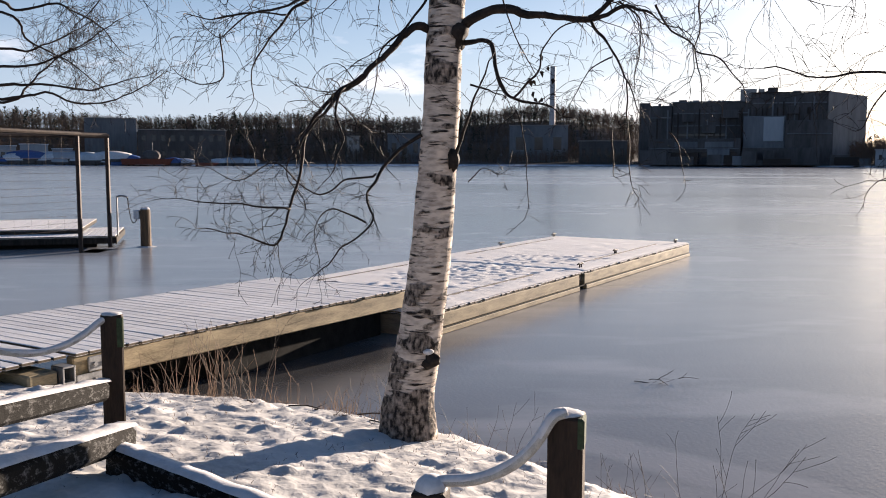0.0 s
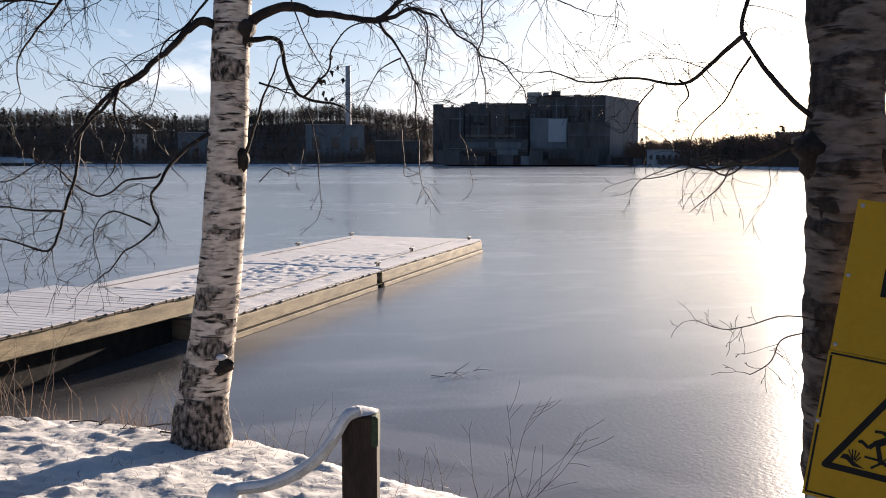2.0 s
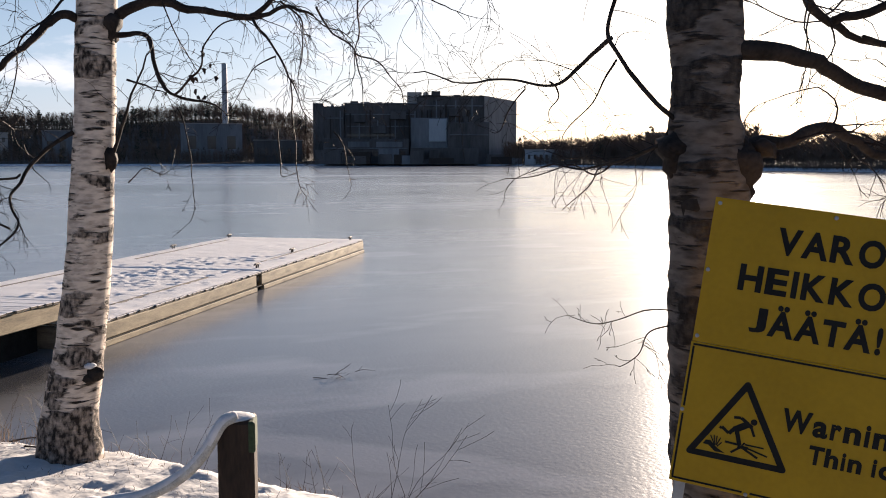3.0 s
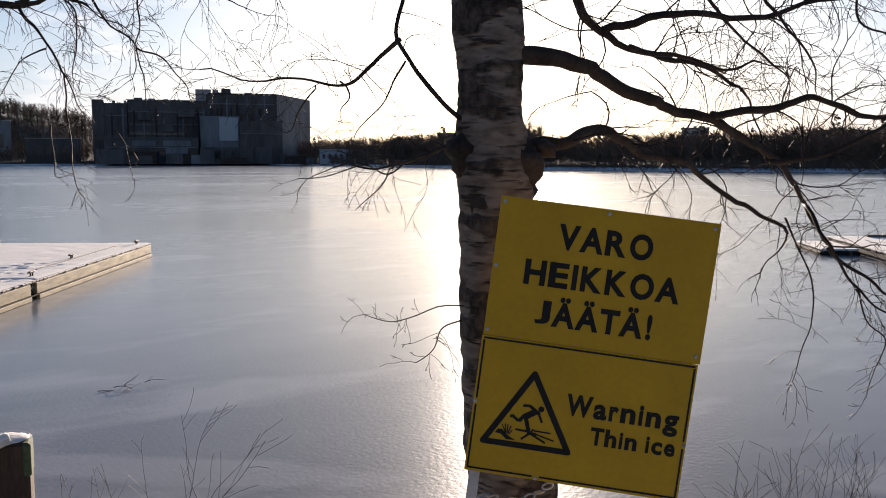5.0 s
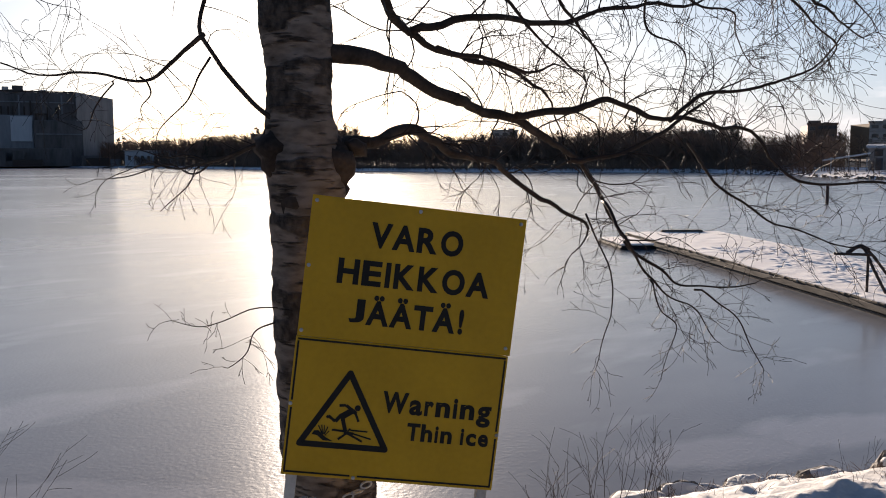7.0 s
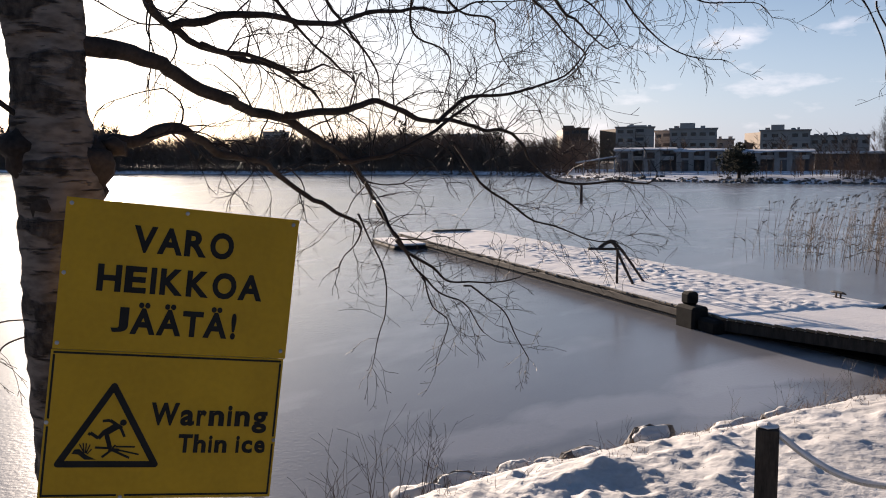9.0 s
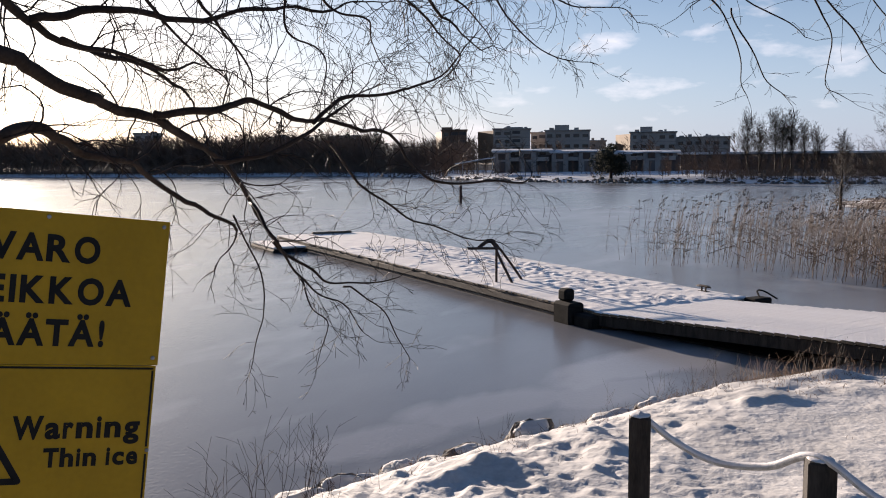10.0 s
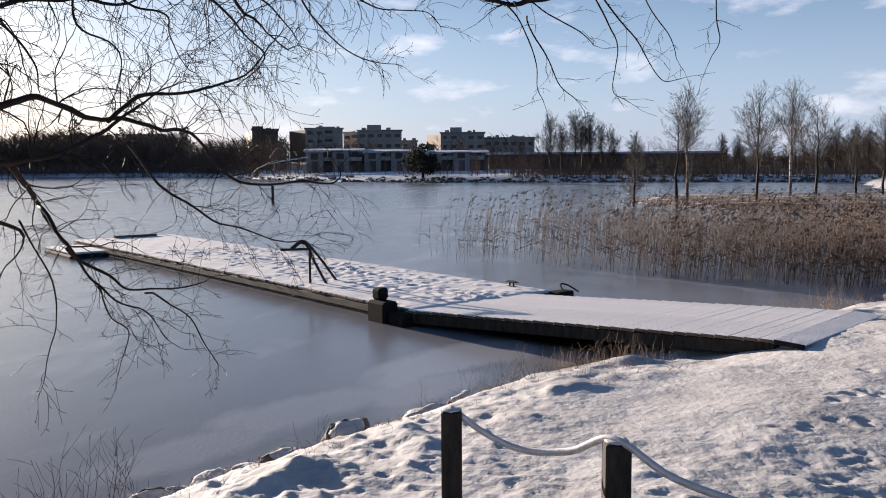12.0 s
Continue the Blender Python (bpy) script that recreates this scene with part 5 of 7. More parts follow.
def build_first_birch():
    rng = random.Random(11)
    t = thing("birch_tree", "leaning white-barked birch with dark patches and drooping bare twigs", "tree", pose(-0.016, 0, 0))
    pts = [(-0.235, 5.44, 0.5), (-0.222, 5.445, 0.62), (-0.208, 5.446, 0.89), (-0.146, 5.448, 1.25), (-0.097, 5.45, 1.6), (-0.059, 5.45, 1.95), (-0.038, 5.45, 2.3),
           (-0.01, 5.45, 2.64), (0.003, 5.45, 2.98), (0.023, 5.45, 3.31), (0.06, 5.46, 4.2), (0.1, 5.5, 5.4)]
    trunk("trunk", t, pts, [0.27, 0.195, 0.16, 0.139, 0.13, 0.125, 0.116, 0.113, 0.111, 0.112, 0.09, 0.06], BIRCH, 0.05)
    knot(t, (-0.075, 5.33, 1.14), (0.06, 0.05, 0.05), 3)
    part("snow_tuft", Shape().lump((-0.09, 5.31, 1.2), (0.032, 0.026, 0.018), 4, 0.2), CAP_SNOW, t, smooth=True)
    knot(t, (0.06, 5.37, 2.36), (0.035, 0.035, 0.07), 5)
    knot(t, (0.09, 5.4, 3.1), (0.06, 0.06, 0.09), 6)
    limb(t, [(0.06, 5.45, 3.1), (0.18, 5.37, 3.2), (0.35, 5.29, 3.24), (0.57, 5.19, 3.18), (0.82, 5.08, 3.15), (0.98, 4.98, 3.19), (1.12, 4.87, 3.14)], 0.04, 0.014, rng,
         9, 0.5, 0.2, start=0.35)
    limb(t, [(0.82, 5.08, 3.15), (0.95, 5.0, 3.25), (1.1, 4.95, 3.32), (1.45, 4.85, 3.36)], 0.018, 0.006, rng, 8, 0.5, 0.25)
    limb(t, [(-0.04, 5.45, 3.13), (-0.18, 5.37, 3.14), (-0.31, 5.29, 3.01), (-0.44, 5.21, 2.86), (-0.59, 5.12, 2.72), (-0.68, 5.03, 2.61), (-0.82, 4.93, 2.4)], 0.028, 0.011, rng,
         10, 0.55, 0.16, start=0.3)
    for pts, r0, r1, tw, reach, dr in (
            ([(-0.46, 5.18, 2.84), (-0.67, 5.10, 2.67), (-0.77, 5.03, 2.51), (-0.79, 4.97, 2.32), (-0.84, 4.90, 2.09), (-0.92, 4.83, 1.90), (-1.10, 4.73, 1.95), (-1.24, 4.64, 2.00)], 0.014, 0.003, 18, 0.34, 0.12),
            ([(-0.84, 4.88, 2.09), (-1.01, 4.76, 2.11), (-1.20, 4.63, 2.14), (-1.38, 4.49, 2.16)], 0.007, 0.002, 21, 0.3, 0.08),
            ([(-0.56, 5.12, 2.77), (-0.61, 5.06, 2.61), (-0.55, 5.02, 2.47), (-0.62, 4.96, 2.28)], 0.009, 0.003, 21, 0.32, 0.14),
            ([(-0.39, 5.19, 2.28), (-0.56, 5.11, 2.24), (-0.71, 5.03, 2.16), (-0.93, 4.93, 2.34), (-1.10, 4.84, 2.25), (-1.30, 4.73, 2.32)], 0.007, 0.002, 20, 0.3, 0.1),
            ([(-0.44, 5.08, 2.00), (-0.63, 5.03, 2.08), (-0.71, 4.98, 1.99), (-0.69, 4.95, 1.77)], 0.006, 0.002, 20, 0.26, 0.12),
            ([(-0.10, 5.40, 3.31), (-0.25, 5.34, 3.12), (-0.37, 5.29, 2.99), (-0.39, 5.24, 2.78), (-0.44, 5.18, 2.62)], 0.008, 0.002, 21, 0.34, 0.14),
            ([(-0.75, 5.04, 3.24), (-0.86, 5.00, 3.15), (-0.96, 4.96, 3.00), (-1.03, 4.92, 2.85), (-1.04, 4.89, 2.66)], 0.01, 0.002, 21, 0.34, 0.14),
            ([(-0.86, 4.98, 3.15), (-1.03, 4.89, 3.13), (-1.19, 4.81, 3.00), (-1.27, 4.73, 3.07)], 0.006, 0.002, 20, 0.34, 0.16),
            ([(-1.20, 4.86, 3.03), (-1.18, 4.83, 2.79), (-1.29, 4.76, 2.76), (-1.40, 4.70, 2.82)], 0.005, 0.002, 13, 0.3, 0.14)):
        limb(t, pts, r0, r1, rng, tw, reach, dr, start=0.1, thin=0.0017, mat=TWIG)
    limb(t, [(0.06, 5.45, 3.05), (0.23, 5.38, 3.07), (0.31, 5.32, 2.95), (0.35, 5.25, 2.76), (0.48, 5.18, 2.69), (0.62, 5.12, 2.66)], 0.018, 0.007, rng, 8, 0.4, 0.2, start=0.4)
    limb(t, [(0.04, 5.45, 3.5), (-0.14, 5.34, 3.4), (-0.43, 5.21, 3.38), (-0.7, 5.06, 3.28), (-0.93, 4.91, 3.16), (-1.2, 4.8, 3.1)], 0.016, 0.005, rng, 17, 0.5, 0.16, thin=0.0014)
    limb(t, [(0.02, 5.45, 3.8), (-0.4, 5.2, 3.7), (-0.9, 5.0, 3.55), (-1.4, 4.8, 3.4), (-1.75, 4.7, 3.2)], 0.018, 0.005, rng, 16, 0.6, 0.22, thin=0.0014)
    limb(t, [(-0.13, 5.40, 2.51), (-0.29, 5.33, 2.40), (-0.39, 5.25, 2.27), (-0.45, 5.18, 2.15), (-0.41, 5.12, 2.00), (-0.56, 5.04, 1.86), (-0.70, 4.95, 1.73)], 0.014, 0.003, rng, 14, 0.32, 0.12,
         start=0.25, thin=0.0014)
    limb(t, [(0.05, 5.38, 2.36), (0.14, 5.3, 2.6), (0.2, 5.28, 2.78), (0.28, 5.25, 2.95)], 0.012, 0.004, rng, 10, 0.35, 0.1)
    limb(t, [(0.05, 5.4, 3.9), (0.5, 5.1, 3.8), (1.0, 4.9, 3.6), (1.5, 4.8, 3.4), (1.75, 4.75, 3.25)], 0.02, 0.008, rng, 5, 0.45, 0.28)
    for pts, r0, r1, tw, reach, dr in (
            ([(0.82, 5.04, 3.13), (0.90, 4.98, 3.02), (0.93, 4.93, 2.92), (0.98, 4.88, 2.82), (1.01, 4.83, 2.74), (1.03, 4.79, 2.67), (1.06, 4.74, 2.58)], 0.009, 0.002, 20, 0.3, 0.16),
            ([(0.99, 4.86, 2.79), (0.99, 4.83, 2.61), (0.99, 4.79, 2.45), (0.99, 4.76, 2.30), (1.00, 4.73, 2.21), (1.03, 4.69, 2.16)], 0.005, 0.002, 14, 0.16, 0.14),
            ([(0.95, 4.91, 3.21), (1.04, 4.86, 3.10), (1.04, 4.83, 2.94), (1.02, 4.80, 2.76)], 0.006, 0.002, 20, 0.28, 0.16),
            ([(1.14, 4.88, 3.19), (1.19, 4.83, 3.08), (1.24, 4.78, 3.02), (1.31, 4.73, 2.94), (1.33, 4.69, 2.82), (1.33, 4.66, 2.72), (1.34, 4.62, 2.62)], 0.007, 0.002, 18, 0.26, 0.14),
            ([(1.33, 4.73, 3.24), (1.33, 4.70, 3.06), (1.30, 4.68, 2.93), (1.29, 4.66, 2.83), (1.25, 4.64, 2.75)], 0.005, 0.002, 20, 0.26, 0.16),
            ([(1.31, 4.68, 2.92), (1.42, 4.65, 2.89), (1.48, 4.63, 2.81), (1.53, 4.61, 2.73), (1.55, 4.61, 2.65)], 0.005, 0.002, 16, 0.24, 0.12),
            ([(0.40, 5.19, 2.71), (0.48, 5.16, 2.79), (0.54, 5.13, 2.87), (0.56, 5.11, 2.99), (0.67, 5.08, 3.10), (0.76, 5.05, 3.13)], 0.008, 0.003, 14, 0.26, 0.12),
            ([(0.41, 5.09, 2.64), (0.45, 5.06, 2.52), (0.48, 5.04, 2.39), (0.47, 5.02, 2.27), (0.48, 5.00, 2.11), (0.45, 4.98, 2.02)], 0.0045, 0.0015, 9, 0.14, 0.1),
            ([(0.92, 4.87, 2.53), (0.92, 4.87, 2.35), (0.93, 4.87, 2.27), (1.03, 4.85, 2.30)], 0.004, 0.0015, 12, 0.14, 0.1),
            ([(1.20, 4.76, 2.51), (1.25, 4.75, 2.42), (1.27, 4.74, 2.30), (1.29, 4.74, 2.22)], 0.004, 0.0015, 14, 0.14, 0.1),
            ([(0.94, 5.02, 2.93), (0.81, 5.01, 2.86), (0.74, 4.98, 2.73), (0.69, 4.96, 2.65)], 0.005, 0.0015, 18, 0.24, 0.12),
            ([(0.16, 5.30, 2.80), (0.24, 5.20, 2.77), (0.32, 5.09, 2.73)], 0.007, 0.004, 14, 0.22, 0.1),
            ([(0.15, 5.30, 2.23), (0.23, 5.20, 2.31), (0.31, 5.09, 2.28), (0.37, 4.99, 2.31)], 0.004, 0.0015, 22, 0.16, 0.16),
            ([(0.34, 5.19, 3.27), (0.42, 5.12, 3.04), (0.49, 5.05, 2.89), (0.53, 4.97, 2.79)], 0.005, 0.0015, 20, 0.26, 0.14)):
        limb(t, pts, r0, r1, rng, tw, reach, dr, start=0.08, thin=0.0017, mat=TWIG)
    # a few withered leaves still hanging
    leaf = Shape()
    for _ in range(16):
        c = Vector((0.52 + rng.gauss(0, 0.05), 5.15, 2.86 + rng.gauss(0, 0.07)))
        a, b = Vector((rng.gauss(0, 1), rng.gauss(0, 1), -1)).normalized() * 0.03, Vector((rng.gauss(0, 1), 0.3, rng.gauss(0, 0.5))).normalized() * 0.014
        leaf.tri(c - b, c + b, c + a).tri(c - b, c + a * -0.4, c + b)
    tagged(part("withered_leaf_cluster", leaf, TWIG, t), kind="stuff")


def build_sign_tree():
    rng = random.Random(23)
    t = thing("birch_tree", "old dark-barked birch with heavy crooked limbs over the ice", "tree", pose(0, 0, 0))
    k = 2.78 / 2.68
    pts = [(x * k, y * k, 2.35 + (z - 2.35) * k) for x, y, z in [(1.75, 2.08, 0.55), (1.72, 2.1, 1.0), (1.706, 2.106, 1.338), (1.681, 2.126, 1.446), (1.662, 2.14, 1.8), (1.658, 2.144, 2.15),
           (1.656, 2.145, 2.32), (1.645, 2.151, 2.49), (1.641, 2.156, 2.654), (1.638, 2.158, 2.818), (1.66, 2.2, 3.6), (1.7, 2.3, 5.0)]]
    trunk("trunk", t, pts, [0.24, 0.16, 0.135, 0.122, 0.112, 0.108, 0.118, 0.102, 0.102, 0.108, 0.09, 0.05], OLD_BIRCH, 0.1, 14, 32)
    knot(t, (1.78, 2.16, 2.34), (0.06, 0.055, 0.08), 8)
    knot(t, (1.85, 2.14, 2.39), (0.035, 0.035, 0.03), 9)
    knot(t, (1.63, 2.24, 2.38), (0.07, 0.06, 0.07), 10)
    knot(t, (1.72, 2.2, 2.26), (0.1, 0.09, 0.1), 12)
    limb(t, [(1.71, 2.2, 2.69), (1.95, 2.12, 2.66), (2.16, 2.13, 2.6), (2.37, 2.13, 2.54), (2.59, 2.11, 2.5), (2.79, 2.1, 2.42), (2.99, 2.08, 2.32), (3.15, 2.11, 2.18), (3.32, 2.13, 2.03)],
         0.03, 0.016, rng, 10, 0.5, 0.1, start=0.35)
    for pts, r0, r1, tw, reach, dr in (
            ([(2.52, 2.05, 2.51), (2.72, 1.97, 2.53), (2.88, 1.93, 2.58), (3.04, 1.88, 2.54), (3.19, 1.83, 2.51), (3.38, 1.73, 2.49), (3.54, 1.67, 2.46), (3.72, 1.53, 2.26), (3.92, 1.31, 2.24), (4.08, 1.20, 2.26)], 0.015, 0.004, 12, 0.36, 0.1),
            ([(3.11, 1.78, 2.50), (3.27, 1.74, 2.59), (3.47, 1.60, 2.64), (3.64, 1.50, 2.70), (3.80, 1.39, 2.87)], 0.01, 0.003, 15, 0.36, 0.1),
            ([(2.78, 2.0, 2.35), (2.90, 1.88, 2.37), (3.07, 1.76, 2.47), (3.21, 1.71, 2.56)], 0.011, 0.006, 10, 0.34, 0.12),
            ([(3.19, 1.75, 2.42), (3.31, 1.69, 2.27), (3.45, 1.59, 2.15), (3.59, 1.48, 2.07), (3.73, 1.35, 2.00), (3.84, 1.28, 1.99)], 0.007, 0.002, 14, 0.34, 0.1),
            ([(3.15, 2.11, 2.18), (3.02, 1.91, 2.05), (3.09, 1.88, 1.92), (3.17, 1.83, 1.83), (3.26, 1.75, 1.76), (3.34, 1.69, 1.63)], 0.008, 0.002, 13, 0.28, 0.12),
            ([(3.07, 1.95, 2.03), (3.18, 1.86, 1.90), (3.29, 1.77, 1.83), (3.42, 1.64, 1.85), (3.50, 1.59, 1.86)], 0.007, 0.002, 13, 0.26, 0.12),
            ([(3.29, 1.76, 1.83), (3.40, 1.63, 1.73), (3.45, 1.58, 1.58), (3.49, 1.55, 1.50)], 0.0045, 0.0015, 12, 0.16, 0.08),
            ([(2.82, 1.96, 2.15), (2.85, 1.94, 2.06), (2.90, 1.90, 1.92), (2.92, 1.91, 1.76), (2.91, 1.95, 1.62), (2.91, 1.97, 1.53)], 0.0045, 0.0015, 11, 0.16, 0.1),
            ([(3.12, 1.86, 1.88), (3.15, 1.82, 1.77), (3.18, 1.77, 1.68), (3.15, 1.81, 1.52)], 0.004, 0.0015, 12, 0.16, 0.1),
            ([(2.17, 2.10, 2.72), (2.32, 2.09, 2.70), (2.47, 2.08, 2.70), (2.62, 2.05, 2.67), (2.76, 2.04, 2.70)], 0.01, 0.004, 13, 0.34, 0.1),
            ([(2.40, 2.01, 2.9), (2.52, 1.97, 2.79), (2.66, 1.90, 2.67), (2.74, 1.90, 2.62)], 0.007, 0.002, 14, 0.32, 0.1),
            ([(2.58, 1.94, 2.95), (2.69, 1.91, 2.81), (2.80, 1.87, 2.69), (2.87, 1.89, 2.59)], 0.007, 0.002, 14, 0.32, 0.1),
            ([(3.02, 1.84, 3.0), (3.08, 1.86, 2.86), (3.21, 1.77, 2.75), (3.26, 1.83, 2.62)], 0.006, 0.002, 15, 0.32, 0.12),
            ([(3.17, 1.79, 3.0), (3.25, 1.75, 2.93), (3.35, 1.67, 2.91), (3.40, 1.68, 2.84), (3.49, 1.61, 2.71)], 0.006, 0.002, 15, 0.32, 0.12),
            ([(3.40, 1.56, 3.05), (3.52, 1.45, 2.90), (3.63, 1.36, 2.80), (3.65, 1.50, 2.67)], 0.006, 0.002, 15, 0.32, 0.12),
            ([(3.56, 1.46, 3.05), (3.71, 1.33, 2.98), (3.84, 1.29, 2.87)], 0.005, 0.002, 14, 0.32, 0.14),
            ([(3.75, 1.25, 3.05), (3.85, 1.16, 2.90), (3.96, 1.01, 2.79), (4.06, 0.88, 2.78)], 0.005, 0.0015, 14, 0.26, 0.14),
            ([(3.81, 1.04, 3.05), (3.91, 0.91, 3.00), (4.02, 0.76, 3.01), (4.10, 0.68, 2.95)], 0.004, 0.0015, 11, 0.2, 0.1)):
        limb(t, pts, r0, r1, rng, tw * 1.9, reach * 1.05, dr, start=0.08, thin=0.0013, mat=TWIG)
    limb(t, [(1.76, 2.14, 2.36), (1.87, 2.16, 2.41), (2.05, 2.17, 2.43), (2.2, 2.2, 2.45), (2.36, 2.22, 2.39), (2.54, 2.2, 2.35), (2.71, 2.2, 2.28), (2.9, 2.16, 2.16), (3.08, 2.13, 2.07)],
         0.027, 0.008, rng, 9, 0.42, 0.16, start=0.1)
    limb(t, [(1.74, 2.2, 3.11), (1.9, 2.19, 2.96), (2.07, 2.26, 2.88), (2.25, 2.33, 2.8), (2.52, 2.29, 2.73), (2.74, 2.3, 2.72), (2.98, 2.27, 2.61)], 0.024, 0.009, rng, 11, 0.5, 0.1)
    limb(t, [(2.25, 2.33, 2.8), (2.5, 2.2, 2.88), (2.8, 2.1, 2.86), (3.1, 2.0, 2.95), (3.5, 1.9, 3.0)], 0.015, 0.006, rng, 11, 0.55, 0.14)
    limb(t, [(1.72, 2.2, 3.4), (2.2, 2.2, 3.4), (2.8, 2.1, 3.3), (3.4, 1.9, 3.25), (3.9, 1.7, 3.15), (4.2, 1.6, 3.0)], 0.025, 0.008, rng, 12, 0.65, 0.24)
    limb(t, [(1.7, 2.15, 3.3), (2.2, 1.9, 3.3), (2.8, 1.6, 3.2), (3.3, 1.35, 3.15), (3.7, 1.1, 3.1)], 0.02, 0.007, rng, 12, 0.6, 0.2)
    limb(t, [(1.66, 2.24, 2.45), (1.59, 2.24, 2.5), (1.56, 2.3, 2.55), (1.52, 2.37, 2.62), (1.49, 2.43, 2.73), (1.53, 2.45, 2.85), (1.56, 2.47, 2.96)], 0.008, 0.006, rng, 5, 0.3, 0.16, start=0.4)
    limb(t, [(1.5, 2.43, 2.73), (1.46, 2.55, 2.66), (1.4, 2.65, 2.61), (1.29, 2.77, 2.62), (1.21, 2.87, 2.63), (1.05, 3.0, 2.66)], 0.008, 0.002, rng, 22, 0.3, 0.16, start=0.25)
    limb(t, [(1.53, 2.45, 2.88), (1.35, 2.6, 2.95), (1.15, 2.8, 2.95), (0.95, 3.0, 2.92)], 0.009, 0.003, rng, 12, 0.38, 0.2)
    limb(t, [(1.62, 2.24, 1.86), (1.57, 2.3, 1.82), (1.55, 2.32, 1.76), (1.51, 2.39, 1.71)], 0.0032, 0.0012, rng, 26, 0.14, 0.08, level=2, start=0.3)
    limb(t, [(1.62, 2.24, 1.9), (1.52, 2.4, 1.86), (1.46, 2.46, 1.84), (1.4, 2.53, 1.85)], 0.0025, 0.001, rng, 26, 0.1, 0.06, level=2, start=0.3)
    limb(t, [(1.62, 2.24, 2.43), (1.54, 2.31, 2.38), (1.51, 2.42, 2.35), (1.46, 2.53, 2.32), (1.4, 2.7, 2.33)], 0.007, 0.003, rng, 11, 0.28, 0.22, start=0.25)
    for pts, r0, r1, tw, reach, dr in (
            ([(1.67, 2.35, 2.46), (1.65, 2.42, 2.39), (1.59, 2.51, 2.35), (1.55, 2.60, 2.37), (1.50, 2.68, 2.36), (1.45, 2.77, 2.39)], 0.006, 0.0015, 22, 0.2, 0.1),
            ([(1.55, 2.48, 2.35), (1.51, 2.56, 2.31), (1.47, 2.64, 2.33), (1.39, 2.74, 2.29), (1.32, 2.82, 2.29)], 0.004, 0.0015, 20, 0.16, 0.1),
            ([(1.55, 2.48, 2.67), (1.53, 2.52, 2.61), (1.51, 2.56, 2.53), (1.46, 2.62, 2.46), (1.45, 2.65, 2.42)], 0.004, 0.0015, 18, 0.18, 0.12),
            ([(1.39, 2.63, 2.61), (1.41, 2.65, 2.57), (1.41, 2.69, 2.53), (1.44, 2.71, 2.48)], 0.0035, 0.0012, 14, 0.12, 0.12),
            ([(1.34, 2.71, 2.60), (1.32, 2.75, 2.54), (1.30, 2.80, 2.47), (1.28, 2.84, 2.45)], 0.0035, 0.0012, 14, 0.12, 0.1),
            ([(1.49, 2.46, 2.33), (1.48, 2.52, 2.28), (1.46, 2.59, 2.23), (1.46, 2.65, 2.19)], 0.003, 0.0012, 16, 0.12, 0.1)):
        limb(t, pts, r0, r1, rng, tw, reach, dr, start=0.1, thin=0.0012, mat=TWIG)
    c = thing("chain", "steel chain tying the sign frame to the tree", "chain", pose(0, 0, 0))
    a, b = Vector((1.56, 2.06, 1.36)), Vector((1.76, 1.96, 1.4))
    for i in range(9):
        p = a.lerp(b, i / 8) + Vector((0, 0, -0.04 * math.sin(math.pi * i / 8)))
        u = Vector((0, 0, 1)) if i % 2 else Vector((0.5, 0.8, 0)).normalized()
        d = (b - a).normalized()
        ring = [p + d * 0.017 * math.cos(q) + u * 0.01 * math.sin(q) for q in [2 * math.pi * k / 10 for k in range(11)]]
        part("link", Shape().tube(ring, 0.0035, 5), STEEL, c)


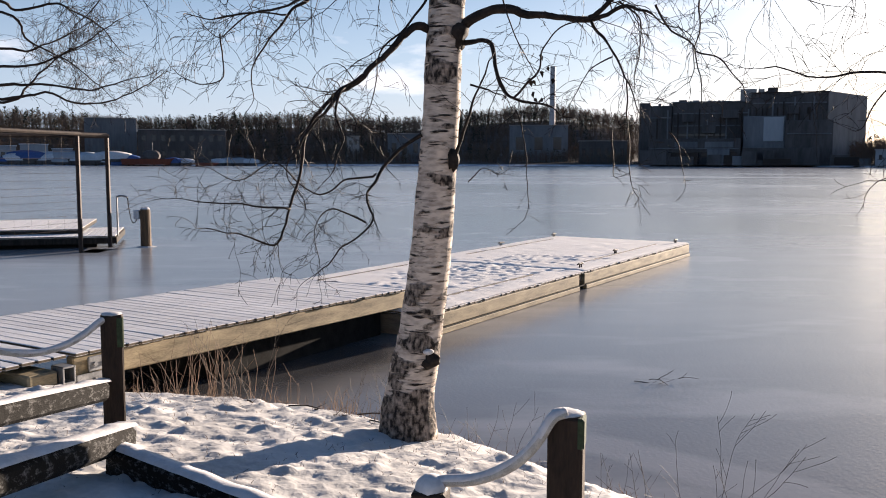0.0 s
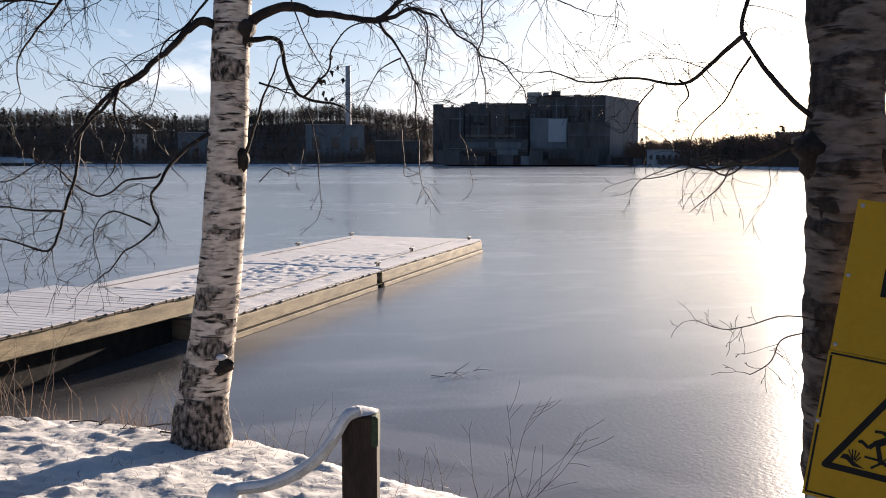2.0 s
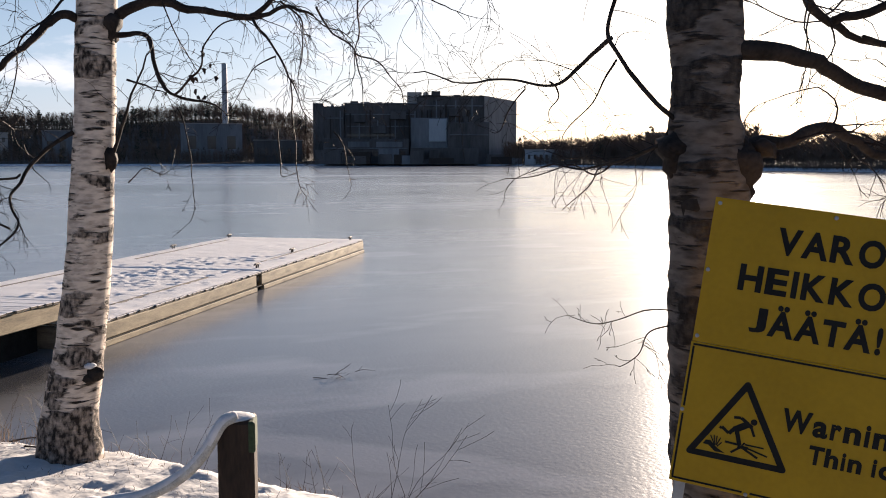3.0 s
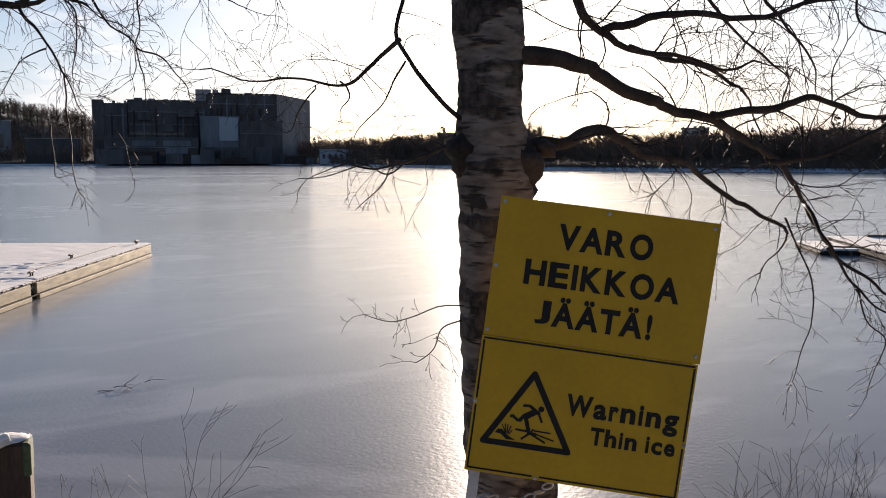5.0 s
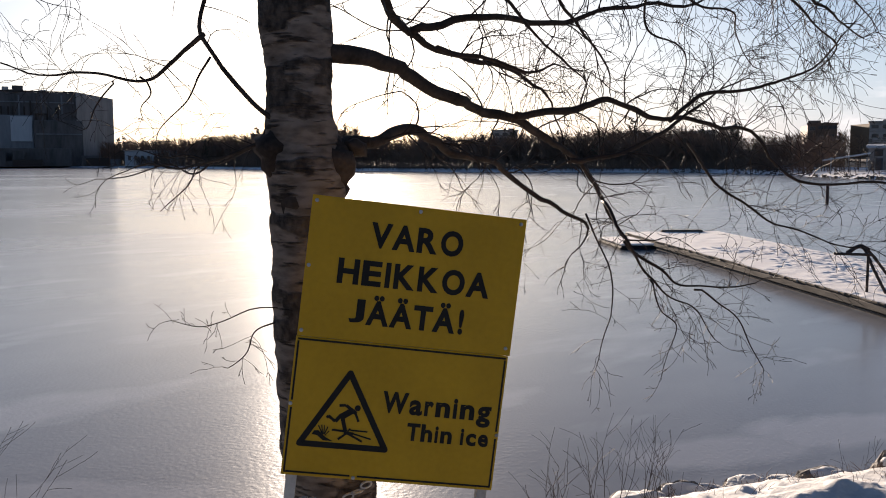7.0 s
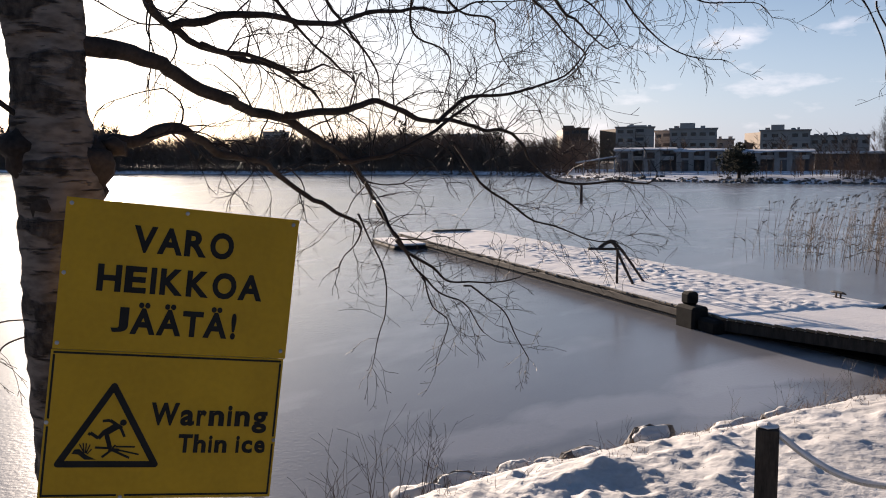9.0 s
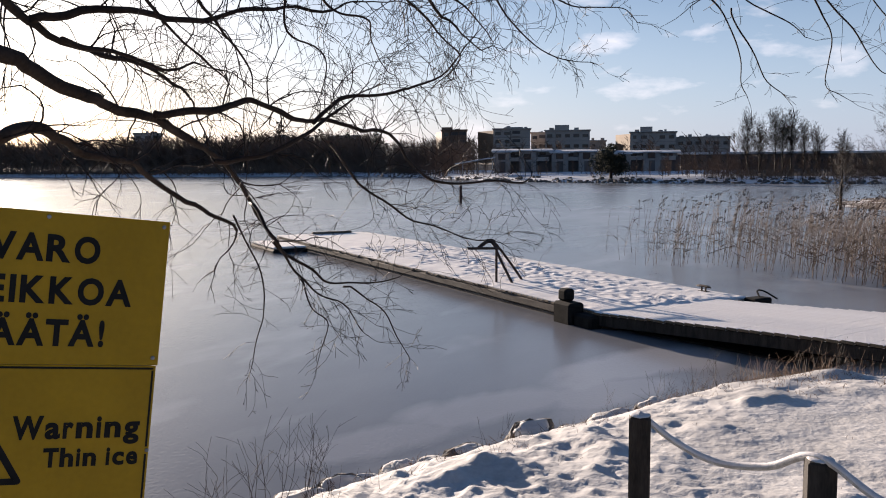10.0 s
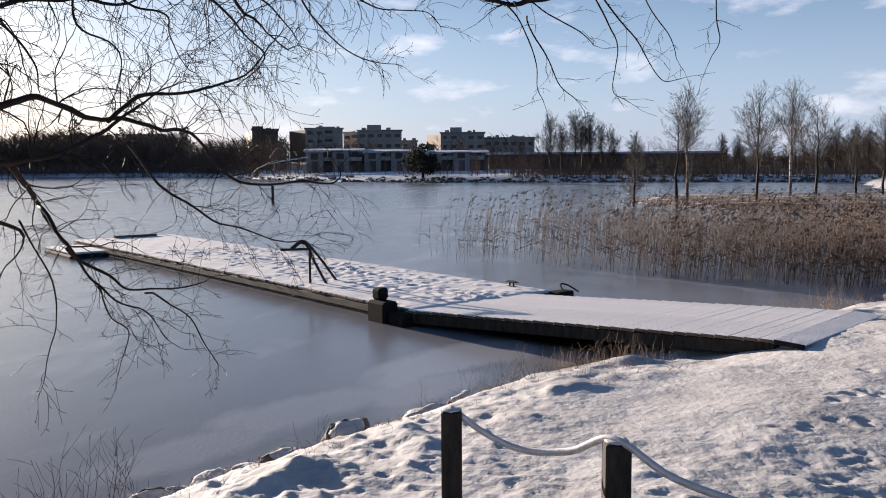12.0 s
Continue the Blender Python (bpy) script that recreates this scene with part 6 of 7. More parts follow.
def build_edge_trees():
    rng = random.Random(31)
    t = thing("birch_tree", "slender bare birch with fine reddish twigs on the bank", "tree", pose(0, 0, 0))
    trunk("trunk", t, [(-6.9, 8.6, 0.4), (-6.8, 8.6, 2.0), (-6.7, 8.55, 4.0), (-6.6, 8.5, 7.0)], [0.16, 0.13, 0.11, 0.06], BIRCH)
    for pts in ([(-3.98, 8.07, 2.90), (-3.66, 8.22, 2.96), (-3.33, 8.36, 2.87), (-2.97, 8.50, 2.99), (-2.69, 8.59, 3.18)], [(-3.97, 8.08, 3.18), (-3.65, 8.23, 3.26), (-3.31, 8.37, 3.45), (-3.02, 8.48, 3.68)],
                [(-3.96, 8.08, 3.34), (-3.76, 8.18, 3.35), (-3.47, 8.30, 3.50), (-3.25, 8.39, 3.63)], [(-3.97, 8.07, 3.02), (-3.69, 8.21, 3.04), (-3.32, 8.37, 3.00), (-3.11, 8.45, 3.07), (-2.78, 8.56, 3.18)],
                [(-3.98, 8.07, 2.87), (-3.79, 8.16, 3.01), (-3.60, 8.25, 3.25), (-3.27, 8.38, 3.45)], [(-3.95, 8.09, 3.66), (-3.77, 8.17, 3.43), (-3.48, 8.30, 3.27), (-3.18, 8.42, 3.00)],
                [(-4.06, 8.03, 3.78), (-3.85, 8.13, 3.69), (-3.58, 8.26, 3.78), (-3.41, 8.33, 3.72), (-3.18, 8.42, 3.56), (-3.03, 8.47, 3.37)]):
        root = Vector((-6.7, 8.55, pts[0][2] - 0.1))
        limb(t, [root, root.lerp(Vector(pts[0]), 0.5) + Vector((0, 0, 0.08)), *pts], 0.02, 0.004, rng, 8, 0.42, 0.0, start=0.55, lift=0.1, thin=0.002, density=7.0, mat=TWIG)
    t = thing("birch_tree", "bare birch whose twigs hang over the bank", "tree", pose(0, 0, 0))
    trunk("trunk", t, [(4.6, -4.3, 0.6), (4.6, -4.25, 2.0), (4.5, -4.2, 4.0), (4.5, -4.2, 7.0)], [0.17, 0.14, 0.12, 0.06], BIRCH)
    limb(t, [(4.5, -4.2, 3.3), (4.2, -2.6, 3.4), (3.8, -1.2, 3.3), (3.5, -0.4, 3.12), (3.36, 0.0, 2.97), (3.27, 0.2, 2.9), (3.25, 0.3, 2.9), (3.23, 0.41, 2.93)], 0.028, 0.005, rng, 2, 0.18, 0.15, start=0.75, level=1)
    for pts in ([(3.26, 0.26, 2.91), (3.25, 0.18, 2.87), (3.26, 0.04, 2.78), (3.26, 0.0, 2.74)], [(3.24, 0.31, 2.89), (3.25, 0.25, 2.81), (3.25, 0.22, 2.69), (3.25, 0.21, 2.60), (3.25, 0.18, 2.55)],
                [(3.25, 0.24, 2.85), (3.25, 0.19, 2.72), (3.25, 0.14, 2.61), (3.26, 0.07, 2.56)], [(3.36, 0.03, 2.97), (3.36, -0.05, 2.83), (3.36, -0.08, 2.74), (3.36, -0.07, 2.59), (3.36, -0.12, 2.55)],
                [(3.36, 0.01, 2.97), (3.36, -0.10, 2.83), (3.36, -0.17, 2.70), (3.35, -0.24, 2.63), (3.35, -0.30, 2.63)], [(3.42, -0.14, 3.0), (3.35, -0.22, 2.82), (3.35, -0.28, 2.70)],
                [(3.5, -0.39, 3.1), (3.44, -0.44, 2.81), (3.44, -0.40, 2.69)]):
        limb(t, pts, 0.0035, 0.0013, rng, 15, 0.13, 0.1, start=0.1, level=1, thin=0.001, density=9, mat=TWIG)


# ---- fence, ropes and sign ----
def post(name, label, m, h, w, mat, group, snow=0.03, slope=False):
    t = thing(name, label, "post", m, group)
    s = Shape().box(-w / 2, w / 2, -w / 2, w / 2, -0.25, h, 0.008)
    if slope:
        s.v = [(x, y, z - (0.5 * (y + w / 2) if z > 0.1 else 0)) for x, y, z in s.v]
    part("shaft", s, mat, t)
    if snow:
        c = Shape().lump((0, 0, h + 0.002), (w * 0.5, w * 0.5, snow * 0.8), 3, 0.08, 6, 12)
        part("snow_cap", c, CAP_SNOW, t, smooth=True)
    return t


def rope(pts, label, r=0.018):
    line = smooth_line(pts, 6)
    t = thing("rope", label, "rope", pose(0, 0, 0), "fence ropes")
    part("strand", Shape().tube(line, r, 8), ROPE, t, smooth=True)
    part("snow", Shape().tube([p + Vector((0, 0, r * 0.42)) for p in line], [r * (0.95 + 0.2 * noise.noise(p * 12)) for p in line], 8), CAP_SNOW, t, smooth=True)


def rail(a, b, h, w, label):
    a, b = Vector(a), Vector(b)
    d = (b - a).normalized()
    m = Matrix.Translation(a) @ d.to_track_quat("Y", "Z").to_matrix().to_4x4()
    t = thing("fence_rail", label, "rail", m, "fence rails")
    n = (b - a).length
    part("beam", Shape().box(-w / 2, w / 2, 0, n, -h, 0, min(w, h) * 0.22), RAIL, t)
    s = Shape()
    k = int(n / 0.04)
    for i in range(k + 1):
        y = n * i / k
        z = 0.017 + 0.011 * noise.noise(Vector((y * 9, a.x, 0)))
        e = w / 2 * (0.95 + 0.08 * noise.noise(Vector((y * 14, 5, a.y))))
        s.v += [(-e, y, 0.0), (-e * 0.75, y, z * 0.8), (0, y, z), (e * 0.75, y, z * 0.8), (e, y, 0.0)]
    s.f = [(i * 5 + j, i * 5 + 5 + j, i * 5 + 6 + j, i * 5 + 1 + j) for i in range(k) for j in range(4)]
    part("snow", s, CAP_SNOW, t, smooth=True)


def build_fence():
    brown = "square brown-stained wooden fence post with a snow cap"
    g = "fence posts"
    p = post("fence_post", brown, pose(0.395, 2.86, 0.62, 0, 0, -14), 0.905, 0.115, POST, g, 0.012)
    part("moss_patch", Shape().box(0.035, 0.062, -0.06, 0.03, 0.8, 0.905, 0.008), MOSS, p)
    post("fence_post", "short wooden stub post under a thick snow cap", pose(-0.055, 3.02, 0.62, 0, 0, -10), 0.59, 0.12, POST, g, 0.06)
    p = post("fence_post", "tall brown wooden corner post with green lichen", pose(-1.752, 4.6, 0.62, 0, 0, 20), 0.93, 0.11, POST, g, 0.012)
    part("lichen", Shape().box(0.02, 0.058, -0.058, 0.02, 0.76, 0.92, 0.006), MOSS, p)
    dark = "weathered dark wooden rope post dusted with snow"
    post("fence_post", dark, pose(4.41, 0.72, 0.5, 0, 0, -80), 0.59, 0.105, DARK_POST, g, 0.012)
    post("fence_post", dark, pose(3.99, -0.1, 0.5, 0, 0, -80), 0.6, 0.115, DARK_POST, g, 0.012)
    post("fence_post", dark, pose(3.45, -1.1, 0.5, 0, 0, -75), 0.55, 0.115, DARK_POST, g, 0.012)
    rope([(0.384, 2.829, 1.534), (0.341, 2.805, 1.523), (0.296, 2.820, 1.443), (0.242, 2.866, 1.364), (0.171, 2.931, 1.296), (0.087, 2.975, 1.254), (-0.001, 3.007, 1.238), (-0.070, 3.026, 1.217)], "thick pale rope with snow sagging between posts", 0.018)
    rope([(-1.746, 4.590, 1.536), (-1.784, 4.533, 1.522), (-1.833, 4.448, 1.473), (-1.900, 4.365, 1.432), (-1.986, 4.272, 1.415), (-2.054, 4.185, 1.431), (-2.137, 4.087, 1.474), (-2.226, 3.925, 1.581)], "thick pale rope with snow on the corner post", 0.016)
    rope([(4.40, 0.72, 1.1), (4.37, 0.54, 0.985), (4.29, 0.34, 0.935), (4.16, 0.11, 0.985), (3.98, -0.09, 1.11), (3.81, -0.35, 1.0), (3.62, -0.75, 0.96), (3.45, -1.1, 1.08)],
         "thin pale rope with snow along the posts", 0.015)
    rail((-1.77, 4.52, 1.215), (-2.1, 3.1, 1.38), 0.1, 0.085, "dark frosty wooden fence rail with snow on top")
    rail((-1.58, 4.3, 1.05), (-1.84, 2.7, 1.27), 0.12, 0.13, "dark wooden fence rail with thick snow on top")
    rail((-1.6, 4.15, 1.0), (-0.45, 3.42, 0.9), 0.2, 0.1, "dark low fence rail with frosty snow on top")


ADVANCE = {"V": 667, "A": 722, "R": 722, "O": 778, "H": 722, "E": 667, "I": 278, "K": 722, "J": 556, "\u00c4": 722, "T": 611, "!": 333, "W": 944,
           "a": 556, "r": 389, "n": 611, "i": 278, "g": 611, "h": 611, "c": 556, "e": 556, " ": 278}


def letter_mesh(ch, bold):
    cu = bpy.data.curves.new("letter", "FONT")
    cu.body, cu.size, cu.offset, cu.extrude, cu.resolution_u = ch, 1.0, bold, 0.001, 4
    tmp = new("letter", cu)
    bpy.context.view_layer.update()
    me = bpy.data.meshes.new_from_object(tmp.evaluated_get(bpy.context.evaluated_depsgraph_get()))
    bpy.data.objects.remove(tmp)
    return me


def lettering(text, width, cap, x, y, parent, bold=0.036):
    """A line of heavy print, one mesh a letter, set by its left edge, baseline, width and capital height."""
    line = part("text_line", Shape().box(x, x + 0.001, y, y + 0.001, 0.0036, 0.0038), INK, parent)
    total = sum(ADVANCE[ch] for ch in text) - 70
    at = -35.0
    for ch in text:
        if ch != " ":
            me = letter_mesh(ch, bold)
            xs = [v.co.x for v in me.vertices]
            x0, x1 = min(xs), max(xs)
            ink = {"I": 150, "i": 150, "!": 150, "r": 320}.get(ch, ADVANCE[ch] - (20 if ch in "AVWT\u00c4" else 90))
            left = at + (ADVANCE[ch] - ink) / 2
            ys = [v.co.y for v in me.vertices]
            y0, y1 = (min(ys), max(ys)) if ch == "J" else (0.0, 0.72)
            for v in me.vertices:
                v.co = (x + (left + (v.co.x - x0) / (x1 - x0) * ink) / total * width, y + (v.co.y - y0) * cap / (y1 - y0), v.co.z * 0.3 + 0.0045)
            me.materials.clear()
            me.materials.append(INK)
            ob = new("letter", me)
            ob.parent = line
        at += ADVANCE[ch]
    return line


def strip(s, a, b, w, z=0.0045):
    """A flat bar of print from a to b."""
    a, b = Vector((*a, 0)), Vector((*b, 0))
    d = (b - a).normalized()
    q = Vector((-d.y, d.x, 0)) * w / 2
    k = len(s.v)
    s.v += [(*(a + q).xy, z), (*(a - q).xy, z), (*(b - q).xy, z), (*(b + q).xy, z)]
    s.f.append((k, k + 1, k + 2, k + 3))


def build_sign():
    tl, tr, bl = Vector((1.530, 1.943, 2.258)), Vector((1.988, 1.580, 2.183)), Vector((1.443, 1.986, 1.496))
    u = (tr - tl).normalized()
    v = (tl - bl)
    v = (v - u * v.dot(u)).normalized()
    n = u.cross(v)
    o = tl - v * 0.778
    m = Matrix(((u.x, v.x, n.x, o.x), (u.y, v.y, n.y, o.y), (u.z, v.z, n.z, o.z), (0, 0, 0, 1)))
    t = thing("warning_sign", "tilted yellow thin-ice warning sign with black print on two sheets", "sign", m)
    part("upper_sheet", Shape().box(0.002, 0.6, 0.3895, 0.778, 0, 0.004, 0.001), YELLOW, t)
    part("lower_sheet", Shape().box(0, 0.596, 0, 0.3885, 0.0, 0.004, 0.001), YELLOW, t)
    for x in (0.015, 0.555):
        part("leg", Shape().box(x, x + 0.03, -0.95, 0.76, -0.034, -0.004, 0.002), STEEL, t, "grey steel leg")
    for y in (0.1, 0.374, 0.7):
        part("crossbar", Shape().box(0.046, 0.554, y, y + 0.03, -0.034, -0.004, 0.002), STEEL, t)
    for x, y in ((0.015, 0.763), (0.585, 0.763), (0.012, 0.585), (0.012, 0.405), (0.585, 0.41), (0.005, 0.2), (0.591, 0.16), (0.2, 0.005), (0.3, 0.765)):
        part("rivet", Shape().tube([(x, y, 0.004), (x, y, 0.0065), (x, y, 0.0075)], [0.0055, 0.005, 0.0025], 10), STEEL, t)
    lettering("VARO", 0.257, 0.067, 0.173, 0.655, t)
    lettering("HEIKKOA", 0.424, 0.067, 0.091, 0.548, t)
    lettering("J\u00c4\u00c4T\u00c4!", 0.326, 0.066, 0.135, 0.44, t)
    lettering("Warning", 0.309, 0.058, 0.259, 0.2, t)
    lettering("Thin ice", 0.233, 0.048, 0.336, 0.126, t)
    s = Shape()
    for a, b in (((0.006, 0.381), (0.59, 0.381)), ((0.008, 0.376), (0.008, 0.21)), ((0.008, 0.19), (0.008, 0.012)), ((0.588, 0.376), (0.588, 0.17)),
                 ((0.588, 0.15), (0.588, 0.012)), ((0.006, 0.01), (0.19, 0.01)), ((0.21, 0.01), (0.59, 0.01))):
        strip(s, a, b, 0.0055)
    part("border", s, INK, t, "black border line")
    s = Shape()
    a, b, c = (0.16, 0.298), (0.041, 0.092), (0.279, 0.092)
    for p, q in ((a, b), (b, c), (c, a)):
        strip(s, p, q, 0.017)
    for p in (a, b, c):
        s.tube([(*p, 0.0044), (*p, 0.0046)], 0.0085, 14)
    part("triangle", s, INK, t, "black warning triangle")
    def blot(name, *outline):
        k = Shape()
        k.v = [(x, y, 0.0047) for x, y in outline]
        k.f = [tuple(range(len(outline)))]
        part(name, k, INK, t)

    blot("print_blot", (0.0872, 0.1175), (0.1044, 0.1041), (0.1322, 0.1042), (0.1108, 0.1141), (0.1005, 0.1222), (0.09, 0.1318), (0.0778, 0.1304), (0.0716, 0.1188))
    part("print_dot", Shape().tube([(0.1907, 0.2025, 0.0045), (0.1907, 0.2025, 0.0047)], 0.0085, 14), INK, t)
    strokes = [((0.1393, 0.2057), (0.1576, 0.2079), 0.0076),
               ((0.1576, 0.2079), (0.1778, 0.1948), 0.0091),
               ((0.1778, 0.1948), (0.1451, 0.1723), 0.0181),
               ((0.1778, 0.1948), (0.1881, 0.1867), 0.0106),
               ((0.1845, 0.1909), (0.1971, 0.1645), 0.0068),
               ((0.1447, 0.1754), (0.1328, 0.1601), 0.0106),
               ((0.1328, 0.1601), (0.1124, 0.1747), 0.0083),
               ((0.1124, 0.1747), (0.1086, 0.1681), 0.0076),
               ((0.1512, 0.1731), (0.1639, 0.1343), 0.0113),
               ((0.1654, 0.1345), (0.1266, 0.1361), 0.0060),
               ((0.1662, 0.1283), (0.1766, 0.1435), 0.0045),
               ((0.1772, 0.1389), (0.2252, 0.1384), 0.0045),
               ((0.1782, 0.1313), (0.237, 0.1181), 0.0045),
               ((0.1708, 0.1289), (0.2135, 0.1091), 0.0060),
               ((0.1662, 0.1283), (0.1453, 0.1104), 0.0060),
               ((0.1597, 0.1307), (0.1862, 0.1291), 0.0091),
               ((0.1022, 0.1209), (0.0883, 0.1456), 0.0030),
               ((0.1022, 0.1209), (0.0972, 0.1481), 0.0030),
               ((0.1053, 0.1212), (0.105, 0.1475), 0.0030),
               ((0.1068, 0.1214), (0.1147, 0.144), 0.0030),
               ((0.1087, 0.1185), (0.1193, 0.1322), 0.0030)]
    for k, (p, q, w) in enumerate(strokes):
        s = Shape()
        strip(s, p, q, w, 0.0045 + 0.00004 * k)
        part("print_bar", s, INK, t)


# ---- stones, dry plants, reeds ----
def build_stones():
    rng = random.Random(8)
    for k, (x, y, sx, sy, sz, turn, bare) in enumerate((
            (5.08, 2.72, 0.2, 0.1, 0.13, 50, 0.5), (5.26, 2.6, 0.22, 0.1, 0.11, 35, 0.2), (5.47, 2.5, 0.17, 0.11, 0.14, 30, 0.3), (5.68, 2.36, 0.2, 0.1, 0.12, 40, 0.25),
            (5.95, 2.2, 0.22, 0.14, 0.15, 20, 0.95), (6.42, 1.86, 0.24, 0.13, 0.19, 35, 0.75), (6.86, 1.62, 0.2, 0.12, 0.09, 30, 0.4), (7.2, 1.36, 0.3, 0.13, 0.11, 40, 0.2),
            (7.62, 1.12, 0.16, 0.1, 0.12, 40, 0.3), (4.8, 2.92, 0.2, 0.12, 0.1, 20, 0.3), (0.62, 5.22, 0.12, 0.1, 0.09, 0, 0.3), (0.72, 5.15, 0.08, 0.07, 0.07, 10, 0.5))):
        z = max(ground_at(x, y), 0.2)
        t = thing("boulder", "bare dark granite boulder at the waterline" if bare > 0.6 else "granite boulder capped with snow at the waterline", "stone",
                  pose(x + 0.02, y + 0.04, z - 0.04, 0, 0, -turn), "shore boulders")
        sz *= 0.9
        stone = Shape().lump((0, 0, 0.0), (sx, sy, sz), k + 1, 0.22, 12, 20)
        stone.v = [(px, py, sz * (round(pz / sz * 3.2) / 3.2 * 0.35 + pz / sz * 0.65)) for px, py, pz in stone.v]
        part("stone", stone, ROCK, t, smooth=False)
        part("snow_cap", Shape().lump((-0.01, -0.02 - 0.01 * bare, sz * (0.2 + 0.5 * bare)), (sx * (1.0 - 0.4 * bare), sy * (1.0 - 0.3 * bare), sz * (0.92 - 0.6 * bare)), k + 1.0, 0.22, 12, 20), SNOW, t, smooth=True)


def tuft(s, x, y, rng, count, height, spread, lean=0.35, width=0.0022, z=None):
    z = ground_at(x, y) - 0.02 if z is None else z
    for _ in range(count):
        p = Vector((x + rng.gauss(0, spread), y + rng.gauss(0, spread), z))
        d = Vector((rng.gauss(0, lean), rng.gauss(0, lean), 1)).normalized()
        h = height * rng.uniform(0.4, 1.15)
        q = p + d * h * 0.6
        e = q + (d + Vector((rng.gauss(0, 0.45), rng.gauss(0, 0.45), -0.2))).normalized() * h * 0.4
        s.tube([p, q, e], [width, width * 0.8, width * 0.4], 3, False)


def build_dry_plants():
    rng = random.Random(14)
    for x, y, c, h, sp in ((-1.95, 6.5, 16, 0.5, 0.08), (-1.72, 6.45, 18, 0.55, 0.07), (-1.45, 6.45, 14, 0.42, 0.1), (-1.2, 6.4, 9, 0.3, 0.12), (-0.75, 6.2, 34, 0.24, 0.08),
                           (-2.15, 6.6, 14, 0.3, 0.08), (-0.5, 6.05, 12, 0.2, 0.1), (9.1, 0.15, 40, 0.28, 0.16), (9.5, -0.3, 50, 0.3, 0.18), (9.0, -0.45, 30, 0.22, 0.15),
                           (8.6, 0.3, 24, 0.2, 0.18), (7.6, 0.1, 10, 0.1, 0.12), (8.2, -0.3, 12, 0.1, 0.14), (12.6, -3.0, 60, 0.36, 0.4), (13.6, -3.6, 70, 0.4, 0.4), (11.8, -2.6, 40, 0.3, 0.2)):
        s = Shape()
        tuft(s, x, y, rng, c, h, sp, 0.2)
        tagged(part("grass_tuft", s, STRAW), "sparse tuft of dry brown grass in the snow", "grass", kind="stuff")
    for x, y, h, n in ((1.42, 4.3, 0.5, 4), (1.15, 4.55, 0.24, 2), (1.3, 4.45, 0.4, 3), (3.95, 2.95, 0.4, 9), (4.3, 2.85, 0.45, 10), (4.6, 2.75, 0.4, 9), (4.85, 2.75, 0.35, 7), (6.3, 2.2, 0.3, 4), (6.6, 2.05, 0.26, 4),
                       (-0.35, 5.95, 0.4, 6), (-0.6, 6.15, 0.3, 5), (0.2, 5.5, 0.25, 5), (0.5, 5.2, 0.3, 3), (7.9, 1.1, 0.34, 6), (8.2, 0.95, 0.36, 6), (7.5, 1.45, 0.3, 4), (0.95, 4.8, 0.2, 5),
                       (8.6, 0.75, 0.3, 6), (8.0, 0.88, 0.24, 11), (8.35, 0.62, 0.26, 11), (8.75, 0.38, 0.24, 11), (8.5, 0.2, 0.14, 9), (8.1, 0.42, 0.11, 8), (9.1, -0.05, 0.22, 11), (9.35, -0.35, 0.24, 11),
                       (7.75, 0.6, 0.1, 7), (8.3, -0.05, 0.09, 7), (-1.5, 6.2, 0.75, 2), (-1.32, 6.2, 0.7, 2), (-0.25, 5.85, 0.45, 6)):
        s = Shape()
        z = ground_at(x, y) - 0.03
        for _ in range(n):
            sprout(s, (x + rng.gauss(0, 0.06), y + rng.gauss(0, 0.06), z), (rng.gauss(0, 0.3), rng.gauss(0, 0.3), 1), h * rng.uniform(0.7, 1.5), 0.0028, rng, 1, -0.02, 8, 0.12)
        tagged(part("shrub", s, TWIG), "thin leafless dark shrub at the water's edge", "shrub", group="shore shrubs")
    s = Shape()
    for k in range(800):
        x = rng.uniform(-3, 11)
        y = float(np.interp(x, [a for a, _ in SHORE], [b for _, b in SHORE])) - abs(rng.gauss(0.25, 0.3))
        tuft(s, x, y, rng, rng.randint(1, 4), 0.1, 0.03, 0.7, 0.0016)
    for k in range(900):
        x, y = rng.uniform(-2.4, 1.0), 3.0 + 3.4 * rng.random() ** 0.6
        tuft(s, x, y, rng, rng.randint(1, 3), 0.05, 0.02, 0.9, 0.0015)
    for k in range(300):
        x, y = rng.uniform(4.5, 10.5), rng.uniform(-4, 1.5)
        if inland(np.array([x]), np.array([y]))[0] > 0.1:
            tuft(s, x, y, rng, rng.randint(1, 2), 0.05, 0.02, 0.9, 0.0016)
    for k in range(260):
        x, y = rng.gauss(8.5, 0.5), rng.gauss(0.15, 0.4)
        if inland(np.array([x]), np.array([y]))[0] > 0.03:
            tuft(s, x, y, rng, rng.randint(1, 4), 0.09, 0.03, 0.9, 0.002)
    tagged(part("grass_stubble", s, STRAW), "sparse dry stems poking through the snow", "grass", kind="stuff")
    s = Shape()
    for x, y in ((-0.9, 6.0), (-0.75, 5.85), (-0.5, 5.75), (-1.1, 6.1), (-1.4, 6.15), (-0.35, 5.6), (-0.6, 5.95)):
        sprout(s, (x, y, ground_at(x, y) + 0.005), (1, rng.gauss(-0.2, 0.4), 0.1), rng.uniform(0.2, 0.4), 0.008, rng, 1, 0.02, 9, 0.2)
    tagged(part("fallen_twigs", s, TWIG), "dark fallen twigs and roots on the snowy bank edge", "twigs", kind="stuff")
    s = Shape()
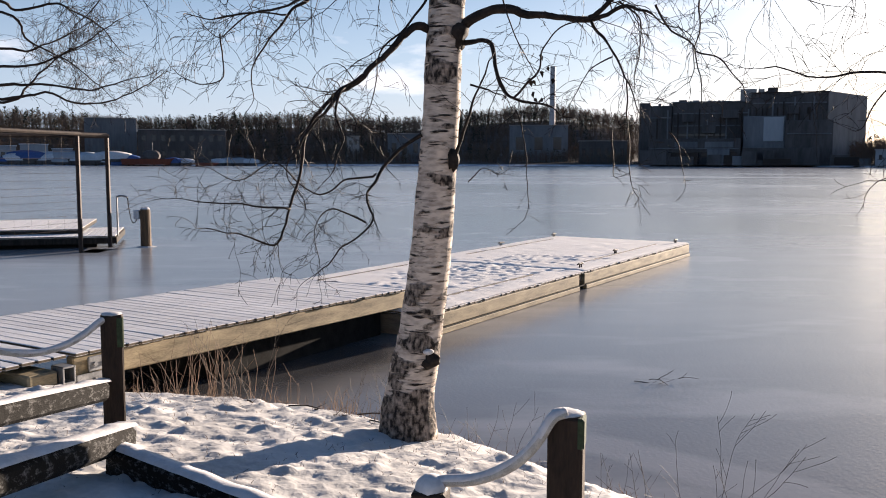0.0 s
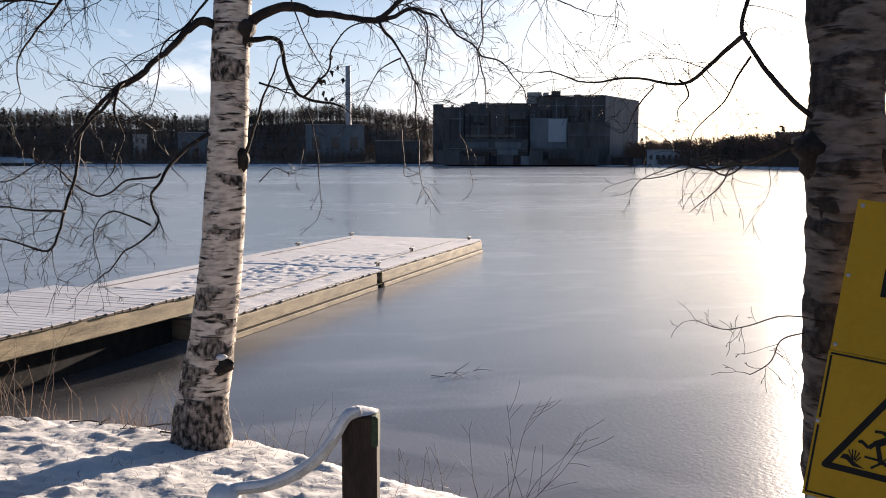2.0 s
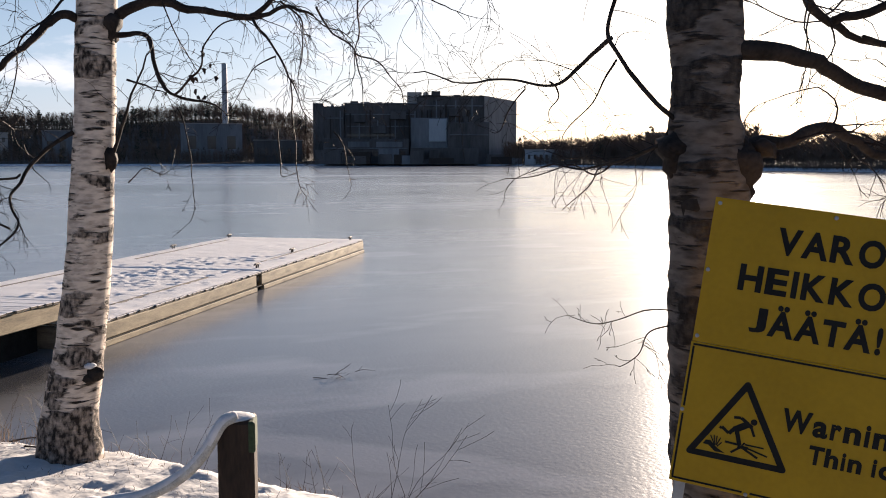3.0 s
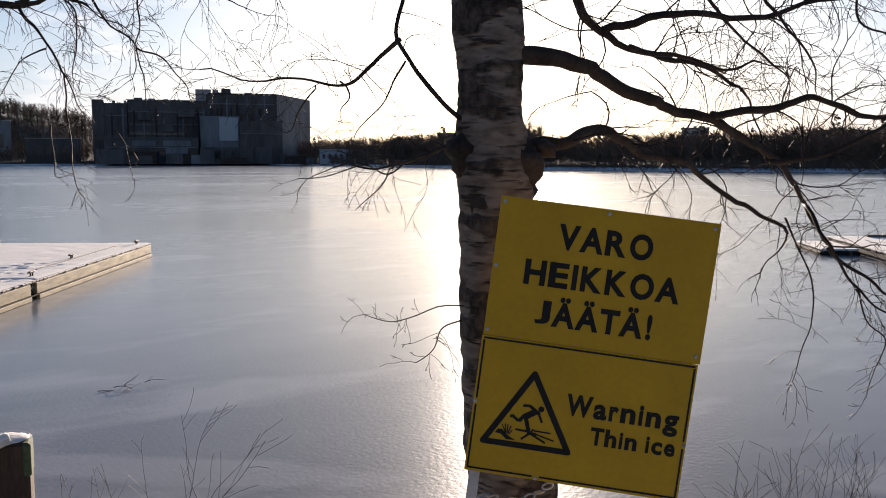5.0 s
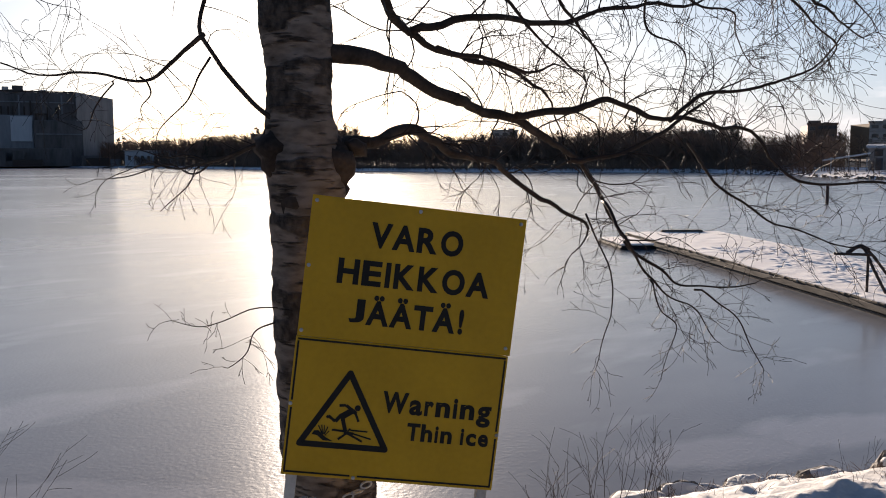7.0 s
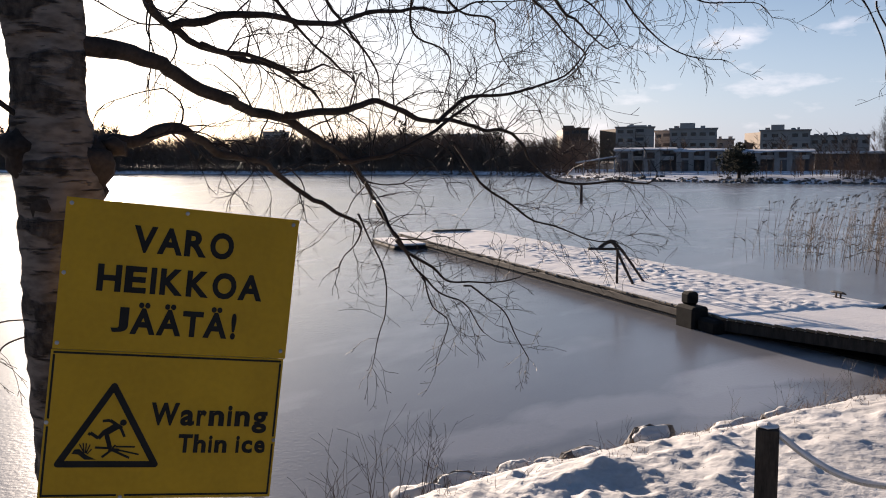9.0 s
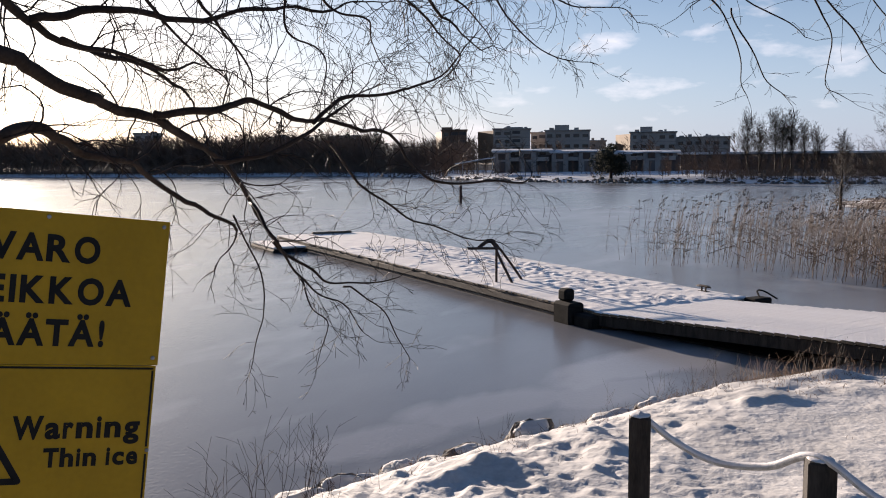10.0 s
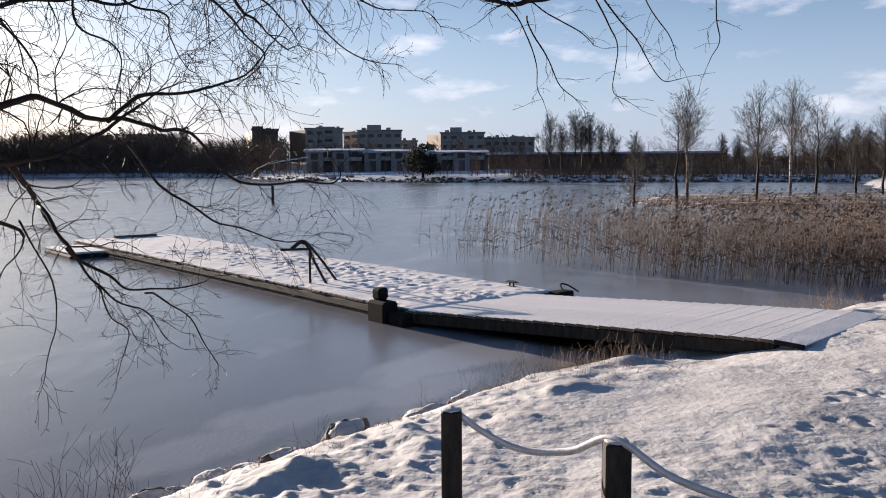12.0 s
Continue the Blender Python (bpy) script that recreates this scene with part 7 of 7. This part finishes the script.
    for a, b, n in (((1.86, 8.55, 0.21), (1.0, 0.12, 0.06), 0.55), ((2.11, 8.59, 0.22), (0.6, 0.3, 0.5), 0.22), ((2.01, 8.57, 0.22), (0.7, -0.3, 0.3), 0.3), ((2.31, 8.61, 0.22), (0.8, -0.2, 0.4), 0.2)):
        sprout(s, a, b, n, 0.005, rng, 1, 0.05, 9, 0.16)
    tagged(part("fallen_branch", s, TWIG), "thin broken branch lying on the ice", "branch")
    m = thing("channel_marker", "slim dark red marker stake in the ice", "stake", pose(46.5, 18.0, 0.15))
    part("stake", Shape().tube([(0, 0, 0), (0, 0, 1.0)], [0.09, 0.08], 8), RED, m)
    part("cap", Shape().tube([(0, 0, 1.0), (0, 0, 1.05)], [0.1, 0.06], 8), RED, m)


def build_reeds():
    rng = random.Random(19)
    s, pl = Shape(), Shape()
    for _ in range(5200):
        az = 77.5 + 40.5 * rng.random() ** 0.42
        near = np.interp(az, [77, 80, 86, 90, 94.6, 99.7, 104.5, 118], [20.5, 19.1, 18.8, 17.6, 16.7, 16.6, 16.2, 16.0])
        deep = np.interp(az, [77, 84, 90, 100, 118], [3.0, 6.0, 11.0, 18.0, 22.0])
        r = near + deep * rng.random() ** 1.3
        p = bearing(az, r, 0.15)
        h = rng.uniform(0.85, 1.35) * np.interp(az, [77, 84, 95, 118], [0.95, 1.12, 1.0, 0.95])
        lean = Vector((rng.gauss(-0.03, 0.09), rng.gauss(-0.08, 0.09), 1)).normalized()
        a, b = p + lean * h * 0.6, p + lean * h + Vector((rng.gauss(0, 0.03), rng.gauss(-0.05, 0.04), 0))
        s.tube([p, a, b], [0.0046, 0.0042, 0.003], 3, False)
        for _ in range(rng.randint(1, 3)):
            q = p.lerp(a, rng.uniform(0.4, 1.0))
            d = Vector((rng.gauss(0, 1), rng.gauss(0, 1), rng.uniform(0.2, 1.0))).normalized() * rng.uniform(0.15, 0.35)
            s.tri(q + Vector((0, 0, 0.008)), q - Vector((0, 0, 0.008)), q + d)
        if rng.random() < 0.7:
            tip = Vector((rng.gauss(0.01, 0.05), -abs(rng.gauss(0.045, 0.04)), rng.uniform(-0.03, 0.07)))
            for k in range(5):
                o = b + tip * (k / 5) + Vector((rng.gauss(0, 0.015), rng.gauss(0, 0.015), rng.gauss(0, 0.012)))
                w = Vector((rng.gauss(0, 1), rng.gauss(0, 1), rng.gauss(0, 1))).normalized() * 0.014
                pl.tri(o - w, o + w, o + tip * 0.7 + Vector((0, 0, 0.02)))
    tagged(part("reed_bed", s, REED), "dense bed of dry brown reeds standing in the ice", "reeds", kind="stuff")
    tagged(part("reed_plumes", pl, PLUME), "dark feathery reed plumes", "reeds", kind="stuff")
    m = Shape().lump((51, -10, 0.05), (9.5, 11, 0.5), 5, 0.15, 14, 30)
    tagged(part("islet", m, SPIT, smooth=True), "low snowy spit behind the reeds", "ground", kind="structure")


def far_bare_tree(label, base, h, spread, rng, stem, r, thin, low):
    t = thing("bare_tree", label, "tree", Matrix.Translation(base), "bare trees across the bay")
    line = [Vector((0, 0, -0.3))]
    for i in range(1, 7):
        line.append(Vector((rng.gauss(0, 0.04) * h / 6, rng.gauss(0, 0.04) * h / 6, h * 0.86 * i / 6)))
    rr = [r * (1 - 0.155 * i) for i in range(7)]
    part("trunk", Shape().tube(line, rr, 8), stem, t, smooth=True)
    s = Shape()
    for _ in range(int(30 + h * 5)):
        k = rng.uniform(low, 0.98)
        i = min(5, int(k * 6))
        p = line[i].lerp(line[i + 1], k * 6 - i)
        a = rng.uniform(0, 6.28)
        sprout(s, p, (math.cos(a) * spread, math.sin(a) * spread, 1.0), h * rng.uniform(0.26, 0.55) * (1.2 - k * 0.85), max(thin, r * 0.12), rng, 2, -0.022, 32 / h, 0.075, thin)
    part("crown", s, TWIG, t)


def build_bay_trees():
    rng = random.Random(41)
    for az, r, h, sp, stem, low in ((94.4, 43, 4.9, 1.0, TWIG, 0.1), (95.0, 44, 6.0, 0.4, BIRCH, 0.4), (91.8, 44, 2.9, 0.8, TWIG, 0.06), (99.1, 46, 5.9, 0.6, TWIG, 0.25),
                                    (101.0, 50, 6.6, 0.5, BIRCH, 0.35), (102.4, 48, 5.2, 0.65, TWIG, 0.25), (104.6, 60, 4.6, 0.5, TWIG, 0.2), (106.0, 56, 5.0, 0.5, TWIG, 0.2)):
        far_bare_tree("bare slender tree on the reedy spit" if stem is TWIG else "white-stemmed bare birch on the reedy spit", bearing(az, r, 0.3), h, sp, rng, stem, 0.085, 0.0052, low)
    for az, h in ((86.5, 8.0), (87.2, 7.2), (88.1, 8.5), (88.5, 7.8), (89.0, 8.0), (89.7, 7.0), (90.4, 6.6), (91.8, 5.6), (97.0, 5.2), (97.9, 5.0), (103.4, 5.6), (104.4, 6.0), (105.2, 5.6), (106.3, 5.8)):
        far_bare_tree("tall bare birch on the far shore", bearing(az, 118 + rng.uniform(-4, 6), 0.9), h, 0.42, rng, TWIG, 0.1, 0.0085, 0.2)
    t = thing("pine_tree", "dense dark green pine on the far shore", "tree", Matrix.Translation(bearing(78.35, 106, 0.6)))
    part("trunk", Shape().tube([(0, 0, -0.3), (0, 0, 1.5), (0.1, 0, 3.2)], [0.22, 0.18, 0.1], 8), TWIG, t)
    s = Shape()
    lobes = [(Vector((rng.uniform(-1.4, 1.4), rng.uniform(-2.0, 2.0), rng.uniform(0.6, 3.0))), rng.uniform(0.55, 1.05)) for _ in range(13)] + [(Vector((0.2, 0, 3.6)), 0.6), (Vector((-0.3, 0, 1.6)), 1.2)]
    for _ in range(3600):
        o, w = rng.choice(lobes)
        p = o + Vector((rng.gauss(0, 1), rng.gauss(0, 1), rng.gauss(0, 0.7))).normalized() * w * rng.random() ** 0.4
        d = Vector((rng.gauss(0, 1), rng.gauss(0, 1), rng.gauss(0.3, 1))).normalized()
        f = d.orthogonal().normalized() * 0.08
        s.tri(p - f, p + f, p + d * 0.3)
    part("needles", s, FIRS, t)


build_first_birch()
build_sign_tree()
build_edge_trees()
build_fence()
build_sign()
build_stones()
build_dry_plants()
build_reeds()
build_bay_trees()
